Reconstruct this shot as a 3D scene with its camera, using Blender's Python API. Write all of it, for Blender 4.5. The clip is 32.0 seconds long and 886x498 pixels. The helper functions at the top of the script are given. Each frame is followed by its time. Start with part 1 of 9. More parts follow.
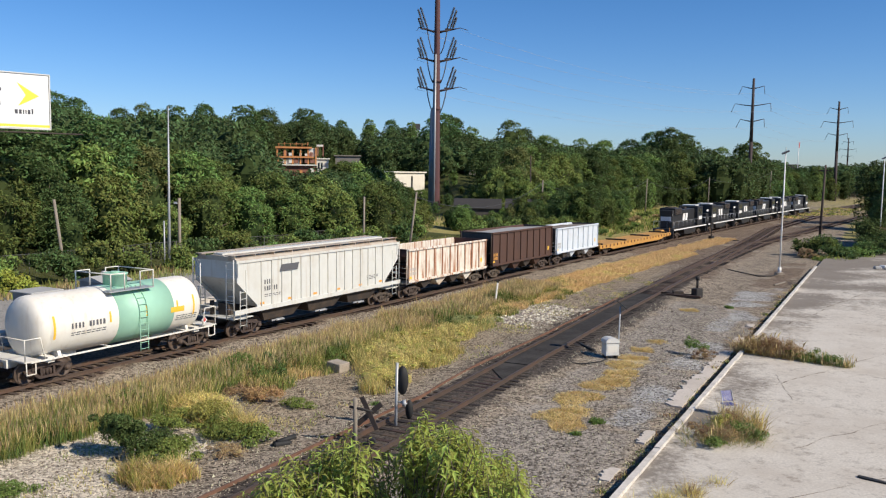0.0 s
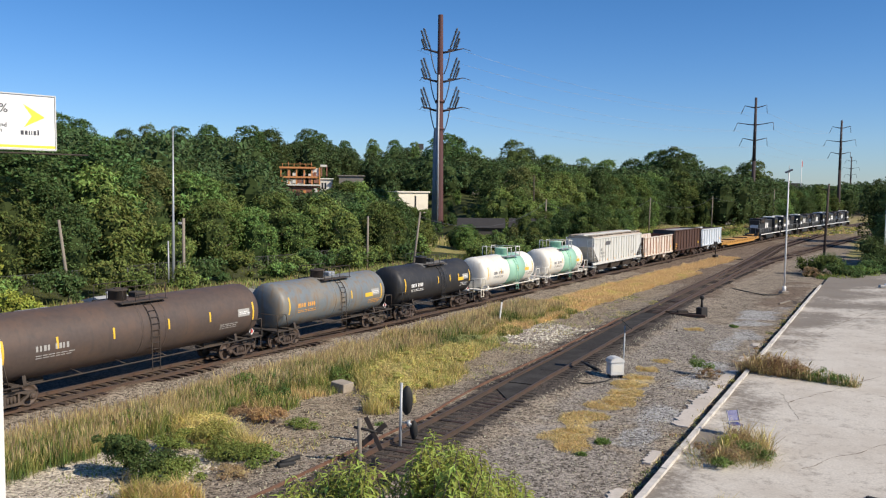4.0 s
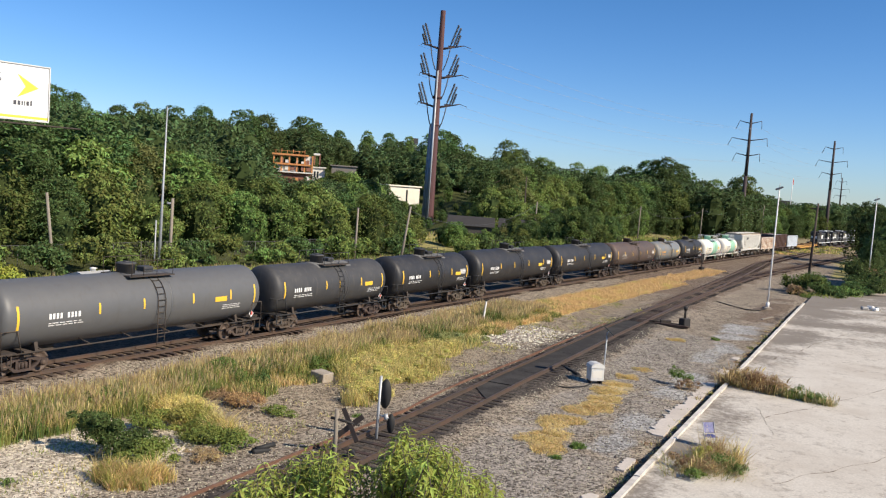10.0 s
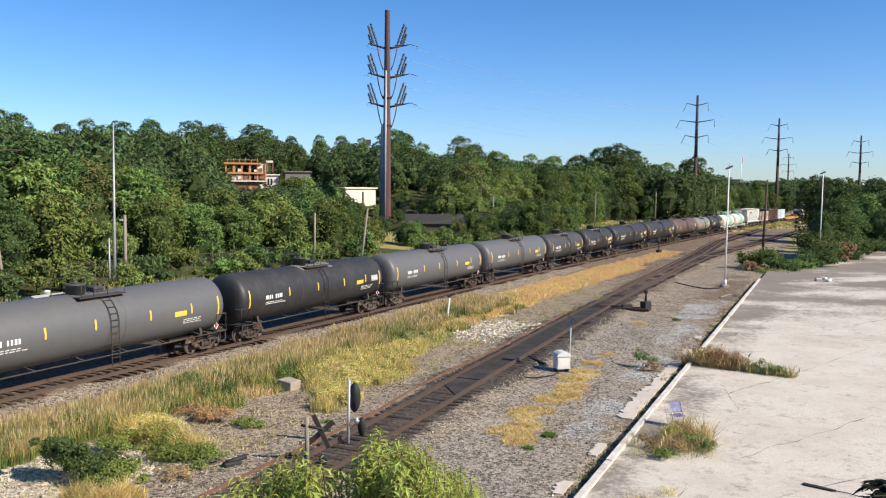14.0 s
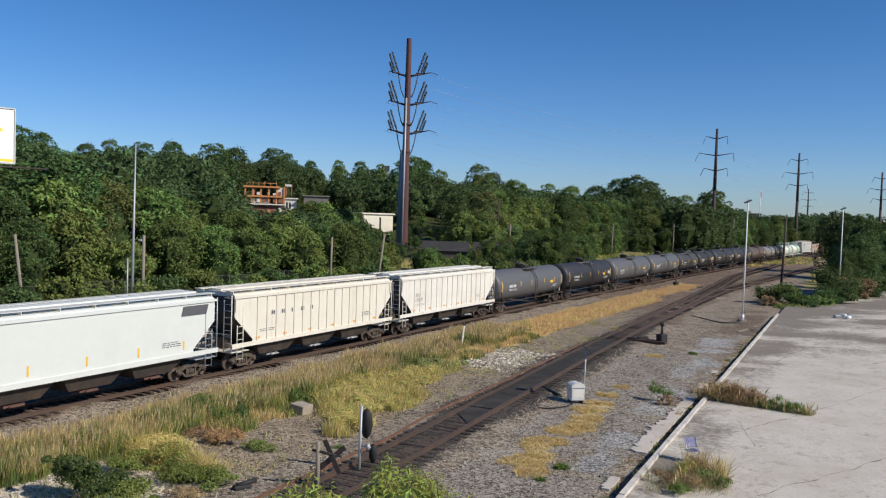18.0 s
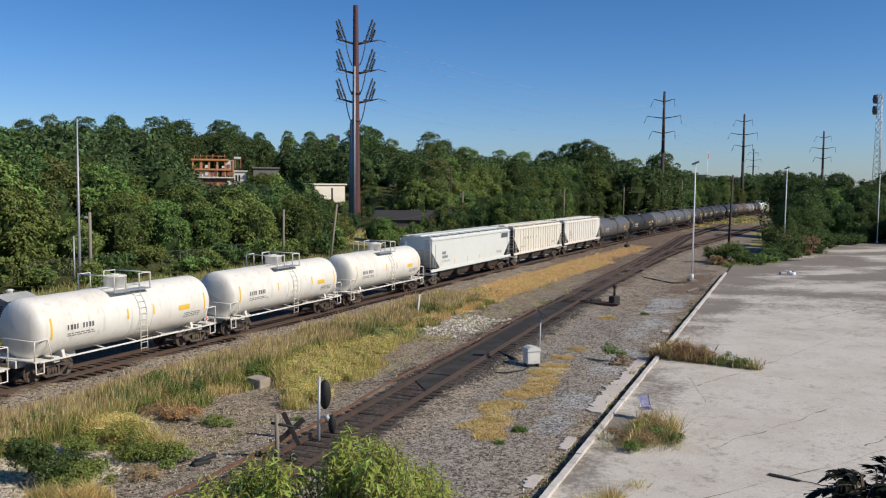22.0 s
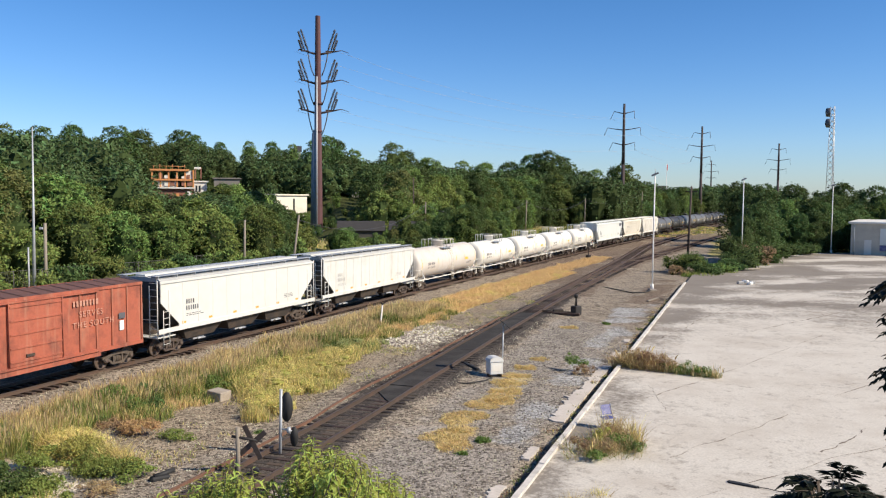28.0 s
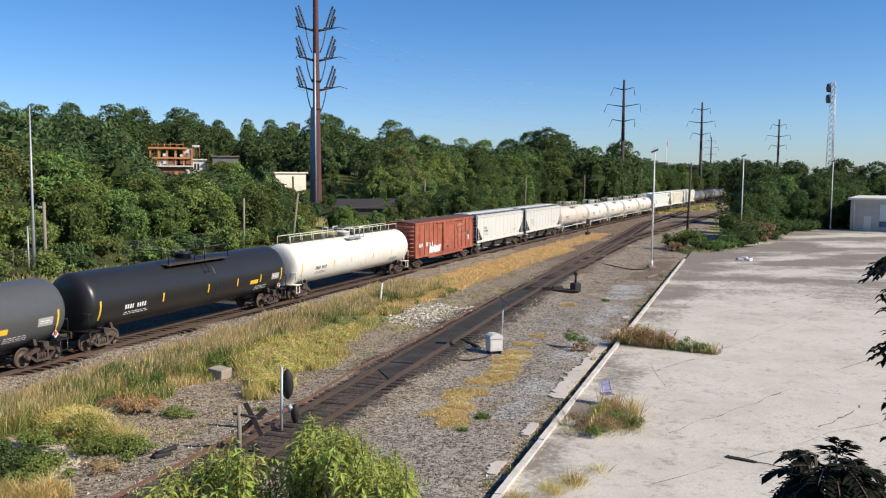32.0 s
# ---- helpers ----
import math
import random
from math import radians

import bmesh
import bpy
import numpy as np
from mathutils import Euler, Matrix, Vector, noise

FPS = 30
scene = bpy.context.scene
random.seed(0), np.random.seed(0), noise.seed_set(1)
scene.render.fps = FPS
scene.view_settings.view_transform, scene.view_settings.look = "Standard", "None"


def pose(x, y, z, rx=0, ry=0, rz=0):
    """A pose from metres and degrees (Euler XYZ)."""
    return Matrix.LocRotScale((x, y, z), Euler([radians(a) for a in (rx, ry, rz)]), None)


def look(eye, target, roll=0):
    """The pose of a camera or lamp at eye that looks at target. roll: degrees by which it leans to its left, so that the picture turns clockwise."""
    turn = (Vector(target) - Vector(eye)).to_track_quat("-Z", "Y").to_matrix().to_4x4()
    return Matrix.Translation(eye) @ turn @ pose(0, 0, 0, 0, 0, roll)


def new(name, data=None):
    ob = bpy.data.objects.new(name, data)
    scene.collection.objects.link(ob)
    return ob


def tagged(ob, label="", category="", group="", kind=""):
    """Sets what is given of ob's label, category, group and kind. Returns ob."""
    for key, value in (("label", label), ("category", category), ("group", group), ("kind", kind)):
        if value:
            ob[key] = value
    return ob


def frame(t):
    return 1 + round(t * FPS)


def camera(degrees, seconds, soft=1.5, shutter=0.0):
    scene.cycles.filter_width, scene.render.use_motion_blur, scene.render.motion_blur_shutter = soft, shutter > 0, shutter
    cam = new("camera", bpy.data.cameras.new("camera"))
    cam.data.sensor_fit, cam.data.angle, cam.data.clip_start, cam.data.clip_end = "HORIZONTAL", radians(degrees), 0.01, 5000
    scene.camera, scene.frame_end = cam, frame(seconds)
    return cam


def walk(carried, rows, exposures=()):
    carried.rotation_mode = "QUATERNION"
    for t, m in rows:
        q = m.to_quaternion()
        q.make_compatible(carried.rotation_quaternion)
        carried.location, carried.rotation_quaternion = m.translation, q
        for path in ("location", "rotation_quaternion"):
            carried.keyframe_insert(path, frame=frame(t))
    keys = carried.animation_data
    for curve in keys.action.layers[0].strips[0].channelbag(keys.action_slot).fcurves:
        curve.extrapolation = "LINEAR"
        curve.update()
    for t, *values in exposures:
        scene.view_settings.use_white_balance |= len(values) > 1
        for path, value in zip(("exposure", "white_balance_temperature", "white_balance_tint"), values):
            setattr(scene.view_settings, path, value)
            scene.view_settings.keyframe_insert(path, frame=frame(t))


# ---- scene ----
# ---- camera ----
cam = camera(55.8, 32.0, soft=1.2)
EYE = 9.1
PATH = [
    (0.0, pose(0, 0, 9.1, 84.70, -0.70, 0.00)),
    (0.5, pose(0, 0, 9.1, 84.62, -0.73, 0.12)),
    (1.0, pose(-0.006, 0, 9.1, 84.52, -0.50, 0.16)),
    (1.5, pose(-0.0145, 0, 9.1, 84.60, -0.47, 0.36)),
    (2.0, pose(-0.012, 0, 9.1, 84.76, -0.43, 0.41)),
    (2.5, pose(-0.013, 0, 9.1, 84.91, -0.47, 0.34)),
    (3.0, pose(-0.022, 0, 9.1, 85.00, -0.52, 0.65)),
    (3.5, pose(-0.035, 0, 9.1, 85.47, -0.55, 0.45)),
    (5.5, pose(0, 0, 9.1, 87.00, -0.47, -0.03)),
    (6.0, pose(0, 0, 9.1, 87.00, -0.46, -0.02)),
    (6.5, pose(0, 0, 9.1, 86.89, -0.24, 0.30)),
    (7.0, pose(0, 0, 9.1, 86.55, -0.20, 0.72)),
    (7.5, pose(0, 0, 9.1, 86.24, -0.12, 0.73)),
    (8.0, pose(0, 0, 9.1, 85.96, -0.14, 0.74)),
    (8.5, pose(0, 0, 9.1, 85.78, -0.83, -0.32)),
    (9.0, pose(0, 0, 9.1, 85.93, -3.87, -1.85)),
    (9.5, pose(0, 0, 9.1, 85.99, -4.85, -0.62)),
    (10.0, pose(0, 0, 9.1, 85.80, -4.05, -0.32)),
    (10.5, pose(-0.050, 0, 9.1, 85.62, -3.91, 0.13)),
    (11.0, pose(-0.042, 0, 9.1, 85.64, -3.75, 0.37)),
    (11.5, pose(0, 0, 9.1, 85.46, -3.54, -0.28)),
    (12.0, pose(0, 0, 9.1, 84.70, -2.57, -1.69)),
    (12.5, pose(0, 0, 9.1, 84.45, -0.73, -3.58)),
    (13.0, pose(0, 0, 9.1, 85.43, -0.33, -3.72)),
    (13.5, pose(0, 0, 9.1, 85.73, -0.52, -3.25)),
    (14.0, pose(0, 0, 9.1, 85.80, -0.53, -3.34)),
    (14.5, pose(0, 0, 9.1, 86.04, -0.67, -3.77)),
    (16.5, pose(0, 0, 9.1, 86.87, -1.32, -3.63)),
    (17.0, pose(0, 0, 9.1, 87.27, -1.68, -2.80)),
    (17.5, pose(0, 0, 9.1, 87.57, -1.60, -2.39)),
    (18.0, pose(0, 0, 9.1, 87.64, -1.81, -2.16)),
    (18.5, pose(0, 0, 9.1, 87.75, -2.00, -1.40)),
    (19.0, pose(0, 0, 9.1, 87.78, -1.98, -1.57)),
    (19.5, pose(0, 0, 9.1, 87.34, -1.53, -2.13)),
    (20.0, pose(0, 0, 9.1, 86.07, -0.32, -2.74)),
    (20.5, pose(0, 0, 9.1, 85.00, 0.39, -4.12)),
    (21.0, pose(0, 0, 9.1, 85.25, 0.42, -3.87)),
    (21.5, pose(0, 0, 9.1, 85.76, 0.08, -4.52)),
    (22.0, pose(0, 0, 9.1, 85.54, -0.38, -5.42)),
    (22.5, pose(0, 0, 9.1, 85.40, -0.45, -5.70)),
    (23.0, pose(0, 0, 9.1, 85.37, -0.36, -5.91)),
    (23.5, pose(0, 0, 9.1, 85.28, -0.41, -6.03)),
    (24.0, pose(0, 0, 9.1, 85.40, -0.61, -6.12)),
    (24.5, pose(0, 0, 9.1, 85.47, -0.85, -5.91)),
    (25.0, pose(0, 0, 9.1, 87.06, -2.16, -6.29)),
    (25.5, pose(0, 0, 9.1, 88.08, -1.79, -7.53)),
    (27.5, pose(0, 0, 9.1, 85.74, -1.04, -8.48)),
    (28.0, pose(0, 0, 9.1, 86.29, -0.44, -7.97)),
    (28.5, pose(0, 0, 9.1, 86.66, -0.13, -7.83)),
    (29.0, pose(0, 0, 9.1, 86.61, -0.16, -8.05)),
    (29.5, pose(0, 0, 9.1, 86.32, -0.40, -8.43)),
    (30.0, pose(0, 0, 9.1, 85.99, -0.45, -8.49)),
    (30.5, pose(0, 0, 9.1, 85.70, -0.41, -8.09)),
    (31.0, pose(0, 0, 9.1, 85.36, -0.31, -7.81)),
    (31.5, pose(0, 0, 9.1, 85.03, -0.20, -7.89)),
    (32.0, pose(0, 0, 9.1, 84.75, -0.25, -8.02)),
]
walk(cam, PATH, ((0.0, 0.20, 6500, 10), (2.0, 0.18, 6500, 10), (6.0, 0.30, 6600, 10), (8.0, 0.37, 6750, 10), (11.0, 0.46, 6710, 10), (12.0, 0.49, 6700, 10), (13.0, 0.56, 6850, 10), (14.0, 0.60, 6650, 10), (17.0, 0.18, 6450, 10), (18.0, -0.02, 6250, 10), (19.0, 0.06, 6200, 10), (20.0, 0.05, 6250, 10), (21.0, 0.19, 6350, 10), (22.0, -0.03, 6350, 10), (24.0, 0.03, 6300, 10), (25.0, 0.22, 6330, 10), (28.0, 0.46, 6650, 10), (29.0, 0.41, 6580, 10), (30.0, 0.15, 6500, 10), (31.0, 0.29, 6500, 10), (32.0, 0.33, 6500, 10)))

# ---- light ----
SUN = Vector((0.87, -0.49, 0.0)).normalized()
SUN_UP = radians(37)
world = bpy.data.worlds.new("sky")
scene.world = world
world.use_nodes = True
_n = world.node_tree.nodes
_sky = _n.new("ShaderNodeTexSky")
_sky.sky_type = "NISHITA"
_sky.sun_disc = False
_sky.sun_elevation = SUN_UP
_sky.sun_rotation = math.atan2(SUN.x, SUN.y)
_sky.altitude = 100
_sky.air_density, _sky.dust_density, _sky.ozone_density = 1.0, 0.25, 3.0
_n["Background"].inputs["Strength"].default_value = 0.078
_hue = _n.new("ShaderNodeHueSaturation")
_hue.inputs["Saturation"].default_value = 1.25
_tint = _n.new("ShaderNodeMix")
_tint.data_type, _tint.blend_type = "RGBA", "MULTIPLY"
_tint.inputs[0].default_value = 1.0
_up = _n.new("ShaderNodeSeparateXYZ")
_rise = _n.new("ShaderNodeMapRange")
_rise.inputs[1].default_value, _rise.inputs[2].default_value = 0.0, 0.35
_clear = _n.new("ShaderNodeMix")
_clear.data_type = "RGBA"
_clear.inputs[6].default_value, _clear.inputs[7].default_value = (0.84, 1.03, 1.50, 1), (0.71, 0.95, 1.14, 1)
_link = world.node_tree.links.new
_link(_n.new("ShaderNodeTexCoord").outputs["Generated"], _up.inputs[0])
_link(_up.outputs["Z"], _rise.inputs[0])
_link(_rise.outputs[0], _clear.inputs[0])
_link(_clear.outputs[2], _tint.inputs[7])
_link(_sky.outputs[0], _hue.inputs["Color"])
_link(_hue.outputs[0], _tint.inputs[6])
_link(_tint.outputs[2], _n["Background"].inputs[0])
_lamp = bpy.data.lights.new("sun", "SUN")
_lamp.energy, _lamp.angle, _lamp.color = 4.6, radians(0.53), (1.0, 0.895, 0.745)
_way = Vector((SUN.x * math.cos(SUN_UP), SUN.y * math.cos(SUN_UP), math.sin(SUN_UP)))
sun = new("sun", _lamp)
sun.matrix_world = look(tuple(_way * 200), (0, 0, 0))


# ---- materials ----
def material(name, base, rough=0.7, metal=0.0, spread=0.25, size=1.0, stain=None, stain_amount=0.4, stain_size=4.0,
             bump=0.0, bump_size=None, per_object=0.0, per_island=0.0, streak=None, coords="Object", see_through=0.0, spec=None, stain2=None):
    """A procedural surface: fine grain, broad stains, optional streaks down the sides, relief."""
    m = bpy.data.materials.new(name)
    m.use_nodes = True
    t = m.node_tree
    nodes, link = t.nodes, t.links.new
    b = nodes["Principled BSDF"]
    b.inputs["Roughness"].default_value = rough
    b.inputs["Metallic"].default_value = metal
    if spec is not None:
        b.inputs["Specular IOR Level"].default_value = spec
    tc = nodes.new("ShaderNodeTexCoord")
    geo = nodes.new("ShaderNodeNewGeometry")
    where = geo.outputs["Position"] if coords == "World" else tc.outputs["Object"]
    fine = nodes.new("ShaderNodeTexNoise")
    fine.inputs["Scale"].default_value = 6.0 / size
    fine.inputs["Detail"].default_value = 5
    link(where, fine.inputs["Vector"])
    lo = [max(0, c * (1 - spread)) for c in base]
    hi = [min(1, c * (1 + spread)) for c in base]
    ramp = nodes.new("ShaderNodeMix")
    ramp.data_type = "RGBA"
    ramp.inputs[6].default_value, ramp.inputs[7].default_value = (*lo, 1), (*hi, 1)
    link(fine.outputs["Fac"], ramp.inputs[0])
    colour = ramp.outputs[2]
    for stain, stain_amount, stain_size in [q for q in ((stain, stain_amount, stain_size), stain2 or (None, 0, 0)) if q[0]]:
        broad = nodes.new("ShaderNodeTexNoise")
        broad.inputs["Scale"].default_value = 1.0 / stain_size
        broad.inputs["Detail"].default_value = 6
        broad.inputs["Roughness"].default_value = 0.65
        link(where, broad.inputs["Vector"])
        mr = nodes.new("ShaderNodeMapRange")
        mr.inputs[1].default_value, mr.inputs[2].default_value = (0.45, 0.68) if stain_size > 0.6 or not stain2 else (0.60, 0.74)
        mr.inputs[4].default_value = stain_amount
        link(broad.outputs["Fac"], mr.inputs[0])
        mix = nodes.new("ShaderNodeMix")
        mix.data_type = "RGBA"
        mix.inputs[7].default_value = (*stain, 1)
        link(mr.outputs[0], mix.inputs[0])
        link(colour, mix.inputs[6])
        colour = mix.outputs[2]
    if streak:
        mp = nodes.new("ShaderNodeMapping")
        mp.inputs["Scale"].default_value = (3.0, 3.0, 0.25)
        link(where, mp.inputs["Vector"])
        st = nodes.new("ShaderNodeTexNoise")
        st.inputs["Scale"].default_value = 1.4
        st.inputs["Detail"].default_value = 5
        link(mp.outputs[0], st.inputs["Vector"])
        mr = nodes.new("ShaderNodeMapRange")
        mr.inputs[1].default_value, mr.inputs[2].default_value = streak[2], streak[2] + 0.14
        mr.inputs[4].default_value = streak[1]
        link(st.outputs["Fac"], mr.inputs[0])
        mix = nodes.new("ShaderNodeMix")
        mix.data_type = "RGBA"
        mix.inputs[7].default_value = (*streak[0], 1)
        link(mr.outputs[0], mix.inputs[0])
        link(colour, mix.inputs[6])
        colour = mix.outputs[2]
    for amount, source in ((per_object, "object"), (per_island, "island")):
        if amount:
            hsv = nodes.new("ShaderNodeHueSaturation")
            if source == "object":
                rnd = nodes.new("ShaderNodeObjectInfo").outputs["Random"]
            else:
                rnd = geo.outputs["Random Per Island"]
            mr = nodes.new("ShaderNodeMapRange")
            mr.inputs[3].default_value, mr.inputs[4].default_value = 1 - amount, 1 + amount
            link(rnd, mr.inputs[0])
            link(mr.outputs[0], hsv.inputs["Value"])
            hue = nodes.new("ShaderNodeMapRange")
            hue.inputs[3].default_value, hue.inputs[4].default_value = 0.5 - amount * 0.07, 0.5 + amount * 0.07
            link(rnd, hue.inputs[0])
            link(hue.outputs[0], hsv.inputs["Hue"])
            link(colour, hsv.inputs["Color"])
            colour = hsv.outputs[0]
    link(colour, b.inputs["Base Color"])
    if bump:
        bn = nodes.new("ShaderNodeTexNoise")
        bn.inputs["Scale"].default_value = 6.0 / (bump_size or size)
        bn.inputs["Detail"].default_value = 4
        link(where, bn.inputs["Vector"])
        bp = nodes.new("ShaderNodeBump")
        bp.inputs["Strength"].default_value = min(1.0, bump)
        bp.inputs["Distance"].default_value = 0.05 * (bump_size or size)
        link(bn.outputs["Fac"], bp.inputs["Height"])
        link(bp.outputs[0], b.inputs["Normal"])
    if see_through:
        tr = nodes.new("ShaderNodeBsdfTranslucent")
        link(colour, tr.inputs["Color"])
        mx = nodes.new("ShaderNodeMixShader")
        mx.inputs[0].default_value = see_through
        link(b.outputs[0], mx.inputs[1])
        link(tr.outputs[0], mx.inputs[2])
        link(mx.outputs[0], nodes["Material Output"].inputs["Surface"])
    return m


def gravel(name, dark, light, size, patch=None, patch_amount=0.5, patch_size=5.0, bump=0.8):
    """Crushed stone: cells of differing grey with broad patches of another tone."""
    m = bpy.data.materials.new(name)
    m.use_nodes = True
    t = m.node_tree
    nodes, link = t.nodes, t.links.new
    b = nodes["Principled BSDF"]
    b.inputs["Roughness"].default_value = 0.95
    b.inputs["Specular IOR Level"].default_value = 0.15
    geo = nodes.new("ShaderNodeNewGeometry")
    vor = nodes.new("ShaderNodeTexVoronoi")
    vor.inputs["Scale"].default_value = 1.0 / size
    link(geo.outputs["Position"], vor.inputs["Vector"])
    sep = nodes.new("ShaderNodeSeparateColor")
    link(vor.outputs["Color"], sep.inputs[0])
    no = nodes.new("ShaderNodeTexNoise")
    no.inputs["Scale"].default_value = 0.55
    no.inputs["Detail"].default_value = 8
    no.inputs["Roughness"].default_value = 0.7
    link(geo.outputs["Position"], no.inputs["Vector"])
    add = nodes.new("ShaderNodeMath")
    add.operation = "MULTIPLY_ADD"
    add.inputs[1].default_value = 0.6
    link(sep.outputs[0], add.inputs[0])
    sub = nodes.new("ShaderNodeMath")
    sub.operation = "SUBTRACT"
    sub.inputs[1].default_value = 0.28
    link(no.outputs["Fac"], sub.inputs[0])
    link(sub.outputs[0], add.inputs[2])
    mix = nodes.new("ShaderNodeMix")
    mix.data_type = "RGBA"
    mix.inputs[6].default_value, mix.inputs[7].default_value = (*dark, 1), (*light, 1)
    link(add.outputs[0], mix.inputs[0])
    colour = mix.outputs[2]
    if patch:
        pn = nodes.new("ShaderNodeTexNoise")
        pn.inputs["Scale"].default_value = 1.0 / patch_size
        pn.inputs["Detail"].default_value = 7
        pn.inputs["Roughness"].default_value = 0.7
        link(geo.outputs["Position"], pn.inputs["Vector"])
        mr = nodes.new("ShaderNodeMapRange")
        mr.inputs[1].default_value, mr.inputs[2].default_value = 0.46, 0.62
        mr.inputs[4].default_value = patch_amount
        link(pn.outputs["Fac"], mr.inputs[0])
        mx = nodes.new("ShaderNodeMix")
        mx.data_type = "RGBA"
        mx.inputs[7].default_value = (*patch, 1)
        link(mr.outputs[0], mx.inputs[0])
        link(colour, mx.inputs[6])
        colour = mx.outputs[2]
    link(colour, b.inputs["Base Color"])
    bp = nodes.new("ShaderNodeBump")
    bp.inputs["Strength"].default_value = bump
    bp.inputs["Distance"].default_value = size * 0.5
    link(vor.outputs["Distance"], bp.inputs["Height"])
    bp.invert = True
    link(bp.outputs[0], b.inputs["Normal"])
    return m


M = {}
M["ballast"] = gravel("ballast", (0.12, 0.105, 0.09), (0.34, 0.31, 0.27), 0.09, (0.14, 0.095, 0.065), 0.5, 3.0)
M["concrete"] = material("weathered_concrete", (0.565, 0.51, 0.45), 0.9, spread=0.2, size=0.7, stain=(0.43, 0.375, 0.32), stain_amount=0.6,
                         stain_size=4.0, bump=0.3, bump_size=0.25, coords="World", spec=0.2, stain2=((0.27, 0.225, 0.18), 0.75, 0.55))
M["curb"] = material("kerb_concrete", (0.64, 0.60, 0.54), 0.9, spread=0.25, size=0.6, stain=(0.3, 0.27, 0.23), stain_amount=0.7, stain_size=0.8, bump=0.3)


def lay_dirt(m, dirt, attribute):
    """Dirt over a finished surface: thick where the mesh says, with ragged edges and specks."""
    t = m.node_tree
    nodes, link = t.nodes, t.links.new
    b = nodes["Principled BSDF"]
    under = b.inputs["Base Color"].links[0].from_socket
    pos = nodes.new("ShaderNodeNewGeometry").outputs["Position"]
    total = nodes.new("ShaderNodeAttribute")
    total.attribute_name = attribute
    value = total.outputs["Fac"]
    for scale, gain in ((0.6, 0.75), (3.5, 0.9), (13.0, 0.45)):
        n = nodes.new("ShaderNodeTexNoise")
        n.inputs["Scale"].default_value, n.inputs["Detail"].default_value, n.inputs["Roughness"].default_value = scale, 8, 0.7
        link(pos, n.inputs["Vector"])
        k = nodes.new("ShaderNodeMath")
        k.operation = "MULTIPLY_ADD"
        k.inputs[1].default_value = gain * 2
        link(n.outputs["Fac"], k.inputs[0])
        link(value, k.inputs[2])
        value = k.outputs[0]
    mr = nodes.new("ShaderNodeMapRange")
    mr.inputs[1].default_value, mr.inputs[2].default_value, mr.inputs[4].default_value = 2.2, 2.85, 0.72
    link(value, mr.inputs[0])
    mix = nodes.new("ShaderNodeMix")
    mix.data_type = "RGBA"
    mix.inputs[7].default_value = (*dirt, 1)
    link(mr.outputs[0], mix.inputs[0])
    link(under, mix.inputs[6])
    link(mix.outputs[2], b.inputs["Base Color"])


M["lot"] = material("old_lot_concrete", (0.585, 0.542, 0.472), 0.9, spread=0.3, size=0.5, stain=(0.43, 0.375, 0.31), stain_amount=0.6,
                    stain_size=4.0, bump=0.3, bump_size=0.25, coords="World", spec=0.2, stain2=((0.27, 0.225, 0.18), 0.75, 0.55))
lay_dirt(M["lot"], (0.105, 0.082, 0.062), "dirt")
# soil by the kerb, with the kerb's shadow in its darkness
M["shadow_soil"] = gravel("kerb_soil_with_shadow", (0.035, 0.027, 0.02), (0.13, 0.10, 0.075), 0.06, (0.17, 0.13, 0.09), 0.5, 1.5)
M["crack"] = material("crack_dirt", (0.17, 0.138, 0.108), 1.0, spread=0.4, coords="World")
M["rail"] = material("worn_steel_rail", (0.135, 0.098, 0.076), 0.5, 0.4, 0.3, 0.3, (0.17, 0.09, 0.055), 0.6, 1.0)
M["rust_rail"] = material("rusty_rail", (0.15, 0.075, 0.048), 0.95, 0.0, 0.4, 0.25, (0.21, 0.13, 0.09), 0.6, 0.6)
M["tie"] = material("creosoted_tie", (0.066, 0.045, 0.034), 0.95, 0, 0.4, 0.3, (0.135, 0.088, 0.061), 0.6, 0.7, per_object=0.35)
M["siding_rail"] = material("dusty_siding_rail", (0.098, 0.072, 0.056), 0.55, 0.3, 0.3, 0.3, (0.16, 0.09, 0.06), 0.6, 1.0)
M["oily_tie"] = material("oil_soaked_tie", (0.036, 0.028, 0.024), 0.95, 0, 0.4, 0.3, (0.125, 0.07, 0.048), 0.55, 0.9, per_object=0.5)
M["grip"] = material("anti_slip_coat", (0.16, 0.158, 0.15), 0.9, 0, 0.2, 0.5, (0.09, 0.088, 0.084), 0.5, 0.8)
M["mat"] = material("oily_track_mat", (0.045, 0.042, 0.04), 0.95, 0, 0.35, 0.6, (0.085, 0.08, 0.075), 0.7, 1.5, bump=0.3, coords="World", spec=0.1)
# train paint
DIRT = (0.16, 0.12, 0.085)
M["white"] = material("white_car_paint", (0.765, 0.74, 0.67), 0.5, 0, 0.05, 2.0, (0.58, 0.52, 0.42), 0.45, 2.5, streak=((0.5, 0.42, 0.32), 0.35, 0.56))
M["cream"] = material("cream_car_paint", (0.74, 0.70, 0.60), 0.55, 0, 0.06, 2.0, (0.64, 0.58, 0.46), 0.35, 2.0, streak=((0.48, 0.38, 0.26), 0.35, 0.57))
M["pale_grey"] = material("pale_grey_car_paint", (0.61, 0.615, 0.58), 0.55, 0, 0.06, 2.0, (0.5, 0.46, 0.38), 0.45, 2.0, streak=((0.42, 0.35, 0.27), 0.4, 0.55))
M["cool_white"] = material("clean_white_car_paint", (0.67, 0.695, 0.66), 0.45, 0, 0.04, 2.0, (0.58, 0.59, 0.55), 0.3, 3.0)
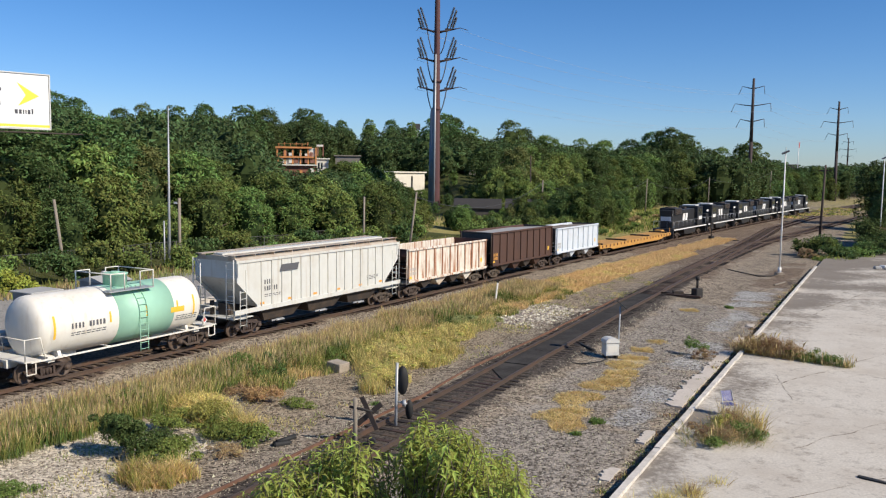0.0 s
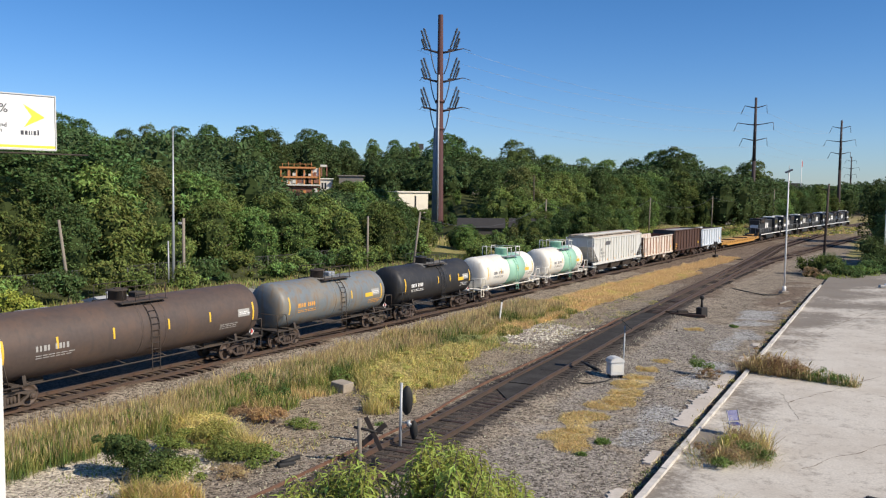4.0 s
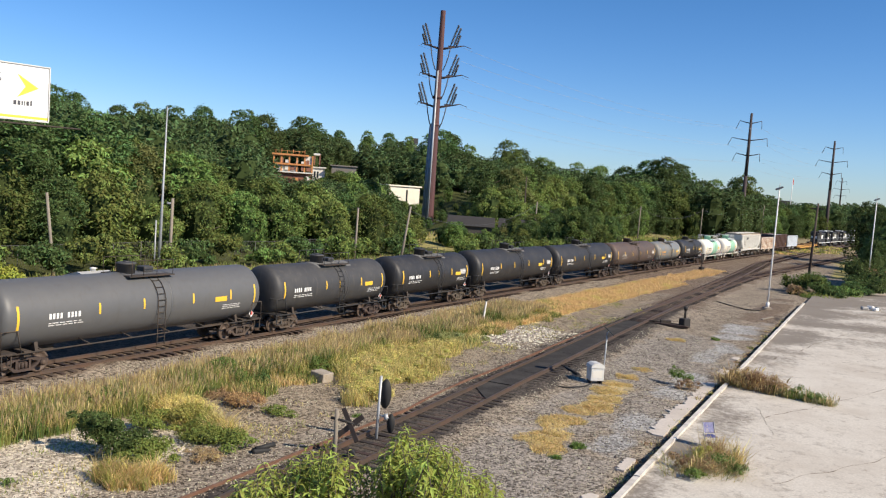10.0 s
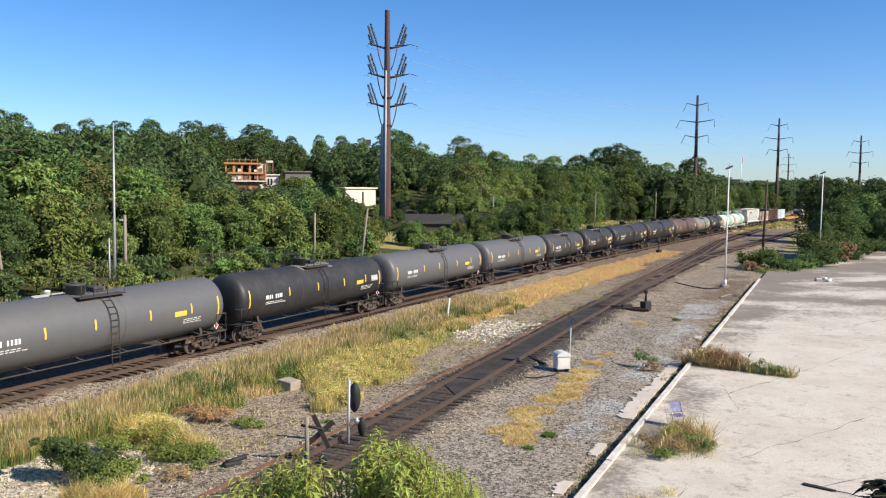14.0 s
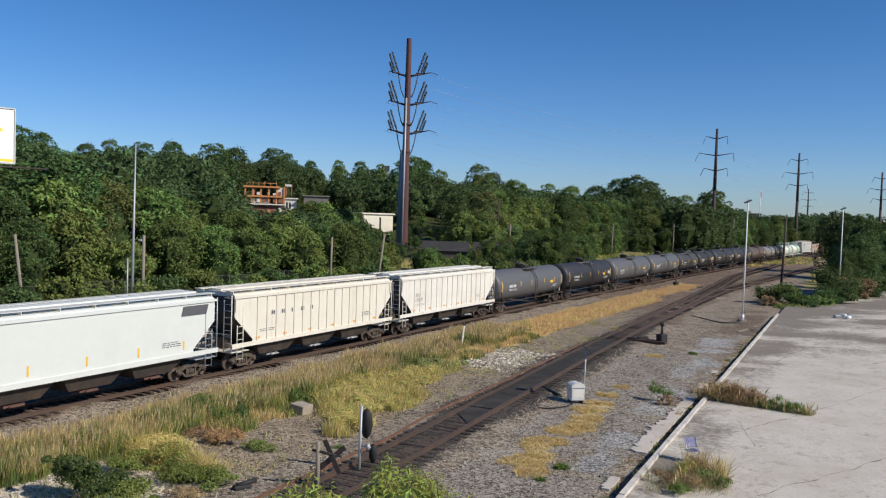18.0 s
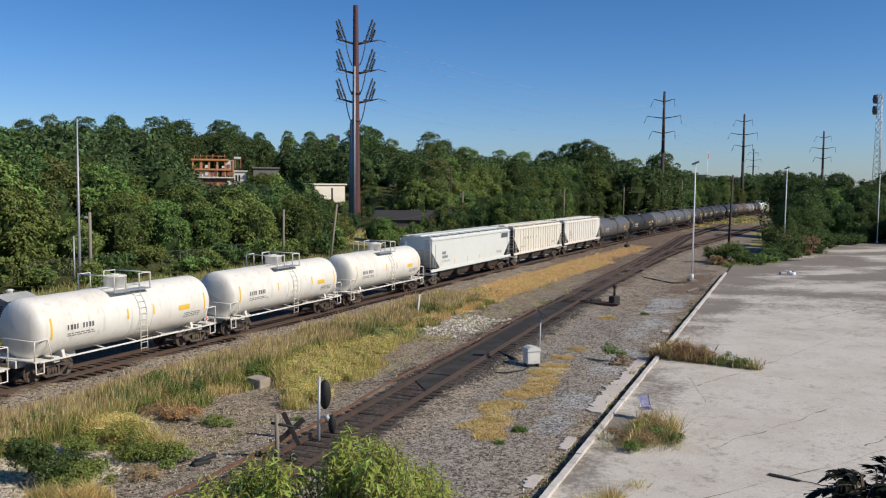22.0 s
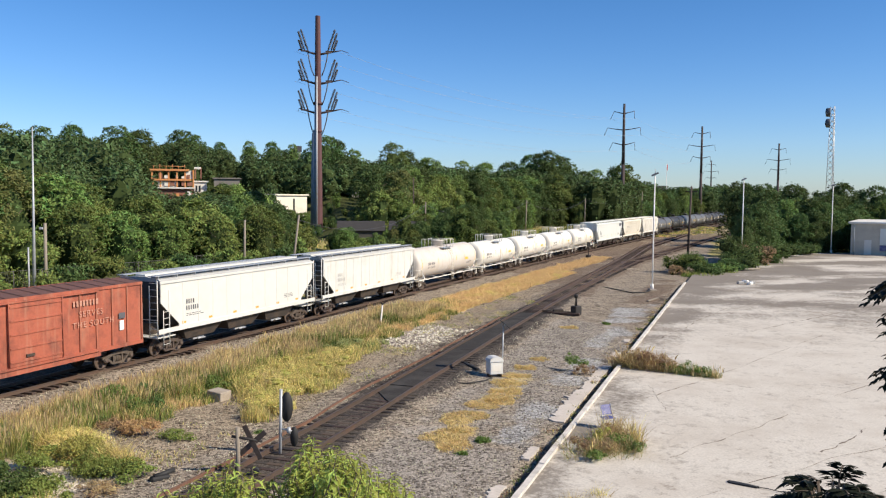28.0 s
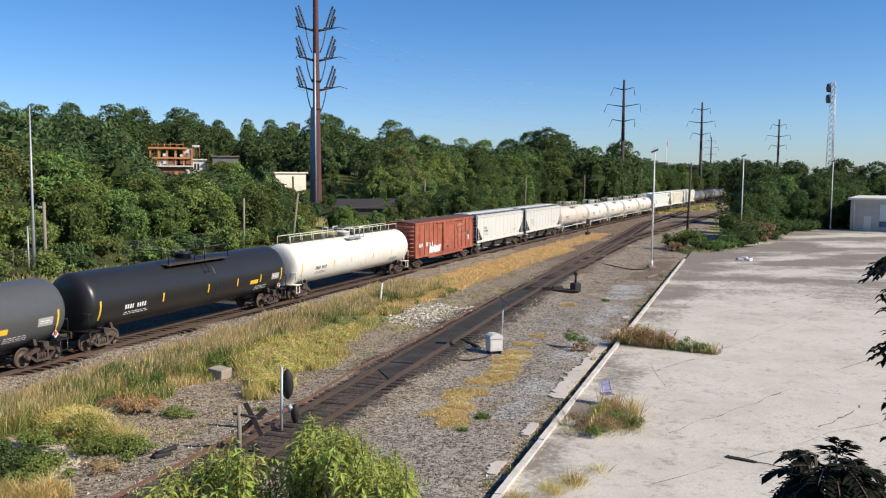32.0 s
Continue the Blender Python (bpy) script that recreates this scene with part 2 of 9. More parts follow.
M["blue_white"] = material("chalky_white_car_paint", (0.60, 0.655, 0.71), 0.55, 0, 0.06, 2.0, (0.48, 0.50, 0.52), 0.45, 1.5)
M["dull_white"] = material("dull_white_car_paint", (0.63, 0.625, 0.58), 0.5, 0, 0.05, 2.0, (0.54, 0.52, 0.46), 0.4, 2.5)
M["off_white"] = material("dusty_white_car_paint", (0.60, 0.555, 0.50), 0.55, 0, 0.06, 2.0, (0.55, 0.47, 0.37), 0.5, 2.0, streak=((0.5, 0.4, 0.3), 0.4, 0.55))
M["green"] = material("mint_green_band", (0.34, 0.60, 0.45), 0.5, 0, 0.06, 2.0, (0.28, 0.5, 0.38), 0.4, 1.5)
M["black"] = material("black_tank_paint", (0.024, 0.024, 0.026), 0.55, 0, 0.2, 2.0, (0.06, 0.056, 0.05), 0.5, 2.0, streak=((0.075, 0.068, 0.06), 0.4, 0.55))
M["glossy_black"] = material("new_black_tank_paint", (0.02, 0.02, 0.021), 0.36, 0, 0.15, 2.0, (0.03, 0.03, 0.034), 0.4, 3.0)
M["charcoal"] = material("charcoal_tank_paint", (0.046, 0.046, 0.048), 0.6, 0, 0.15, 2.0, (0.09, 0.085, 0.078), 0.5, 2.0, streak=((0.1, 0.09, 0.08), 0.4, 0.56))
M["grey"] = material("faded_grey_tank_paint", (0.105, 0.107, 0.110), 0.5, 0, 0.1, 2.0, (0.125, 0.122, 0.116), 0.5, 2.5, streak=((0.095, 0.09, 0.084), 0.4, 0.56))
M["new_charcoal"] = material("glossy_charcoal_tank_paint", (0.085, 0.088, 0.092), 0.34, 0, 0.1, 2.0, (0.07, 0.07, 0.07), 0.4, 3.0)
M["light_grey"] = material("weathered_blue_grey_tank", (0.165, 0.19, 0.205), 0.5, 0, 0.14, 1.2, (0.25, 0.205, 0.145), 0.85, 1.1, streak=((0.21, 0.155, 0.1), 0.7, 0.5))
M["brown"] = material("rusty_brown_tank", (0.085, 0.062, 0.052), 0.6, 0, 0.25, 1.2, (0.13, 0.08, 0.055), 0.7, 1.5, streak=((0.06, 0.05, 0.045), 0.5, 0.55))
M["hopper_brown"] = material("brown_hopper_paint", (0.08, 0.040, 0.028), 0.7, 0, 0.2, 1.0, (0.055, 0.032, 0.025), 0.6, 1.5)
M["rusty_cream"] = material("rust_streaked_cream", (0.72, 0.685, 0.60), 0.65, 0, 0.08, 1.2, (0.50, 0.33, 0.20), 0.5, 0.8, streak=((0.36, 0.145, 0.065), 0.95, 0.49))
M["box_red"] = material("boxcar_red", (0.37, 0.10, 0.056), 0.7, 0, 0.2, 0.8, (0.15, 0.05, 0.034), 0.75, 0.9, streak=((0.40, 0.19, 0.12), 0.5, 0.54))
M["box_roof"] = material("rusted_roof", (0.13, 0.062, 0.048), 0.8, 0, 0.3, 0.8, (0.08, 0.05, 0.045), 0.6, 1.0)
M["yellow"] = material("flatcar_yellow", (0.54, 0.285, 0.065), 0.65, 0, 0.15, 1.0, (0.35, 0.18, 0.06), 0.5, 1.2)
M["loco"] = material("locomotive_black", (0.022, 0.022, 0.023), 0.5, 0, 0.2, 2.0, (0.045, 0.042, 0.04), 0.5, 2.0)
M["mark_white"] = material("white_marking", (0.75, 0.75, 0.73), 0.6, 0, 0.06)
M["mark_yellow"] = material("reflective_yellow", (0.80, 0.50, 0.05), 0.45, 0, 0.06)
M["mark_orange"] = material("orange_marking", (0.75, 0.36, 0.07), 0.55, 0, 0.1)
M["mark_faded"] = material("faded_pink_lettering", (0.47, 0.235, 0.165), 0.7, 0, 0.3, 0.3)
M["mark_dark"] = material("dark_marking", (0.10, 0.10, 0.11), 0.6, 0, 0.1)
M["mark_grey"] = material("faded_grey_marking", (0.38, 0.37, 0.35), 0.6, 0, 0.1)
M["mark_red"] = material("red_marking", (0.55, 0.08, 0.07), 0.6, 0, 0.1)
M["under"] = material("grimy_underframe", (0.045, 0.036, 0.03), 0.85, 0, 0.4, 0.4, (0.11, 0.075, 0.05), 0.6, 0.6)
M["truck"] = material("dusty_truck_iron", (0.066, 0.049, 0.039), 0.85, 0, 0.4, 0.3, (0.125, 0.088, 0.065), 0.6, 0.4, per_object=0.3)
M["wheel"] = material("rolled_wheel_steel", (0.10, 0.07, 0.053), 0.65, 0.15, 0.35, 0.2, (0.09, 0.065, 0.05), 0.6, 0.3)
M["roof_grey"] = material("galvanised_roof", (0.40, 0.40, 0.385), 0.7, 0.0, 0.12, 1.0, (0.3, 0.29, 0.27), 0.5, 1.5)
M["roof_tan"] = material("rust_stained_roof", (0.46, 0.405, 0.335), 0.7, 0, 0.15, 0.8, (0.30, 0.18, 0.11), 0.7, 0.9)
M["glass"] = material("dark_window", (0.02, 0.025, 0.03), 0.1, 0, 0.1)
# lineside
M["steel_pole"] = material("weathering_steel", (0.105, 0.045, 0.045), 0.75, 0, 0.2, 1.5, (0.07, 0.04, 0.04), 0.5, 3.0)
# conduits on the tower's shaded side: the shade is in this grey
M["conduit"] = material("shaded_grey_conduit", (0.24, 0.27, 0.31), 0.6, 0.1, 0.12, 1.0, (0.17, 0.19, 0.22), 0.5, 3.0)
M["dark_pole"] = material("dark_tower_steel", (0.045, 0.03, 0.03), 0.75, 0, 0.2, 1.5)
M["galv"] = material("galvanised_steel", (0.42, 0.44, 0.46), 0.5, 0.3, 0.12, 0.8, (0.32, 0.33, 0.34), 0.5, 1.0)
M["pole_wood"] = material("weathered_pole_wood", (0.26, 0.225, 0.18), 0.95, 0, 0.25, 0.4, (0.15, 0.13, 0.1), 0.5, 1.0)
M["dark_wood"] = material("dark_pole_wood", (0.08, 0.06, 0.05), 0.95, 0, 0.25, 0.4)
M["lamp_white"] = material("white_painted_pole", (0.78, 0.77, 0.74), 0.5, 0, 0.06, 1.0, (0.6, 0.58, 0.53), 0.4, 1.0)
M["insulator"] = material("grey_porcelain", (0.085, 0.09, 0.105), 0.45, 0, 0.15)
M["cable"] = material("weathered_cable", (0.06, 0.06, 0.065), 0.6, 0, 0.1)
M["far_cable"] = material("bright_aluminium_cable", (0.34, 0.38, 0.44), 0.5, 0.0, 0.1)
M["iron"] = material("dark_switch_iron", (0.022, 0.019, 0.018), 0.7, 0, 0.3, 0.2)
M["cabinet"] = material("dull_white_cabinet", (0.62, 0.62, 0.60), 0.5, 0, 0.1, 0.5, (0.45, 0.44, 0.41), 0.5, 0.5)
M["block"] = material("old_concrete_block", (0.36, 0.31, 0.25), 0.95, 0, 0.25, 0.4, (0.2, 0.16, 0.12), 0.5, 0.4, bump=0.4)
M["rubble"] = material("pale_rubble", (0.46, 0.41, 0.34), 0.95, 0, 0.3, 0.2, per_island=0.6)
M["blue"] = material("blue_plastic", (0.07, 0.075, 0.22), 0.5, 0, 0.1, 0.3, (0.3, 0.32, 0.4), 0.5, 0.3)
M["junk"] = material("black_rubber", (0.02, 0.02, 0.02), 0.7, 0, 0.2)
M["parapet"] = material("white_painted_post", (0.80, 0.78, 0.72), 0.6, 0, 0.05, 0.5, (0.65, 0.62, 0.55), 0.4, 0.6, bump=0.2, bump_size=0.1)
M["board_white"] = material("billboard_vinyl", (0.82, 0.82, 0.80), 0.45, 0, 0.02)
M["board_yellow"] = material("billboard_yellow", (0.86, 0.68, 0.06), 0.5, 0, 0.05)
M["board_text"] = material("billboard_lettering", (0.06, 0.06, 0.07), 0.5, 0, 0.05)
M["rust_column"] = material("rust_brown_column", (0.26, 0.12, 0.075), 0.8, 0, 0.2, 1.0)
M["house_white"] = material("white_siding", (0.70, 0.68, 0.62), 0.7, 0, 0.06, 1.0, (0.55, 0.52, 0.46), 0.4, 3.0)
M["house_grey"] = material("grey_siding", (0.20, 0.18, 0.16), 0.8, 0, 0.08, 1.0)
M["shed_wall"] = material("beige_shed_wall", (0.52, 0.48, 0.40), 0.8, 0, 0.08, 1.0, (0.36, 0.33, 0.28), 0.5, 1.5)
M["brick"] = material("red_brick_wall", (0.26, 0.12, 0.085), 0.9, 0, 0.2, 0.6, (0.18, 0.09, 0.07), 0.5, 2.0)
M["shed_dark"] = material("dark_weathered_siding", (0.07, 0.066, 0.062), 0.9, 0, 0.15, 0.6, (0.11, 0.10, 0.09), 0.5, 1.5)
M["roof_dark"] = material("dark_shingle_roof", (0.036, 0.034, 0.034), 0.95, 0, 0.25, 0.5, (0.06, 0.055, 0.05), 0.5, 2.0)
M["orange_steel"] = material("orange_steel", (0.58, 0.25, 0.09), 0.6, 0, 0.1)
M["hut_grey"] = material("dull_grey_sheet_metal", (0.25, 0.26, 0.265), 0.55, 0.1, 0.1, 0.8, (0.18, 0.18, 0.18), 0.5, 1.2)
M["fence"] = material("chain_link", (0.11, 0.11, 0.10), 0.7, 0.1, 0.1)
M["stones"] = material("loose_gravel_stones", (0.32, 0.28, 0.225), 0.95, 0, 0.2, 0.2, per_island=0.85, spec=0.1)
M["bark"] = material("tree_bark", (0.13, 0.10, 0.075), 0.95, 0, 0.3, 0.3, (0.07, 0.055, 0.045), 0.5, 0.5, bump=0.5)


def foliage(name, base, per_object=0.25, per_island=0.3, light=0.25, rough=0.65):
    return material(name, base, rough, 0, 0.12, 3.0, per_object=per_object, per_island=per_island, see_through=light, spec=0.1)


M["leaf_a"] = foliage("tree_foliage_mid", (0.158, 0.216, 0.062), 0.3, 0.45)
M["leaf_b"] = foliage("tree_foliage_dark", (0.10, 0.15, 0.052), 0.25, 0.45)
M["leaf_c"] = foliage("tree_foliage_light", (0.20, 0.252, 0.07), 0.3, 0.45)
M["leaf_d"] = foliage("tree_foliage_bronze", (0.16, 0.17, 0.06))
# crown insides: the shade between the leaves is put into this dark green
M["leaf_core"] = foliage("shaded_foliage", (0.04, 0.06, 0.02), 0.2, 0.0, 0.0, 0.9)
M["leaf_far"] = foliage("far_foliage", (0.098, 0.147, 0.057), 0.2, 0.5)
# horizon trees: haze put into the colour, paler and bluer
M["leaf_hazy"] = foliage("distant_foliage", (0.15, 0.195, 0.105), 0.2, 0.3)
M["leaf_near"] = foliage("bright_lance_leaves", (0.36, 0.42, 0.10), 0.1, 0.45, 0.35, 0.4)
# close branches: their shade is put into this near-black leaf colour
M["leaf_shade"] = foliage("shade_dark_pinnate_leaves", (0.016, 0.02, 0.013), 0.1, 0.25, 0.05, 0.6)
M["bush_green"] = foliage("bush_leaves", (0.16, 0.22, 0.06), 0.2, 0.35)
M["weed_fresh"] = foliage("fresh_green_weeds", (0.235, 0.29, 0.075), 0.2, 0.4, 0.3)
M["bush_dark"] = foliage("dark_shrub_leaves", (0.105, 0.155, 0.05), 0.2, 0.35)
M["bush_yellow"] = foliage("yellow_green_bush", (0.41, 0.40, 0.11), 0.15, 0.25, 0.35)
M["bush_dry"] = foliage("dry_brush", (0.42, 0.30, 0.17), 0.2, 0.3, 0.4, 0.8)
M["creeper"] = foliage("yellow_green_creeper", (0.34, 0.36, 0.07), 0.2, 0.35)
M["grass_blush"] = foliage("reddish_seed_heads", (0.56, 0.385, 0.225), 0.1, 0.3, 0.45, 0.8)
M["grass_plume"] = foliage("feathery_seed_heads", (0.68, 0.53, 0.29), 0.1, 0.3, 0.45, 0.8)
M["weed_grey"] = foliage("dusty_grey_green_weeds", (0.33, 0.35, 0.15), 0.15, 0.3, 0.35, 0.8)
M["grass_dark"] = foliage("dark_grass_stems", (0.29, 0.305, 0.10), 0.1, 0.35, 0.35, 0.7)
M["grass_ripe"] = foliage("ripe_tan_grass", (0.72, 0.56, 0.29), 0.1, 0.25, 0.4, 0.7)
M["grass_gold"] = foliage("golden_tall_grass", (0.66, 0.55, 0.23), 0.1, 0.25, 0.4, 0.7)
M["grass_green"] = foliage("olive_tall_grass", (0.31, 0.35, 0.10), 0.1, 0.3, 0.4, 0.7)
M["grass_straw"] = foliage("straw_dry_grass", (0.76, 0.555, 0.285), 0.1, 0.14, 0.4, 0.8)
M["goldenrod"] = foliage("goldenrod", (0.73, 0.605, 0.24), 0.1, 0.28, 0.4, 0.7)
M["grass_rust"] = foliage("rust_coloured_weeds", (0.46, 0.285, 0.15), 0.1, 0.25, 0.35, 0.8)


# ---- mesh helpers ----
class Mesh:
    """Collects vertices and faces of one part."""

    def __init__(self):
        self.v, self.f, self.s = [], [], []

    def add(self, verts, faces, smooth=False):
        o = len(self.v)
        self.v.extend(tuple(p) for p in verts)
        self.f.extend(tuple(i + o for i in q) for q in faces)
        self.s.extend([smooth] * len(faces))
        return self

    def box(self, x0, x1, y0, y1, z0, z1, c=0.0):
        """A box; c chamfers its edges."""
        if c <= 0:
            v = [(x, y, z) for x in (x0, x1) for y in (y0, y1) for z in (z0, z1)]
            return self.add(v, [(0, 1, 3, 2), (4, 6, 7, 5), (0, 4, 5, 1), (2, 3, 7, 6), (0, 2, 6, 4), (1, 5, 7, 3)])
        v, idx = [], {}
        X, Y, Z = (x0, x1), (y0, y1), (z0, z1)
        for i in (0, 1):
            for j in (0, 1):
                for k in (0, 1):
                    a, b, d = X[i] + (c, -c)[i], Y[j] + (c, -c)[j], Z[k] + (c, -c)[k]
                    for n, p in enumerate(((X[i], b, d), (a, Y[j], d), (a, b, Z[k]))):
                        idx[i, j, k, n] = len(v)
                        v.append(p)
        f = []
        for i in (0, 1):
            f.append([idx[i, j, k, 0] for j, k in ((0, 0), (1, 0), (1, 1), (0, 1))][::(1 if i else -1)])
            f.append([idx[j, i, k, 1] for j, k in ((0, 0), (1, 0), (1, 1), (0, 1))][::(-1 if i else 1)])
            f.append([idx[j, k, i, 2] for j, k in ((0, 0), (1, 0), (1, 1), (0, 1))][::(1 if i else -1)])
        for i in (0, 1):
            for j in (0, 1):
                f.append([idx[i, j, 0, 0], idx[i, j, 1, 0], idx[i, j, 1, 1], idx[i, j, 0, 1]])
                f.append([idx[i, 0, j, 0], idx[i, 1, j, 0], idx[i, 1, j, 2], idx[i, 0, j, 2]])
                f.append([idx[0, i, j, 1], idx[1, i, j, 1], idx[1, i, j, 2], idx[0, i, j, 2]])
                for k in (0, 1):
                    f.append([idx[i, j, k, n] for n in (0, 1, 2)])
        return self.add(v, f)

    def rod(self, a, b, r, n=6, r2=None, caps=True, smooth=True):
        a, b = Vector(a), Vector(b)
        d = b - a
        if d.length < 1e-6:
            return self
        q = d.to_track_quat("Z", "Y").to_matrix()
        r2 = r if r2 is None else r2
        v = []
        for p, rr in ((a, r), (b, r2)):
            for i in range(n):
                t = 2 * math.pi * i / n
                v.append(p + q @ Vector((rr * math.cos(t), rr * math.sin(t), 0)))
        self.add(v, [(i, (i + 1) % n, n + (i + 1) % n, n + i) for i in range(n)], smooth)
        if caps:
            o = len(self.v) - 2 * n
            self.f.append(tuple(o + i for i in range(n))[::-1])
            self.f.append(tuple(o + n + i for i in range(n)))
            self.s.extend([False, False])
        return self

    def path(self, pts, r, n=5):
        """A bent tube through the points."""
        p = [Vector(q) for q in pts]
        p = [q for i, q in enumerate(p) if i == 0 or (q - p[i - 1]).length > 1e-6]
        v, side = [], None
        for i, q in enumerate(p):
            a = (q - p[i - 1]).normalized() if i else (p[1] - q).normalized()
            b = (p[i + 1] - q).normalized() if i + 1 < len(p) else a
            d = (a + b)
            d = d.normalized() if d.length > 0.1 else a
            if side is None:
                side = d.orthogonal().normalized()
            side = (side - d * side.dot(d))
            side = side.normalized() if side.length > 1e-4 else d.orthogonal().normalized()
            w = d.cross(side)
            k = 1.0 / max(0.5, d.dot(a))
            for j in range(n):
                t = 2 * math.pi * j / n
                v.append(q + (side * math.cos(t) + w * math.sin(t)) * r * min(k, 1.4))
        f = [(i * n + j, i * n + (j + 1) % n, (i + 1) * n + (j + 1) % n, (i + 1) * n + j) for i in range(len(p) - 1) for j in range(n)]
        self.add(v, f, True)
        o = len(self.v) - len(v)
        self.f += [tuple(o + j for j in range(n))[::-1], tuple(len(self.v) - n + j for j in range(n))]
        self.s += [False, False]
        return self

    def lathe(self, profile, axis="x", centre=(0, 0, 0), n=24, smooth=True):
        """profile: (along, radius) pairs turned round the axis."""
        v = []
        for a, r in profile:
            for i in range(n):
                t = 2 * math.pi * i / n
                c, s = r * math.cos(t), r * math.sin(t)
                p = {"x": (a, c, s), "y": (c, a, s), "z": (c, s, a)}[axis]
                v.append((p[0] + centre[0], p[1] + centre[1], p[2] + centre[2]))
        f = []
        for k in range(len(profile) - 1):
            for i in range(n):
                f.append((k * n + i, k * n + (i + 1) % n, (k + 1) * n + (i + 1) % n, (k + 1) * n + i))
        self.add(v, f, smooth)
        o = len(self.v) - len(v)
        for k, flip in ((0, True), (len(profile) - 1, False)):
            if profile[k][1] > 0.01:
                ring = [o + k * n + i for i in range(n)]
                self.f.append(tuple(ring[::-1] if flip else ring))
                self.s.append(False)
        return self

    def prism(self, poly, y0, y1, axis="y"):
        """A polygon in the x-z plane carried from y0 to y1 (or in x-y carried along z, in y-z along x)."""
        n = len(poly)
        put = {"y": lambda p, w: (p[0], w, p[1]), "z": lambda p, w: (p[0], p[1], w), "x": lambda p, w: (w, p[0], p[1])}[axis]
        v = [put(p, y0) for p in poly] + [put(p, y1) for p in poly]
        f = [tuple(range(n)), tuple(range(2 * n - 1, n - 1, -1))]
        f += [(i, n + i, n + (i + 1) % n, (i + 1) % n) for i in range(n)]
        return self.add(v, f)

    def data(self, name, mat):
        me = bpy.data.meshes.new(name)
        me.from_pydata(self.v, [], self.f)
        me.polygons.foreach_set("use_smooth", self.s)
        if isinstance(mat, (list, tuple)):
            for m in mat:
                me.materials.append(m)
        else:
            me.materials.append(mat)
        me.update()
        return me

    def part(self, name, mat, parent=None, label="", at=None):
        ob = new(name, self.data(name, mat))
        if parent is not None:
            ob.parent = parent
        if at is not None:
            ob.matrix_basis = at
        return tagged(ob, label)


def put(name, data, parent, at=None, label=""):
    """One more part on a mesh that is shared."""
    ob = new(name, data)
    ob.parent = parent
    if at is not None:
        ob.matrix_basis = at
    return tagged(ob, label)


def thing(name, label, category, at=None, group="", kind=""):
    ob = new(name)
    ob.empty_display_size = 0.2
    if at is not None:
        ob.matrix_basis = at
    return tagged(ob, label, category, group, kind)


R = random.Random(7)


# ---- the plan ----
def line_x(y):
    """The near rail of the main track."""
    return (3.0e-4 * y * y if y > 0 else 0.0) + 0.5528 * y - 36.77


class Track:
    """A centre line with its length along it."""

    def __init__(self, pts):
        self.p = np.array(pts, float)
        self.s = np.r_[0, np.cumsum(np.hypot(*np.diff(self.p, axis=0).T))]

    def at(self, s):
        x, y = np.interp(s, self.s, self.p[:, 0]), np.interp(s, self.s, self.p[:, 1])
        a, b = s - 3, s + 3
        dx = np.interp(b, self.s, self.p[:, 0]) - np.interp(a, self.s, self.p[:, 0])
        dy = np.interp(b, self.s, self.p[:, 1]) - np.interp(a, self.s, self.p[:, 1])
        h = math.hypot(dx, dy)
        return x, y, dx / h, dy / h


def offset_line(ys, fx, off):
    """Points fx(y) moved off metres to the left."""
    out = []
    for y in ys:
        d = (fx(y + 0.5) - fx(y - 0.5))
        h = math.hypot(d, 1)
        out.append((fx(y) - off / h, y + off * d / h))
    return out


main = Track(offset_line(np.arange(-420, 700, 1.0), line_x, 0.75))
S0 = float(np.interp(47.0, main.p[:, 1], main.s))  # s = 0 of the train's reckoning


def beside(s, left, z=0.0):
    """A place: s metres along the main track from the reckoning's zero, left metres to its far side."""
    x, y, dx, dy = main.at(S0 + s)
    return Vector((x - dy * left, y + dx * left, z))


def side_of(x, y):
    """Metres to the far (left) side of the main track's centre."""
    d = 0.5528 + (6e-4 * y if y > 0 else 0)
    return -(x - line_x(y)) / math.hypot(1, d) - 0.75


def lerp_table(table, v):
    return float(np.interp(v, [a for a, b in table], [b for a, b in table]))


def curb_x(y):
    return 4.8 + (y - 22.8) * 0.5368


def second_x(y):
    """The right rail of the second track."""
    return lerp_table(((-60, -48), (0, -15.6), (31.7, 0.5), (34.0, 1.7), (37.0, 3.15), (40.8, 5.0), (44.5, 6.9), (55.0, 12.1), (62.4, 15.9), (71.3, 20.5),
                       (81.7, 26.2), (96.2, 34.1), (112.9, 43.6), (126.4, 52.6), (144.8, 65.2), (183.5, 91.0), (260, 147), (400, 255)), y)


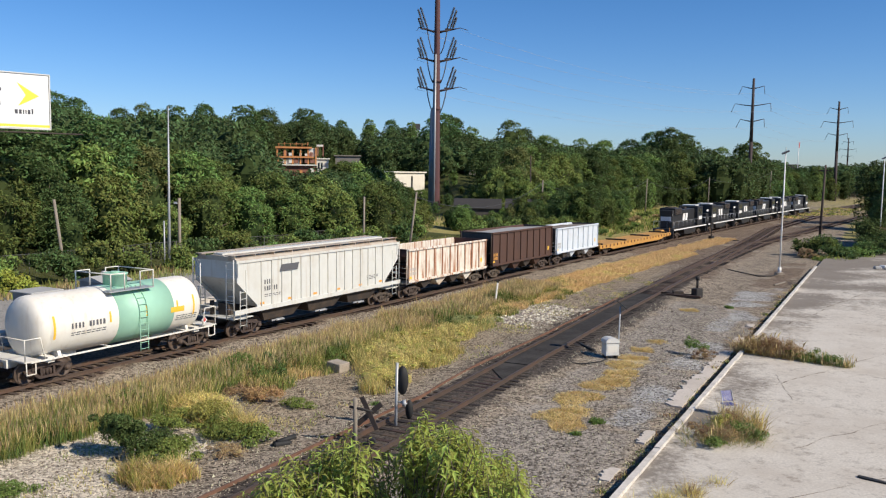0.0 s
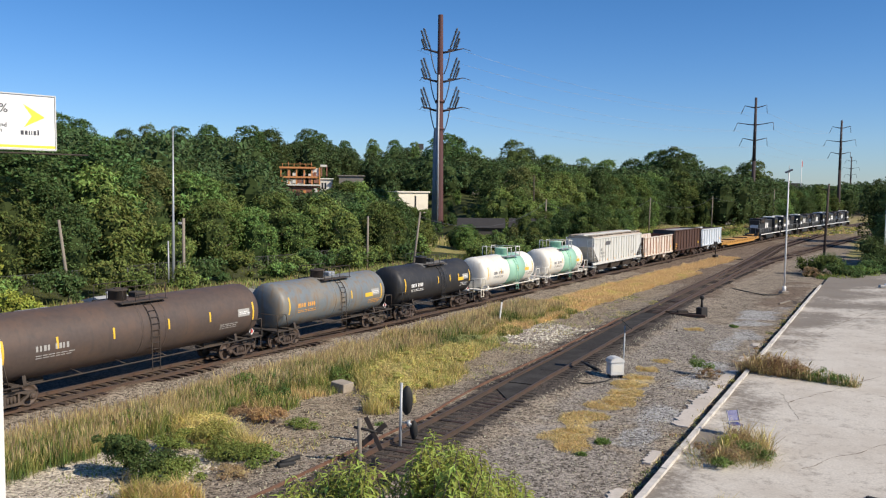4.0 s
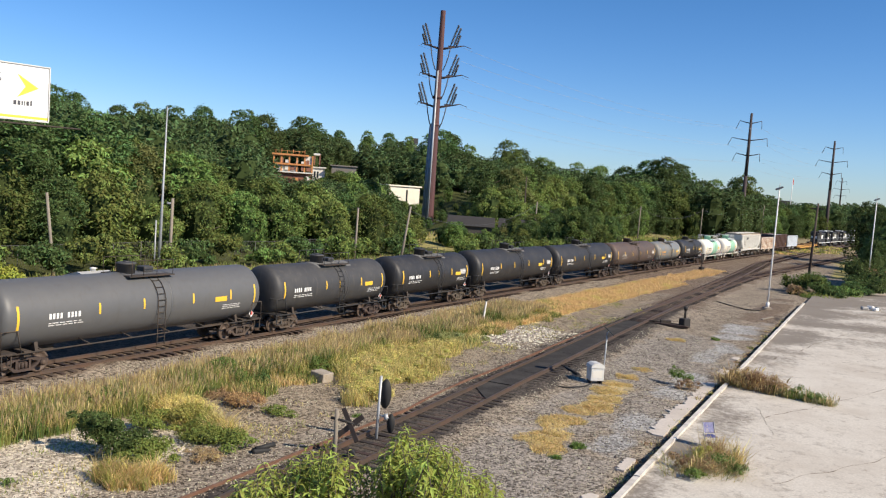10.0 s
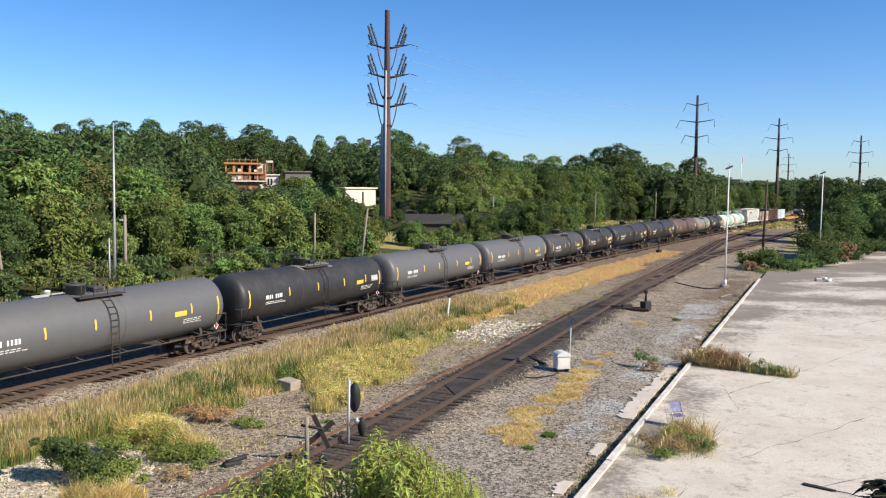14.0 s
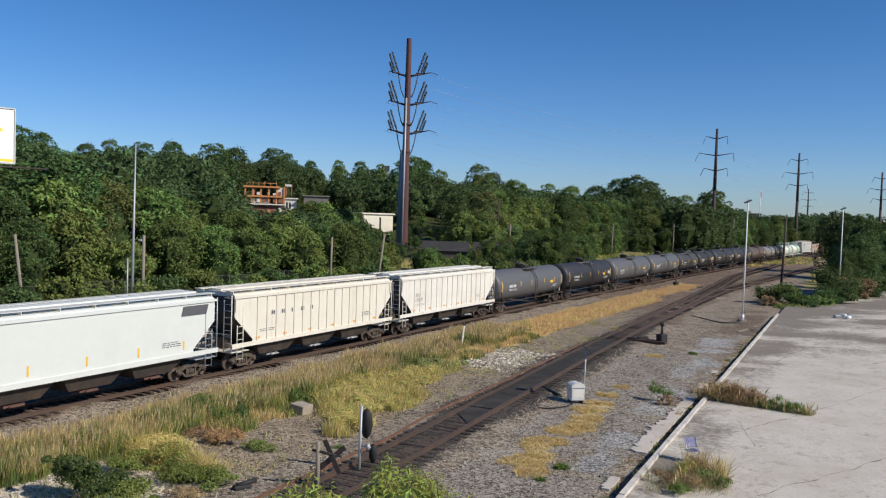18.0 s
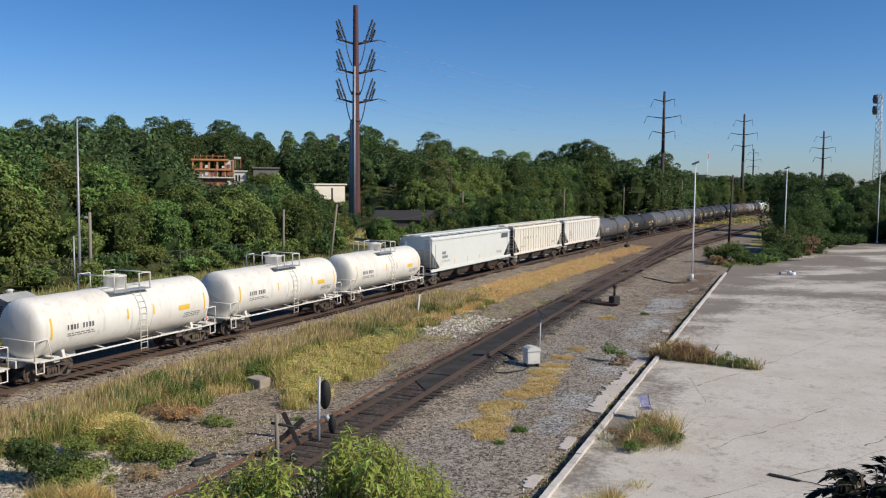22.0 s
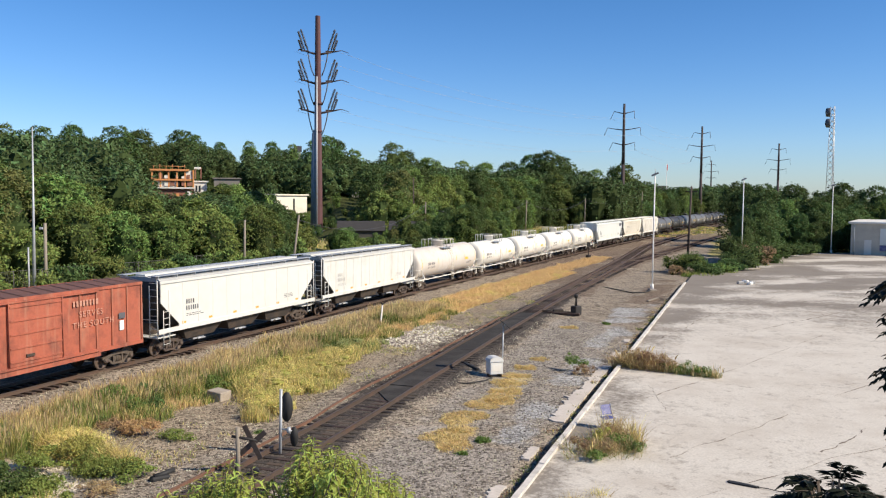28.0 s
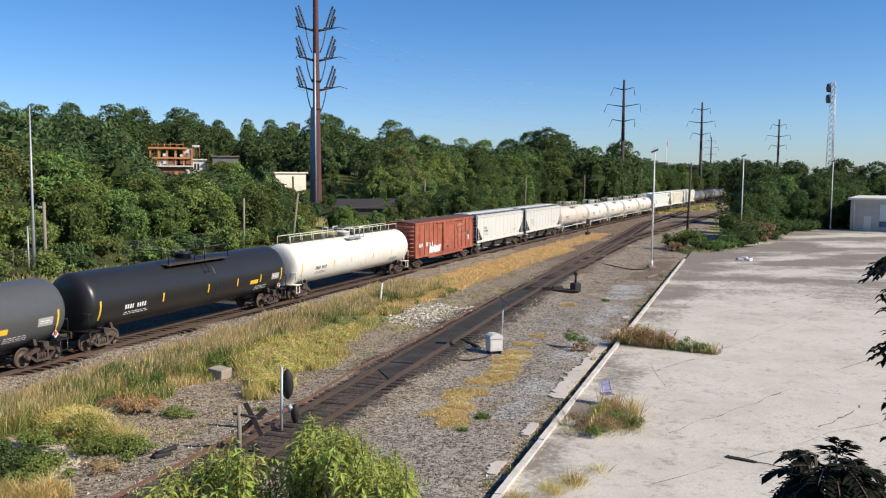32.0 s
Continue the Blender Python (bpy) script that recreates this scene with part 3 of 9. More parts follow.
def ground_z(x, y):
    d = side_of(x, y)
    z = -0.34
    # ballast beds
    z = max(z, min(-0.235, -0.235 - 0.30 * (abs(d) - 2.0)) if abs(d) < 2.6 else z)
    e = abs((x - (second_x(y) - 0.85)) * 0.88)
    if y < 260:
        z = max(z, min(-0.2, -0.2 - 0.12 * (e - 1.6)) if e < 2.8 else z)
    if d > 9:
        hill = lerp_table(((9, 0), (30, 0.3), (45, 2.5), (75, 8.0), (115, 15.0), (170, 18.0), (400, 16.0), (900, 8.0)), d)
        along = lerp_table(((-200, 1.05), (60, 1.0), (150, 0.82), (250, 0.75), (500, 0.55), (1500, 0.4)), y)
        field = lerp_table(((90, 1.0), (130, 0.0), (230, 0.0), (280, 1.0)), y) if d < 42 else 1.0
        hill *= along * field
        az, r = math.degrees(math.atan2(x, y)), math.hypot(x, y)
        w = min(1.0, max(0.0, (az + 14.0) / 2.0)) * min(1.0, max(0.0, (1.0 - az) / 2.0))
        if w > 0:
            hill += w * (lerp_table(((90, 0.0), (150, 0.6), (225, 1.8), (245, 6.0), (300, 17.0), (380, 20.0), (700, 18.0)), r) - hill)
        z += hill
    elif x > curb_x(y):
        z = -0.42
    rough = 0.06 if d > 9 or d < -2.8 else 0.0
    if 0 > d > -9 and x < second_x(y) - 3.5 and y < 130:
        rough = 0.16
    return z + rough * noise.noise((x * 0.35, y * 0.35, 0)) + rough * 0.5 * noise.noise((x * 1.1, y * 1.1, 5))



# ---- ground ----
# patches of dry weeds on the gravel: x, y, radius
DRY = [(4.7, 30.6, 1.0), (4.6, 31.9, 1.1), (5.4, 32.6, 0.9), (5.4, 34.2, 1.0), (6.2, 34.8, 1.0), (7.0, 36.6, 1.0), (7.9, 37.4, 1.1), (8.6, 38.9, 1.1), (9.0, 40.6, 1.1), (9.9, 42.3, 1.0), (10.9, 44.4, 0.9), (12.2, 46.4, 0.7), (17.3, 57.7, 0.9)]


def region(x, y):
    """Which ground lies at a place."""
    j = 1.2 * noise.noise((x * 0.25, y * 0.25, 3)) + 0.5 * noise.noise((x * 0.9, y * 0.9, 9))
    d = side_of(x, y)
    e = second_x(y) - x
    if 20 < y < 62 and any((x - a) ** 2 + (y - b) ** 2 < (r * (0.75 + 0.3 * j)) ** 2 for a, b, r in DRY):
        return 9
    if 53 + 2 * j < y < 84 + 3 * j and -8.6 + 0.8 * j < d < -4.9 + 0.5 * j and x < second_x(y) - 3:
        return 9
    if d > 26 + 2 * j and not (125 < y < 235 and d < 44 + j):
        return 5
    if d > 24 + j:
        return 4
    if d > 8.5 + j * 0.6:
        return 6 if y < 105 + 4 * j else 4
    # under and behind the train: dark ground deepens the train's shade by colour
    if d > 5.5 + j * 0.4:
        return (4 if y > 75 else 8) if y > 60 else 8
    if d > 1.5 and y < 120:
        return 8
    if -1.25 < d:
        return 1
    if -3.2 - 0.3 * j < d:
        return 0 if y < 100 else 1
    if x < curb_x(y) - 0.3 and -6.0 < e < 4.2 + 0.4 * j and y < 300:
        wide = 0.7 if 38 < y < 66 else 0.0
        if 22 < y < 74 and -0.9 - wide < e < 2.6 + wide * 0.6:
            return 8
        if y > 72:
            return 1 if -1.4 < e < 3.4 and j > -0.6 else 0
        return (10 if y < 60 + 3 * j and e < -1.9 else 0) if -1.5 > e or e > 3.2 else 1
    if e >= 4.2 and y < 42 and e > 5.5 + 2 * j and y < 30.5 + 2 * j:
        return 2
    if e >= 3.0 and y > 84 + 6 * j:
        return 1 if j > -0.35 else 0
    if e >= 3.0 and y < 110:
        return 3 if y > 30 + 2 * j else 0
    if x < curb_x(y) and 22 < y < 90:
        f = (curb_x(y) - x)
        # soil beside the kerb, dark enough to carry the kerb's shadow too
        if f < 0.85 + 0.5 * j:
            return 8
        if 0.9 < f + j * 1.9 < 4.6 + 0.04 * (y - 40) and 28 + 5 * j < y < 70 + 4 * j and noise.noise((x * 0.5, y * 0.3, 12)) > -0.14:
            return 7
        return 10 if y < 58 + 4 * j and e < -1.9 + 0.4 * j else 1 if y > 52 + 6 * j and j > -0.45 else 0
    if x > curb_x(y):
        return 0 if y < 125 else 4
    return 0 if y < 190 else 4


GROUNDS = (  # name, dark stone, light stone
    ("base", (0.075, 0.06, 0.045), (0.43, 0.36, 0.275)), ("brown", (0.075, 0.055, 0.041), (0.28, 0.215, 0.16)), ("pale", (0.22, 0.185, 0.14), (0.79, 0.695, 0.555)),
    ("soil", (0.08, 0.062, 0.043), (0.43, 0.35, 0.25)), ("field", (0.20, 0.18, 0.06), (0.42, 0.36, 0.15)), ("wood", (0.05, 0.06, 0.02), (0.09, 0.10, 0.035)),
    ("road", (0.24, 0.23, 0.215), (0.36, 0.345, 0.325)), ("blue", (0.13, 0.125, 0.118), (0.52, 0.505, 0.475)),
    # dark: oily siding bed; also shade coloured in by train and kerb
    ("dark", (0.035, 0.03, 0.026), (0.125, 0.105, 0.088)), ("straw", (0.48, 0.37, 0.17), (0.70, 0.56, 0.285)),
    ("grey", (0.085, 0.073, 0.06), (0.43, 0.38, 0.32)))


def ground_material():
    """Stones of several sorts; each sort lies where the mesh says, with a ragged border."""
    m = bpy.data.materials.new("yard_ground")
    m.use_nodes = True
    t = m.node_tree
    nodes, link = t.nodes, t.links.new
    b = nodes["Principled BSDF"]
    b.inputs["Roughness"].default_value = 0.95
    b.inputs["Specular IOR Level"].default_value = 0.12
    pos = nodes.new("ShaderNodeNewGeometry").outputs["Position"]

    def noise_at(scale, detail):
        n = nodes.new("ShaderNodeTexNoise")
        n.inputs["Scale"].default_value, n.inputs["Detail"].default_value, n.inputs["Roughness"].default_value = scale, detail, 0.68
        link(pos, n.inputs["Vector"])
        return n.outputs["Fac"]

    def maths(op, p, q):
        n = nodes.new("ShaderNodeMath")
        n.operation = op
        for i, v in enumerate((p, q)):
            if isinstance(v, (int, float)):
                n.inputs[i].default_value = v
            else:
                link(v, n.inputs[i])
        return n.outputs[0]

    vor = nodes.new("ShaderNodeTexVoronoi")
    vor.inputs["Scale"].default_value = 12.0
    link(pos, vor.inputs["Vector"])
    sep = nodes.new("ShaderNodeSeparateColor")
    link(vor.outputs["Color"], sep.inputs[0])
    speck = maths("ADD", maths("SUBTRACT", maths("MULTIPLY", sep.outputs[0], 0.95), 0.10), maths("MULTIPLY", maths("POWER", sep.outputs[1], 9.0), 0.6))
    lump = nodes.new("ShaderNodeTexVoronoi")
    lump.inputs["Scale"].default_value = 4.5
    link(pos, lump.inputs["Vector"])
    lumps = nodes.new("ShaderNodeSeparateColor")
    link(lump.outputs["Color"], lumps.inputs[0])
    rocks = maths("MULTIPLY", maths("SUBTRACT", lumps.outputs[0], 0.5), 0.35)
    grain = maths("ADD", maths("ADD", maths("MULTIPLY", speck, 1.15), rocks), maths("MULTIPLY", maths("SUBTRACT", noise_at(0.6, 10), 0.46), 1.1))
    border = noise_at(0.8, 6)
    colour = None
    for name, dark, light in GROUNDS:
        mix = nodes.new("ShaderNodeMix")
        mix.data_type = "RGBA"
        mix.inputs[6].default_value, mix.inputs[7].default_value = (*dark, 1), (*light, 1)
        link(grain, mix.inputs[0])
        if colour is None:
            colour = mix.outputs[2]
            continue
        at = nodes.new("ShaderNodeAttribute")
        at.attribute_name = name
        fac = maths("ADD", at.outputs["Fac"], maths("MULTIPLY", maths("SUBTRACT", border, 0.5), 1.5))
        mr = nodes.new("ShaderNodeMapRange")
        mr.inputs[1].default_value, mr.inputs[2].default_value = 0.38, 0.62
        link(fac, mr.inputs[0])
        gate = maths("MULTIPLY", mr.outputs[0], maths("MINIMUM", maths("MULTIPLY", at.outputs["Fac"], 8.0), 1.0))
        over = nodes.new("ShaderNodeMix")
        over.data_type = "RGBA"
        link(gate, over.inputs[0])
        link(colour, over.inputs[6])
        link(mix.outputs[2], over.inputs[7])
        colour = over.outputs[2]
    link(colour, b.inputs["Base Color"])
    bp = nodes.new("ShaderNodeBump")
    bp.inputs["Strength"].default_value, bp.inputs["Distance"].default_value = 0.8, 0.04
    link(maths("ADD", maths("MULTIPLY", vor.outputs["Distance"], -1.2), noise_at(7.0, 6)), bp.inputs["Height"])
    link(bp.outputs[0], b.inputs["Normal"])
    return m


def build_ground():
    def steps(lo, hi, fine, reach):
        mid = list(np.arange(lo, hi + 0.01, fine))
        step, a, b = fine * 1.6, lo, hi
        left, right = [], []
        while a > -reach:
            a -= step
            left.append(a)
            step *= 1.28
        step = fine * 1.6
        while b < reach:
            b += step
            right.append(b)
            step *= 1.28
        return left[::-1] + mid + right
    xs, ys = steps(-48, 76, 0.8, 3200), steps(16, 136, 0.8, 3200)
    nx, ny = len(xs), len(ys)
    v = [(x, y, ground_z(x, y)) for y in ys for x in xs]
    kind = np.array([region(x, y) for x, y, z in v]).reshape(ny, nx)
    f = [(j * nx + i, j * nx + i + 1, (j + 1) * nx + i + 1, (j + 1) * nx + i) for j in range(ny - 1) for i in range(nx - 1)]
    me = bpy.data.meshes.new("ground")
    me.from_pydata(v, [], f)
    me.materials.append(ground_material())
    for k, (name, _, _) in enumerate(GROUNDS):
        w = (kind == k).astype(float)
        for _ in range(2):
            p = np.pad(w, 1, mode="edge")
            w = (p[1:-1, 1:-1] * 2 + p[:-2, 1:-1] + p[2:, 1:-1] + p[1:-1, :-2] + p[1:-1, 2:]) / 6
        at = me.attributes.new(name, "FLOAT", "POINT")
        at.data.foreach_set("value", w.ravel())
    me.polygons.foreach_set("use_smooth", [True] * len(f))
    me.update()
    tagged(new("ground", me), "railway yard ground of gravel, dry soil and rough grass", "ground", kind="structure")


build_ground()


# ---- railway tracks ----
def rail_mesh(pts, z=0.0):
    """A rail with foot, web and head along a line."""
    prof = [(-0.07, -0.17), (0.07, -0.17), (0.07, -0.155), (0.012, -0.14), (0.012, -0.045), (0.036, -0.035), (0.036, 0.0), (-0.036, 0.0), (-0.036, -0.035),
            (-0.012, -0.045), (-0.012, -0.14), (-0.07, -0.155)]
    m, n = Mesh(), len(prof)
    p = [Vector((a, b)) for a, b in pts]
    v = []
    for i, q in enumerate(p):
        d = (p[min(i + 1, len(p) - 1)] - p[max(i - 1, 0)]).normalized()
        for a, h in prof:
            v.append((q.x - d.y * a, q.y + d.x * a, z + h))
    f = []
    for i in range(len(p) - 1):
        for k in range(n):
            f.append((i * n + k, i * n + (k + 1) % n, (i + 1) * n + (k + 1) % n, (i + 1) * n + k))
    return m.add(v, f)


TIE = Mesh().box(-0.11, 0.11, -1.29, 1.29, -0.33, -0.165, 0.012).data("tie", M["tie"])
OILY_TIE = Mesh().box(-0.11, 0.11, -1.29, 1.29, -0.33, -0.165, 0.012).data("tie", M["oily_tie"])
PLATE = Mesh().box(-0.1, 0.1, -0.16, 0.16, -0.168, -0.155).data("tie_plate", M["rust_rail"])


def shifted(track, s0, s1, step, off):
    out = []
    for s in np.arange(s0, s1, step):
        x, y, dx, dy = track.at(s)
        out.append((x - dy * off, y + dx * off))
    return out


def lay_track(name, label, track, s0, s1, near0, near1, spacing, mat, z=0.0, tie=None):
    t = thing(name, label, "railway track", kind="structure")
    for off in (0.75, -0.75):
        rail_mesh(shifted(track, s0, s1, 3.0, off), z).part("rail", mat, t)
    far = Mesh()
    s = s0
    rr = random.Random(int(s1))
    while s < s1:
        x, y, dx, dy = track.at(s)
        a = math.degrees(math.atan2(dy, dx)) + rr.uniform(-1.5, 1.5)
        w = rr.uniform(-0.06, 0.06)
        m = pose(x - dy * w, y + dx * w, z + rr.uniform(-0.012, 0.004), 0, 0, a)
        if near0 <= s <= near1:
            put("tie", tie or TIE, t, m)
        elif y > -30:
            b = Mesh().box(-0.11, 0.11, -1.29, 1.29, -0.3, -0.165)
            far.add([m @ Vector(q) for q in b.v], b.f)
        s += spacing
    if far.v:
        tagged(far.part("far_ties", M["tie"], t), kind="stuff")
    return t


second = Track(offset_line(np.arange(-60, 330, 1.5), second_x, 0.75))


def third_x(y):
    """Right rail of the line that leaves the second track and joins the main one."""
    return lerp_table(((60, 14.6), (71.1, 20.3), (81, 25.4), (92.4, 31.4), (117.3, 44.2), (146.2, 58.6), (192.4, 86.5), (253.3, 125.2), (330, 180.5)), y)


third = Track(offset_line(np.arange(66, 330, 2.0), third_x, 0.75))
lay_track("main_track", "main railway line, brown ties in rusty ballast", main, S0 - 220, S0 + 520, S0 - 40, S0 + 100, 0.53, M["rail"])
lay_track("siding_track", "siding with worn steel rails on dark ties", second, 15, 380, 62, 190, 0.55, M["siding_rail"], -0.004, OILY_TIE)
lay_track("crossover_track", "crossover track leaving the siding through a switch", third, 0, 290, 0, 95, 0.6, M["rail"], -0.01)


def along_second(off, y0, y1, step=1.5):
    return offset_line(np.arange(y0, y1, step), second_x, off)


rail_mesh([(a, b) for a, b in zip((-9.6, -6.9, -4.4, -2.15, -0.75, 0.5, 1.95, 5.3, 9.0, 13.2), (17.6, 22.5, 27.1, 31.3, 33.9, 36.9, 40.0, 46.2, 53.6, 62.0))], -0.10).part(
    "old_rail", M["rust_rail"])
tagged(bpy.data.objects["old_rail"], "single rusty disused rail lying in the gravel", "rail")
m = Mesh()
for k in range(9):
    y = 36.5 + k * 3.0
    q = along_second(0.75, y, y + 3.1, 1.0)
    L, Rr = [], []
    for i, (x, yy) in enumerate(q):
        d = Vector((q[min(i + 1, len(q) - 1)][0] - q[max(i - 1, 0)][0], q[min(i + 1, len(q) - 1)][1] - q[max(i - 1, 0)][1])).normalized()
        L.append((x - d.y * 0.66, yy + d.x * 0.66))
        Rr.append((x + d.y * 0.66, yy - d.x * 0.66))
    poly = L + Rr[::-1]
    mm = Mesh()
    if k == 0:
        # the first length is worn away towards its end
        poly = [tuple(Vector(L[0]).lerp(Vector(L[-1]), 0.55)), L[-1]] + Rr[::-1]
    mm.prism(poly, -0.16, -0.145 if k == 0 else -0.10 - 0.006 * (k % 2), "z")
    if k == 0:
        mats = thing("track_mat", "black oily spill mats laid between the siding's rails", "track mat")
    mm.part("mat_panel", M["mat"], mats)


# ---- concrete lot and kerb ----
def build_lot():
    lot = thing("pavement", "pale weathered concrete lot with cracks and dirt", "concrete lot", kind="structure")
    poly = [(curb_x(-12) + 0.24, -12), (curb_x(84.0) + 0.24, 84.0), (46, 97), (58, 109), (70, 122), (82, 129), (150, 122), (170, 60), (150, -30), (20, -30)]
    Mesh().prism(poly[::-1], -0.6, -0.10, "z").part("slab", M["concrete"], lot)
    # the worn upper face, with how much dirt lies on it
    us, ys = np.concatenate([np.arange(0.21, 6, 0.6), np.arange(6, 150, 1.2)]), np.arange(-12, 129, 1.0)
    top, dirt, ids, faces = [], [], {}, []
    for j, y in enumerate(ys):
        for i, f in enumerate(us):
            x = curb_x(y) + f
            ids[i, j] = len(top)
            edge = max(0.0, 1.0 - (f - 0.3) / (2.3 + 0.05 * max(0, y - 25)))
            end = max(0.0, min(1.0, (y - 54 - 0.06 * (x - 40)) / 24))
            end *= 0.55 + 1.3 * noise.noise((x * 0.08, y * 0.17, 8)) + 0.5 * noise.noise((x * 0.25, y * 0.5, 2))
            band = 0.35 * math.exp(-((y - 52 - 0.12 * x) / 4.0) ** 2) * (x > 36)
            dirt.append(edge * (0.58 + 1.2 * noise.noise((x * 0.4, y * 0.4, 6))) + 1.30 * end + band + 0.25 * noise.noise((x * 0.06, y * 0.11, 4)))
            top.append((x, y, -0.094))
    for i, j in ids:
        if (i + 1, j + 1) in ids:
            c = top[ids[i, j + 1]]
            if c[0] < 148 and not (c[1] > 84 and (c[0] < 46 + (c[1] - 97) * 1.0 or c[1] > 128 or c[1] - 122 > (c[0] - 70) * 0.55)):
                faces.append((ids[i, j], ids[i + 1, j], ids[i + 1, j + 1], ids[i, j + 1]))
    me = bpy.data.meshes.new("worn_surface")
    me.from_pydata(top, [], faces)
    me.materials.append(M["lot"])
    me.attributes.new("dirt", "FLOAT", "POINT").data.foreach_set("value", dirt)
    me.update()
    put("worn_surface", me, lot)
    # cracks and slab joints: thin wandering seams
    rr = random.Random(3)
    seams = [((13.0, 35.0), (18.1, 38.7), 0.10), ((18.1, 38.7), (37.8, 55.7), 0.06), ((12.0, 27.6), (19.4, 32.5), 0.07), ((19.4, 32.5), (44.0, 49.5), 0.05), ((21.5, 51.3), (30.0, 61.5), 0.10), ((30.0, 61.5), (42.1, 75.9), 0.08),
             ((31.5, 55.2), (40.0, 61.0), 0.16), ((24.0, 50.5), (31.5, 55.2), 0.05), ((40.0, 61.0), (58.0, 74.0), 0.07), ((9.5, 23.0), (25.0, 30.0), 0.05), ((33.0, 66.0), (50.0, 78.0), 0.06), ((38.0, 50.0), (60.0, 54.0), 0.12),
             ((14.5, 33.8), (15.6, 38.4), 0.035), ((45.0, 78.0), (75.0, 84.0), 0.08)]
    # broken lines of slab joints, two ways across the lot
    for k in range(9):
        o = Vector((17.0 + 7.2 * k, 27.0 + 5.0 * k * (k % 3 != 1)))
        for i in range(5):
            a = o + Vector((0.80, 0.60)) * (8.5 * i + rr.uniform(0, 4)) + Vector((rr.uniform(-0.3, 0.3), rr.uniform(-0.3, 0.3)))
            b = a + Vector((0.80, 0.60)) * rr.uniform(1.5, 7.0)
            if a.x > curb_x(a.y) + 3 and b.y < 108:
                seams.append((tuple(a), tuple(b), rr.choice((0.04, 0.06, 0.10))))
    for k in range(26):
        a = Vector((rr.uniform(18, 70), rr.uniform(30, 95)))
        b = a + Vector((rr.uniform(-0.2, 1.0), rr.uniform(-0.5, 0.4))) * rr.uniform(0.8, 3.0)
        if a.x > curb_x(a.y) + 3:
            seams.append((tuple(a), tuple(b), rr.choice((0.08, 0.14, 0.22))))
    for a, b, w in seams:
        n = 26
        L, Q = [], []
        a, b = Vector(a), Vector(b)
        nrm = Vector((-(b - a).y, (b - a).x)).normalized()
        off = rr.uniform(0, 50)
        for i in range(n + 1):
            p = a.lerp(b, i / n) + nrm * 0.25 * noise.noise((i * 0.25, off, 0))
            ww = 0.7 * w * max(0.03, 0.30 + noise.noise((i * 0.45, off, 4)))
            L.append((*(p + nrm * ww), -0.088))
            Q.append((*(p - nrm * ww), -0.088))
        v = L + Q
        f = [(i, n + 1 + i, n + 2 + i, i + 1) for i in range(n)]
        Mesh().add(v, f).part("crack", M["crack"], lot)
    # kerb stones
    kerb = thing("kerb", "whitish concrete kerb along the lot's edge, chipped", "kerb", kind="structure")
    y = 2.0
    while y < 83.5:
        ln = 2.6
        a = Vector((curb_x(y), y))
        d = Vector((0.5368, 1)).normalized()
        b = a + d * ln
        nrm = Vector((d.y, -d.x))
        w = 0.20 + rr.uniform(-0.025, 0.02)
        q = [a + d * 0.015, b - d * 0.015, b - d * 0.015 + nrm * w, a + d * 0.015 + nrm * w]
        Mesh().prism([tuple(p) for p in q], -0.7, 0.02 + rr.uniform(-0.015, 0.015), "z").part("kerb_stone", M["curb"], kerb)
        y = (a + d * ln).y
    # long ragged remains of an older slab, broken into lengths
    along = Vector((0.5368, 1)).normalized()
    across = Vector((-along.y, along.x))
    for y0, y1, gap, w in ((24.6, 25.7, 0.55, 0.45), (28.2, 29.6, 0.52, 0.42), (32.9, 38.4, 0.42, 0.78), (38.45, 43.8, 0.42, 0.66), (46.2, 47.6, 0.5, 0.5), (51.0, 51.9, 0.6, 0.45)):
        base = Vector((curb_x(y0), y0)) + across * gap
        ln, n = (y1 - y0) / along.y, int(8 + (y1 - y0) * 7)
        near, far = [], []
        for i in range(n + 1):
            u = i / n
            fat = min(1.0, 9 * u + 0.45, 9 * (1 - u) + 0.45)
            q = noise.noise((y0 * 3 + i * 0.45, 4, 1)) + 0.5 * noise.noise((y0 * 3 + i * 1.3, 8, 1))
            near.append(base + along * (ln * u + 0.05 * q) + across * (0.06 + 0.12 * abs(noise.noise((y0 + i * 0.6, 0, 1)))))
            far.append(base + along * (ln * u + 0.08 * q) + across * (0.30 + (w - 0.30) * fat + 0.30 * q * fat))
        s = Mesh().prism([tuple(p) for p in near + far[::-1]], -0.5, -0.275 + rr.uniform(-0.02, 0.02), "z").part("broken_slab", M["concrete"])
        tagged(s, "broken length of old concrete slab beside the kerb", "concrete slab", "broken slabs by the kerb")

    # soil and rotted leaves heaped against the kerb, its shadow in their dark colour
    v, n = [], 420
    for i in range(n + 1):
        y = 16.0 + 68.0 * i / n
        q = noise.noise((y * 0.7, 3, 2)) + 0.7 * noise.noise((y * 2.3, 6, 2))
        c = Vector((curb_x(y), y))
        for k, (u, z) in enumerate(((0.004, -0.22), (0.14, -0.235), (0.30, -0.29), (0.42, -0.36))):
            p = c + across * (u * (1.0 + 0.65 * q if k else 1.0) + 0.05 * (k == 3) * noise.noise((y * 7, 1, 2)))
            v.append((*p, z + 0.03 * noise.noise((y * 5, k, 3)) + 0.04 * q))
    f = [(4 * i + k, 4 * i + 4 + k, 4 * i + 5 + k, 4 * i + 1 + k) for i in range(n) for k in range(3)]
    tagged(Mesh().add(v, f, True).part("soil", M["shadow_soil"]), "strip of soil and litter against the kerb, darkened as by its shadow", "soil", kind="stuff")


build_lot()



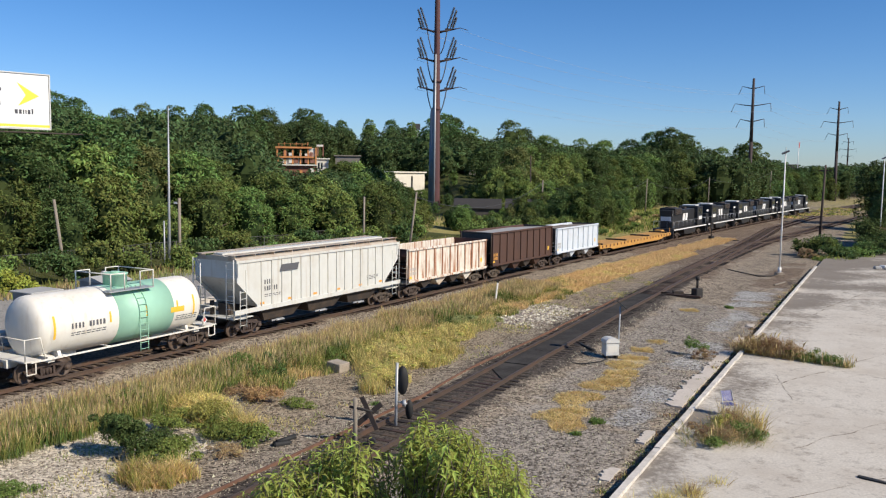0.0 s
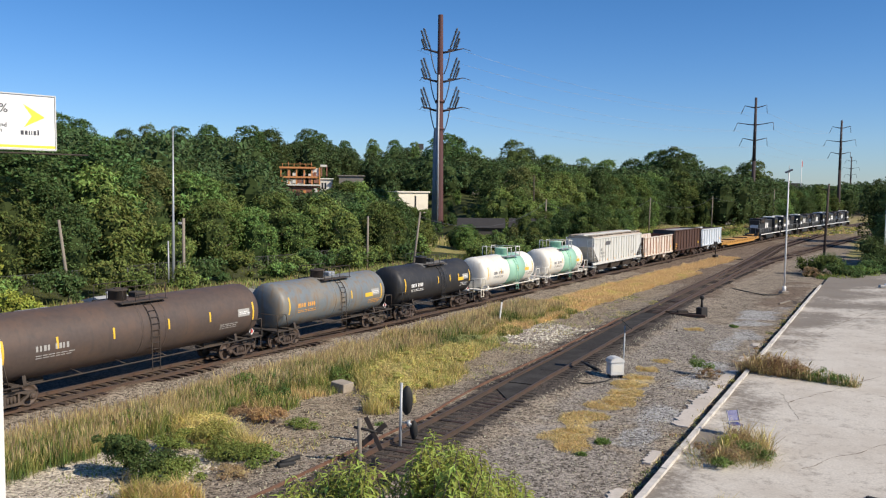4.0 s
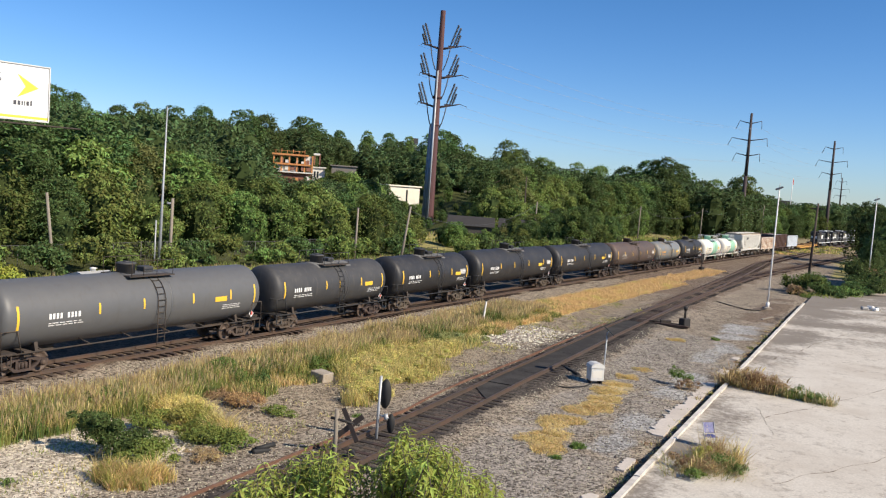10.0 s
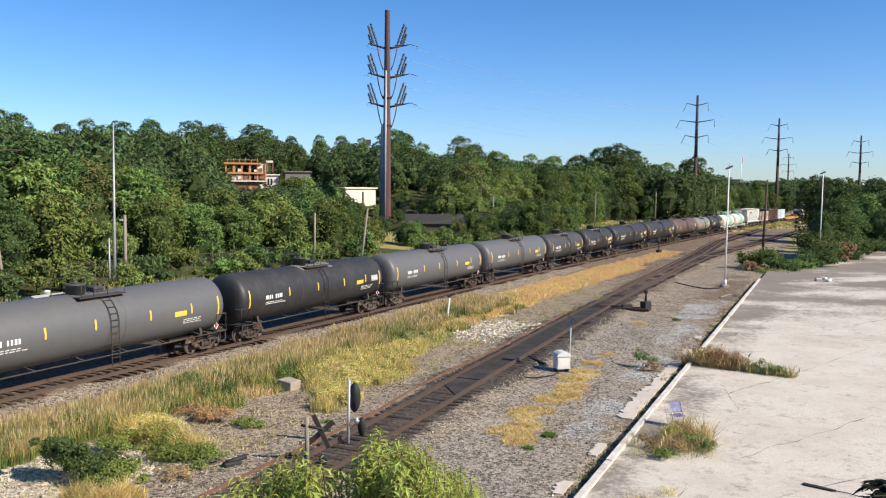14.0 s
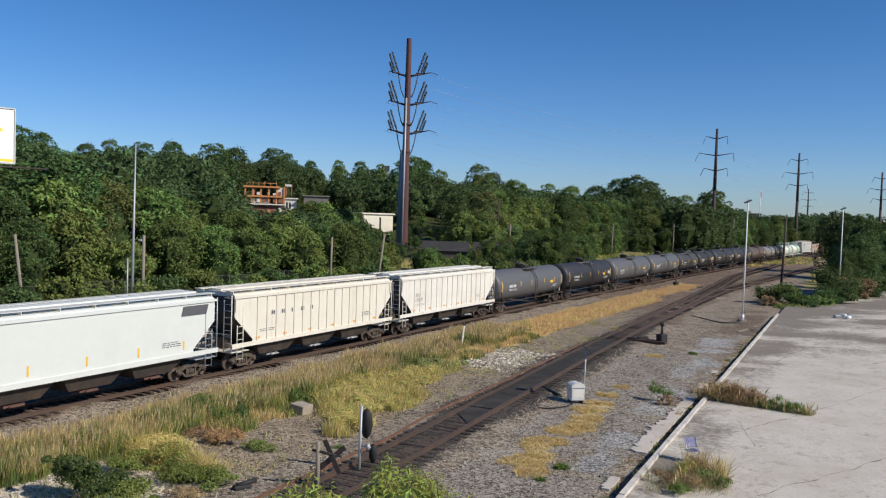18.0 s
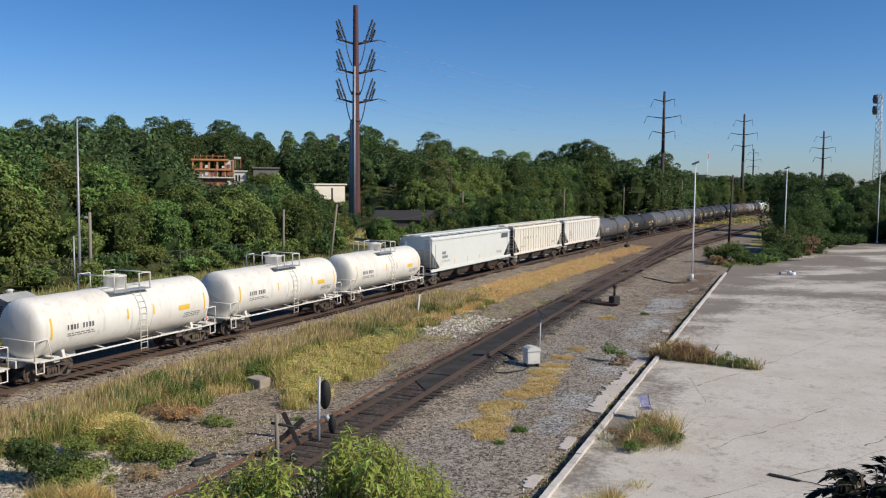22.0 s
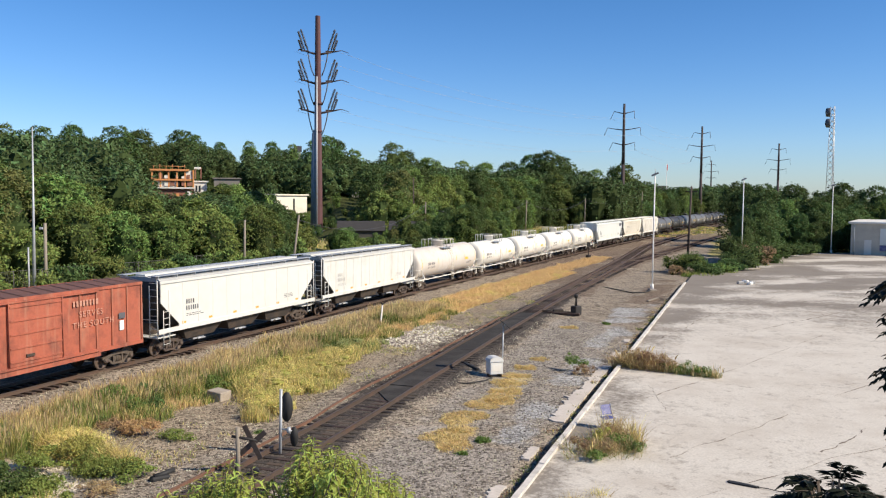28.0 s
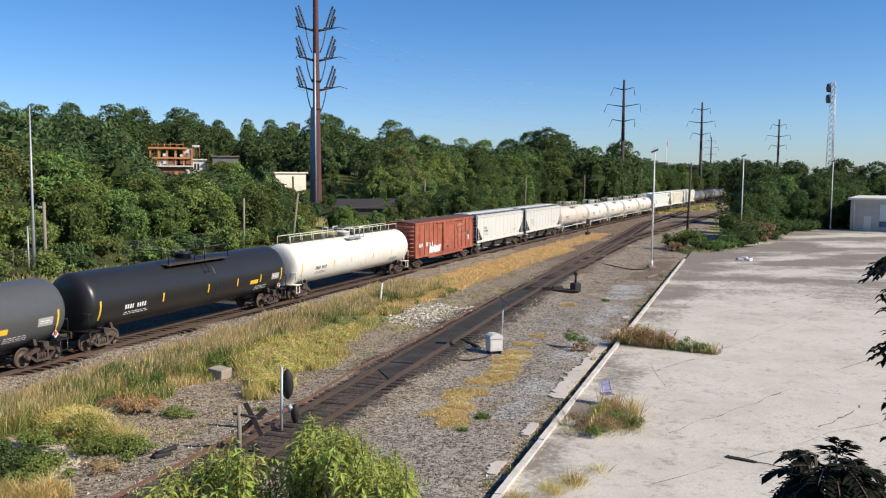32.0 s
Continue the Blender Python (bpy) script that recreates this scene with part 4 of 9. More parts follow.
# ---- the train ----
def truck_meshes():
    """A three-piece freight truck: side frames with springs and bolster; its wheels apart."""
    m = Mesh()
    for s in (-1, 1):
        a, b = sorted((s * 0.97, s * 1.11))
        m.prism([(-1.08, 0.63), (-1.08, 0.52), (-0.74, 0.52), (-0.34, 0.66), (0.34, 0.66), (0.74, 0.52), (1.08, 0.52), (1.08, 0.63), (0.80, 0.68), (0.42, 0.82), (-0.42, 0.82), (-0.80, 0.68)][::-1], a, b)
        m.prism([(-0.82, 0.53), (-0.40, 0.18), (0.40, 0.18), (0.82, 0.53), (0.66, 0.53), (0.34, 0.29), (-0.34, 0.29), (-0.66, 0.53)], a, b)
        for x in (-0.885, 0.885):
            m.box(x - 0.13, x + 0.13, a, b, 0.33, 0.56, 0.03)
            m.lathe([(s * 1.10, 0.14), (s * 1.18, 0.14), (s * 1.20, 0.10)], "y", (x, 0, 0.46), 10)
        for x in (-0.30, 0.30):
            m.box(x - 0.05, x + 0.05, a, b, 0.28, 0.67)
        for x in (-0.16, 0, 0.16):
            m.lathe([(0.28, 0.07), (0.55, 0.07)], "z", (x, s * 1.03, 0), 8)
        m.rod((-1.2, s * 0.55, 0.42), (1.2, s * 0.55, 0.42), 0.05, 5)
    m.box(-0.22, 0.22, -1.0, 1.0, 0.5, 0.72)
    for x in (-0.885, 0.885):
        m.rod((x, -1.0, 0.46), (x, 1.0, 0.46), 0.09, 8)
    t = m.data("truck", M["truck"])
    w = Mesh()
    w.lathe([(-0.05, 0.09), (-0.05, 0.20), (-0.012, 0.22), (-0.012, 0.38), (-0.06, 0.40), (-0.06, 0.455), (0.05, 0.455), (0.07, 0.485), (0.08, 0.485), (0.08, 0.40), (0.03, 0.37), (0.03, 0.22), (0.07, 0.2), (0.07, 0.09)],
            "y", (0, 0, 0), 14)
    return t, w.data("wheel", M["wheel"])


TRUCK, WHEEL = truck_meshes()
CAP = Mesh().lathe([(-0.02, 0.11), (0.02, 0.10), (0.03, 0.05)], "y", (0, 0, 0), 8).data("bearing_cap", M["wheel"])
COUPLER = Mesh().box(-0.45, 0.25, -0.1, 0.1, 0.76, 0.96, 0.03).box(0.2, 0.47, -0.17, 0.17, 0.72, 1.0, 0.05).data("coupler", M["under"])


def running_gear(car, length, centre, mat=None):
    for x in (-centre, centre):
        t = put("truck", TRUCK, car, pose(x, 0, 0))
        for wx in (-0.885, 0.885):
            for s in (-1, 1):
                put("wheel", WHEEL, t, pose(wx, s * 0.75, 0.46, 0, 0, 0 if s > 0 else 180))
                put("bearing_cap", CAP, t, pose(wx, s * 1.21, 0.46, 0, 0, 0 if s > 0 else 180))
    put("coupler", COUPLER, car, pose(length / 2 - 0.47, 0, 0))
    put("coupler", COUPLER, car, pose(-length / 2 + 0.47, 0, 0, 0, 0, 180))


def glyph_bars(x0, z0, count, h, curve, mat_name, car, name="lettering", gaps=()):
    """Plain bars of the size of a row of characters on the near side. curve: z to y of that side."""
    rr = random.Random(int(abs(x0) * 37) + count)
    for i in range(count):
        if i in gaps:
            continue
        a, w = x0 + i * h * 0.74, h * rr.uniform(0.34, 0.52)
        pts = []
        for z in (z0, z0 + h * 0.5, z0 + h):
            pts += [(a, curve(z) - 0.006, z), (a + w, curve(z) - 0.006, z)]
        Mesh().add(pts, [(0, 1, 3, 2), (2, 3, 5, 4)]).part(name, M[mat_name], car)


def plate(x0, x1, z0, z1, curve, mat_name, car, name, n=3, off=0.006):
    """A sticker or stripe that lies on the near side."""
    v = []
    for k in range(n + 1):
        z = z0 + (z1 - z0) * k / n
        v += [(x0, curve(z) - off, z), (x1, curve(z) - off, z)]
    return Mesh().add(v, [(2 * k, 2 * k + 1, 2 * k + 3, 2 * k + 2) for k in range(n)]).part(name, M[mat_name], car)


def small_print(x0, z0, rows, width, curve, mat_name, car):
    m = Mesh()
    for k in range(rows):
        x = x0
        rr = random.Random(int(x0 * 100) + k)
        while x < x0 + width:
            w = rr.uniform(0.12, 0.3)
            z = z0 - k * 0.10
            m.add([(x, curve(z) - 0.006, z), (x + w, curve(z) - 0.006, z), (x + w, curve(z + 0.04) - 0.006, z + 0.04), (x, curve(z + 0.04) - 0.006, z + 0.04)], [(0, 1, 2, 3)])
            x += w + 0.06
    return m.part("small_print", M[mat_name], car)


def ladder(m, x, y_of, z0, z1, w=0.42, r=0.02, step=0.32, n=8):
    """Two stiles and rungs that follow a side."""
    zs = [z0 + (z1 - z0) * i / n for i in range(n + 1)]
    for s in (-w / 2, w / 2):
        m.path([(x + s, y_of(z), z) for z in zs], r, 4)
    z = z0 + 0.1
    while z < z1:
        m.rod((x - w / 2, y_of(z), z), (x + w / 2, y_of(z), z), r * 0.8, 4)
        z += step


def tank_car(label, length, paint, trim, dia=2.95, band=None, dome="black", top="platform", mark="mark_white", stripes=(-0.4, -0.25, 0.1, 0.25, 0.4), belly=0.0,
             platform_x=0.0, ladder_paint=None, big_mark=(-0.36, 9), squares=True, white_frame=False, full_rail=False, patch=None, gap=1.15, sunk=0.10, plain=False, low_marks=0.0):
    car = thing("tank_car", label, "tank car", group="freight cars of the train")
    R0 = dia / 2
    zc = 1.08 - sunk + R0
    sl = length - gap
    h = sl / 2
    head = [(0.0, 0.0), (0.02, 0.36), (0.06, 0.62), (0.13, 0.80), (0.24, 0.92), (0.38, 0.98), (0.54, 1.0)]
    prof = [(-h + a * 0.95, max(0.004, b * R0)) for a, b in head]
    # weld seams
    inner = []
    for k in range(1, 5):
        x = -h + 0.6 + (sl - 1.2) * k / 5
        inner += [(x - 0.03, R0), (x + 0.03, R0)]
    prof = prof + [(-h + 0.72, R0)] + inner + [(h - 0.72, R0)] + [(-a, b) for a, b in prof[::-1]]
    Mesh().lathe(prof, "x", (0, 0, zc), 40).part("tank", M[paint], car)

    def side(z):
        q = R0 * R0 - (z - zc) ** 2
        return -math.sqrt(max(q, 0.01)) - 0.004

    if band:
        b0, b1 = band[1] * length, band[2] * length
        Mesh().lathe([(b0, R0 + 0.002), (b0, R0 + 0.010), (b1, R0 + 0.010), (b1, R0 + 0.002)], "x", (0, 0, zc), 40).part("band", M[band[0]], car, "pale mint green band round the tank")
    tm = M[trim]
    # sills, bolsters and saddles
    under = M["white"] if white_frame else M["under"]
    for s in (-1, 1):
        m = Mesh()
        m.box(s * (length / 2 - 2.2) - 1.65, s * (length / 2 - 2.2) + 1.65, -0.33, 0.33, 0.70, 1.06, 0.02)
        m.box(s * (length / 2 - 1.9) - 0.16, s * (length / 2 - 1.9) + 0.16, -1.35, 1.35, 0.86, 1.10)
        m.prism([(-1.25, 1.0), (1.25, 1.0), (1.15, zc - R0 * 0.72), (0.6, zc - R0 * 0.96), (-0.6, zc - R0 * 0.96), (-1.15, zc - R0 * 0.72)], s * (length / 2 - 2.4) - 0.08, s * (length / 2 - 2.4) + 0.08, "x")
        m.part("saddle", under, car)
    # end platforms with steps and railings
    for s in (-1, 1):
        m = Mesh()
        e = s * (length / 2 - 0.62)
        m.box(min(e, e - s * 0.75), max(e, e - s * 0.75), -1.45, 1.45, 1.04, 1.09)
        for y in (-1.42, 1.42):
            m.path([(e - s * 0.05, y, 1.09), (e - s * 0.05, y, 2.0), (e - s * 0.75, y, 2.0), (e - s * 0.95, y, 1.09)], 0.025, 5)
            m.path([(e - s * 0.1, y, 1.05), (e - s * 0.1, y, 0.52), (e - s * 0.52, y, 0.52), (e - s * 0.52, y, 1.05)], 0.025, 5)
        m.path([(e - s * 0.05, -1.42, 2.0), (e - s * 0.05, 1.42, 2.0)], 0.02, 5)
        m.part("end_platform", tm, car)
    # side sill rods
    for y in (-1.46, 1.46) if not plain else ():
        m = Mesh()
        m.rod((-length / 2 + 0.9, y, 1.04), (length / 2 - 0.9, y, 1.04), 0.035, 6)
        if white_frame:
            m.box(-length / 2 + 0.9, length / 2 - 0.9, y - 0.03, y + 0.03, 1.0, 1.07)
        n = max(4, int(length / 2.6))
        for k in range(n):
            x = -length / 2 + 2.6 + (length - 5.2) * k / (n - 1)
            m.rod((x, y, 1.04), (x - 0.25, y * 0.62, zc - R0 * 0.82), 0.028, 5)
        m.part("side_rail", tm, car)
    # top fittings
    px = platform_x
    if top != "none":
        at, r, up = ((px - 0.5, 0, 0), 0.42, 0.38) if top == "walk" else ((px, 0, 0), 0.48, 0.24) if plain else ((px, 0, 0), 0.54, 0.46)
        m = Mesh().lathe([(zc + R0 - 0.06, r), (zc + R0 + up, r), (zc + R0 + up + 0.01, r + 0.05), (zc + R0 + up + 0.07, r + 0.05), (zc + R0 + up + 0.10, r * 0.85)], "z", at, 18)
        m.lathe([(zc + R0 + up + 0.09, r * 0.4), (zc + R0 + up + 0.15, r * 0.4)], "z", at, 12)
        m.part("manway", M[dome], car)
    if top == "platform":
        rl = 2.7 if plain and not full_rail else 1.2
        zt = zc + R0 + 0.03
        m = Mesh().box(px - rl - 0.05, px + rl + 0.05, -1.25, -0.45, zt - 0.22, zt - 0.17).box(px - rl - 0.05, px + rl + 0.05, 0.45, 1.25, zt - 0.22, zt - 0.17)
        m.part("walkway", M["galv" if "white" in paint else "under"], car)
        m = Mesh()
        for y in (-1.22, 1.22):
            for a, b in ((-rl, -0.45), (0.45, rl)):
                m.path([(px + a, y, zt - 0.2), (px + a, y, zt + 0.62), (px + b, y, zt + 0.62), (px + b, y, zt - 0.2)], 0.03, 5)
        for x in (-rl, rl):
            m.path([(px + x, -1.22, zt + 0.62), (px + x, 1.22, zt + 0.62)], 0.03, 5)
        m.part("railing", tm, car)
    elif top == "walk":
        zt = zc + R0 + 0.02
        Mesh().box(px - 1.1, px + 1.6, -1.05, -0.5, zt - 0.16, zt - 0.11).box(px - 1.1, px + 1.6, 0.5, 1.05, zt - 0.16, zt - 0.11).part("walkway", M["under"], car)
        m = Mesh()
        for y in (-1.02, 1.02):
            for x in (-1.0, -0.3, 0.5, 1.5):
                m.rod((px + x, y, zt - 0.15), (px + x, y, zt + 0.62), 0.02, 4)
            m.rod((px - 1.0, y, zt + 0.62), (px + 1.5, y, zt + 0.62), 0.02, 4)
        m.part("railing", tm, car)
        Mesh().box(px + 0.35, px + 0.95, -0.3, 0.3, zt - 0.05, zt + 0.22, 0.04).part("valve_box", M["galv" if paint in ("white", "cream", "light_grey") else dome], car)
        if paint in ("black", "charcoal", "new_charcoal"):
            v = []
            for i in range(9):
                a = radians(-36 + 9 * i)
                for x in (px - 1.5 + 0.25 * abs(i - 4) / 4, px + 2.1):
                    v.append((x, math.sin(a) * (R0 + 0.008), zc + math.cos(a) * (R0 + 0.008)))
            Mesh().add(v, [(2 * i, 2 * i + 1, 2 * i + 3, 2 * i + 2) for i in range(8)], True).part("grip_coat", M["grip"], car, "dusty grey anti-slip coat on the tank's crown")
    if full_rail:
        zt = zc + R0
        m = Mesh()
        for y in (-0.55, 0.55):
            for a, b in ((-h + 0.8, px - 0.9), (px + 0.9, h - 0.8)):
                n = max(2, int((b - a) / 1.4))
                for k in range(n + 1):
                    x = a + (b - a) * k / n
                    m.rod((x, y, zt - 0.16), (x, y, zt + 0.5), 0.022, 4)
                m.rod((a, y, zt + 0.5), (b, y, zt + 0.5), 0.03, 5)
        m.part("top_handrail", M["cream"] if paint == "white" else tm, car)
        Mesh().box(-h + 0.8, h - 0.8, -0.35, 0.35, zt + 0.0, zt + 0.035).part("running_board", M["under"], car)
    # side ladder over the near flank
    lp = M[ladder_paint] if ladder_paint else tm
    for s in (1, -1):
        m = Mesh()
        ladder(m, px + 0.45, lambda z: s * (side(max(z, zc - 0.2)) - 0.07), zc + R0 * 0.42 if plain else 0.5, zc + R0 * 0.93, 0.46, 0.022, 0.3, 9)
        m.part("ladder", lp, car)
    # jacket seams beside the ladder
    m = Mesh()
    for x in (px - 0.25, px + 1.15) if paint not in ("black", "glossy_black", "grey", "charcoal") else (px + 1.15,):
        m.lathe([(x - 0.05, R0 + 0.002), (x - 0.05, R0 + 0.009), (x + 0.05, R0 + 0.009), (x + 0.05, R0 + 0.002)], "x", (0, 0, zc), 40)
    m.part("strap", M[paint], car)
    # markings on the near side
    ends = (-h + 0.72, h - 0.8)
    zm = zc - low_marks
    for x in ends:
        plate(x, x + 0.11, zm - 0.45, zm + 0.55, side, "mark_yellow", car, "yellow_stripe", 4)
    for k in stripes:
        x = k * sl
        plate(x, x + 0.10, zm - 0.12, zm + 0.38, side, "mark_yellow", car, "yellow_stripe")
    if squares:
        plate(0.26 * sl, 0.26 * sl + 0.85, zm - 0.18, zm + 0.08, side, "mark_yellow", car, "yellow_panel")
    glyph_bars(big_mark[0] * sl, zm - 0.12, big_mark[1], 0.24, side, mark, car, "reporting_mark", (4,))
    small_print(big_mark[0] * sl, zm - 0.32, 2, 1.6, side, mark, car)
    small_print(0.30 * sl, zm - 0.42, 3, 1.2, side, mark, car)
    if patch:
        plate(h - 1.9, h - 1.05, zm - 0.12, zm + 0.28, side, patch, car, "data_panel")
        small_print(h - 1.8, zm + 0.1, 2, 0.6, side, "mark_dark" if patch == "mark_white" else "mark_white", car)
    q = length / 2 - 1.3
    sign = Mesh().prism([(q - 0.19, 1.36), (q, 1.17), (q + 0.19, 1.36), (q, 1.55)], -1.30, -1.27).part("placard", M["mark_white"], car, "small diamond placard, white with a red field")
    Mesh().prism([(q - 0.13, 1.38), (q, 1.25), (q + 0.13, 1.38), (q, 1.51)], -1.306, -1.302).part("red_field", M["mark_red"], sign)
    running_gear(car, length, length / 2 - 1.9)
    return car


def hopper_car(label, length, paint, ribs=14, bays=3, mark="mark_grey", roof="roof_grey", smooth=False, logo=None, sill="same", ht=4.18, dashes="mark_yellow", flush=False, spaced=False):
    """A covered hopper: trapezoid sides, sloped dark ends, chutes beneath."""
    car = thing("covered_hopper", label, "hopper car", group="freight cars of the train")
    h = length / 2 - 0.55
    w = 1.53
    zb, zt = 1.55, ht
    low = h - 2.1
    pm, dark = M[paint], M["under"]
    # sides
    for s in (-1, 1):
        y0, y1 = sorted((s * (w - 0.05), s * w))
        body = [(-h + 0.25, zt), (-h + 0.25, zt - 1.15), (-low - 0.35, zb + 0.15), (-low - 0.35, zb), (low + 0.35, zb), (low + 0.35, zb + 0.15), (h - 0.25, zt - 1.15), (h - 0.25, zt)]
        Mesh().prism(body, y0, y1).part("side", pm, car)
        if not smooth:
            a, b = sorted((s * w, s * (w + (0.012 if flush else 0.055))))
            one = Mesh().box(-0.03, 0.03, a, b, zb + 0.03, zt - 0.10).data("rib", pm)
            for k in range(ribs):
                put("rib", one, car, pose(-low + 2 * low * k / (ribs - 1), 0, 0))
            for k in (-1, 1):
                Mesh().box(k * (h - 0.32) - 0.06, k * (h - 0.32) + 0.06, a, b, zt - 0.85, zt - 0.10).part("rib", pm, car)
        y0, y1 = sorted((s * (w - 0.02), s * (w + 0.075)))
        Mesh().box(-h + 0.15, h - 0.15, y0, y1, zt - 0.10, zt + 0.03).part("top_chord", pm, car)
        Mesh().box(-h, h, y0, y1, zb - 0.22, zb + 0.02).part("side_sill", pm if sill == "same" else dark, car)
    # sloped ends; without an emblem they take charcoal, the shade put into the colour
    for s in (-1, 1):
        m = Mesh()
        a = [(s * (h - 0.3), -w + 0.06, zt), (s * (h - 0.3), w - 0.06, zt), (s * (h - 0.3), w - 0.06, zt - 0.95), (s * (h - 0.3), -w + 0.06, zt - 0.95)]
        b = [(s * (low - 0.1), -w + 0.06, zb - 0.1), (s * (low - 0.1), w - 0.06, zb - 0.1)]
        m.add(a + b, [(0, 1, 2, 3), (3, 2, 5, 4)])
        m.part("end_sheet", M[paint if logo else "charcoal"], car, "" if logo else "sloping end sheet coloured dark as in shade")
    # roof
    m = Mesh()
    m.prism([(-w - 0.02, zt), (w + 0.02, zt), (w - 0.15, zt + 0.14), (0.45, zt + 0.26), (-0.45, zt + 0.26), (-w + 0.15, zt + 0.14)], -h + 0.25, h - 0.25, "x")
    m.part("roof", M[roof] if not smooth else M["cool_white"], car)
    m = Mesh().box(-h + 0.4, h - 0.4, -0.33, 0.33, zt + 0.27, zt + 0.36)
    m.part("hatch_cover", pm, car)
    for s in (-1, 1):
        m = Mesh()
        a, b = sorted((s * 0.85, s * 1.35))
        m.box(-h + 0.05, h - 0.05, a, b, zt + 0.30, zt + 0.33)
        for k in range(11):
            x = -h + 0.3 + (2 * h - 0.6) * k / 10
            m.box(x - 0.02, x + 0.02, a, b, zt + 0.12, zt + 0.30)
        m.part("running_board", M[roof if roof != "roof_grey" else "galv"] if not smooth else M["pale_grey"], car)
    # chutes
    n = bays
    for k in range(n):
        c = -low + (k + 0.5) * 2 * low / n
        d = low / n
        m = Mesh()
        v = [(c - d, -w + 0.08, zb), (c + d, -w + 0.08, zb), (c + d, w - 0.08, zb), (c - d, w - 0.08, zb), (c - d * 0.62, -1.05, 0.62), (c + d * 0.62, -1.05, 0.62), (c + d * 0.62, 1.05, 0.62), (c - d * 0.62, 1.05, 0.62)]
        m.add(v, [(0, 1, 5, 4), (1, 2, 6, 5), (2, 3, 7, 6), (3, 0, 4, 7), (4, 5, 6, 7)])
        m.part("chute", dark, car)
        Mesh().box(c - 0.5, c + 0.5, -0.95, 0.95, 0.44, 0.54).rod((c - 0.35, -1.15, 0.5), (c + 0.35, -1.15, 0.5), 0.05, 6).part("outlet_gate", M["box_roof" if smooth else "galv"], car)
    Mesh().box(-h, h, -0.3, 0.3, 0.78, 1.1).part("centre_sill", dark, car)
    # end cages: ladders, posts, platforms
    for s in (-1, 1):
        m = Mesh()
        e = s * (h - 0.02)
        for y in (-1.5, -0.95, 0.95, 1.5):
            m.rod((e, y, 1.05), (e, y, zt + (0.1 if abs(y) > 1.2 else -0.2)), 0.032, 5)
        for z in np.arange(1.25, zt, 0.36):
            for a, b in ((-1.5, -0.95), (0.95, 1.5)):
                m.rod((e, a, z), (e, b, z), 0.018, 4)
        for y in (-w - 0.02, w + 0.02):
            m.rod((e - s * 0.9, y, 0.6), (e - s * 0.9, y, zt - 0.5), 0.032, 5)
            for z in np.arange(0.7, 2.6, 0.36):
                m.rod((e - s * 0.9, y, z), (e - s * 0.42, y, z), 0.018, 4)
            m.rod((e - s * 0.42, y, 0.6), (e - s * 0.42, y, 2.6), 0.025, 5)
        m.path([(e, -1.5, 2.1), (e, 1.5, 2.1)], 0.022, 5)
        m.box(min(e, e - s * 1.5), max(e, e - s * 1.5), -1.45, 1.45, 1.06, 1.11)
        m.part("end_ladder", pm if paint != "cool_white" else M["galv"], car)
        Mesh().box(min(e - s * 0.7, e - s * 1.3), max(e - s * 0.7, e - s * 1.3), -0.4, 0.4, 1.12, 1.8, 0.05).rod((e - s * 0.5, 0.6, 1.15), (e - s * 0.5, 0.6, 1.9), 0.12, 8).part("brake_gear", M["under"], car)
    side = lambda z: -w - (0.006 if smooth else 0.004)
    # markings
    x = -low + 0.15
    if spaced:
        for k, n in enumerate((2, 2, 1, 2, 2)):
            glyph_bars(-low + 1.25 + 0.93 * k, 2.95, n, 0.24, side, mark, car, "reporting_mark")
    else:
        glyph_bars(x + 0.1, 2.75, 4, 0.26, side, mark, car, "reporting_mark")
        glyph_bars(x + 0.1, 2.38, 6, 0.26, side, mark, car, "reporting_mark")
    small_print(x + 0.1, 2.15, 2, 1.3, side, mark, car)
    small_print(low - 1.8, 2.2, 3, 1.0, side, mark, car)
    for k in range(6):
        xx = -low - 0.1 + k * (2 * low - 0.3) / 5
        plate(xx, xx + (0.10 if smooth else 0.34), 1.75 if smooth else 1.66, 2.2 if smooth else 1.79, side, dashes if smooth else "mark_orange", car, "reflector")
    if logo:
        # a plain patch of the emblem's size
        xx, z0, z1, ww = logo
        Mesh().prism([(xx, z0), (xx + ww, z0), (xx + ww + 0.15, z1), (xx + 0.15, z1)], -w - 0.06, -w - 0.057).part("emblem", M[mark if mark != "mark_grey" else "mark_dark"], car)
    running_gear(car, length, length / 2 - 2.0)
    return car


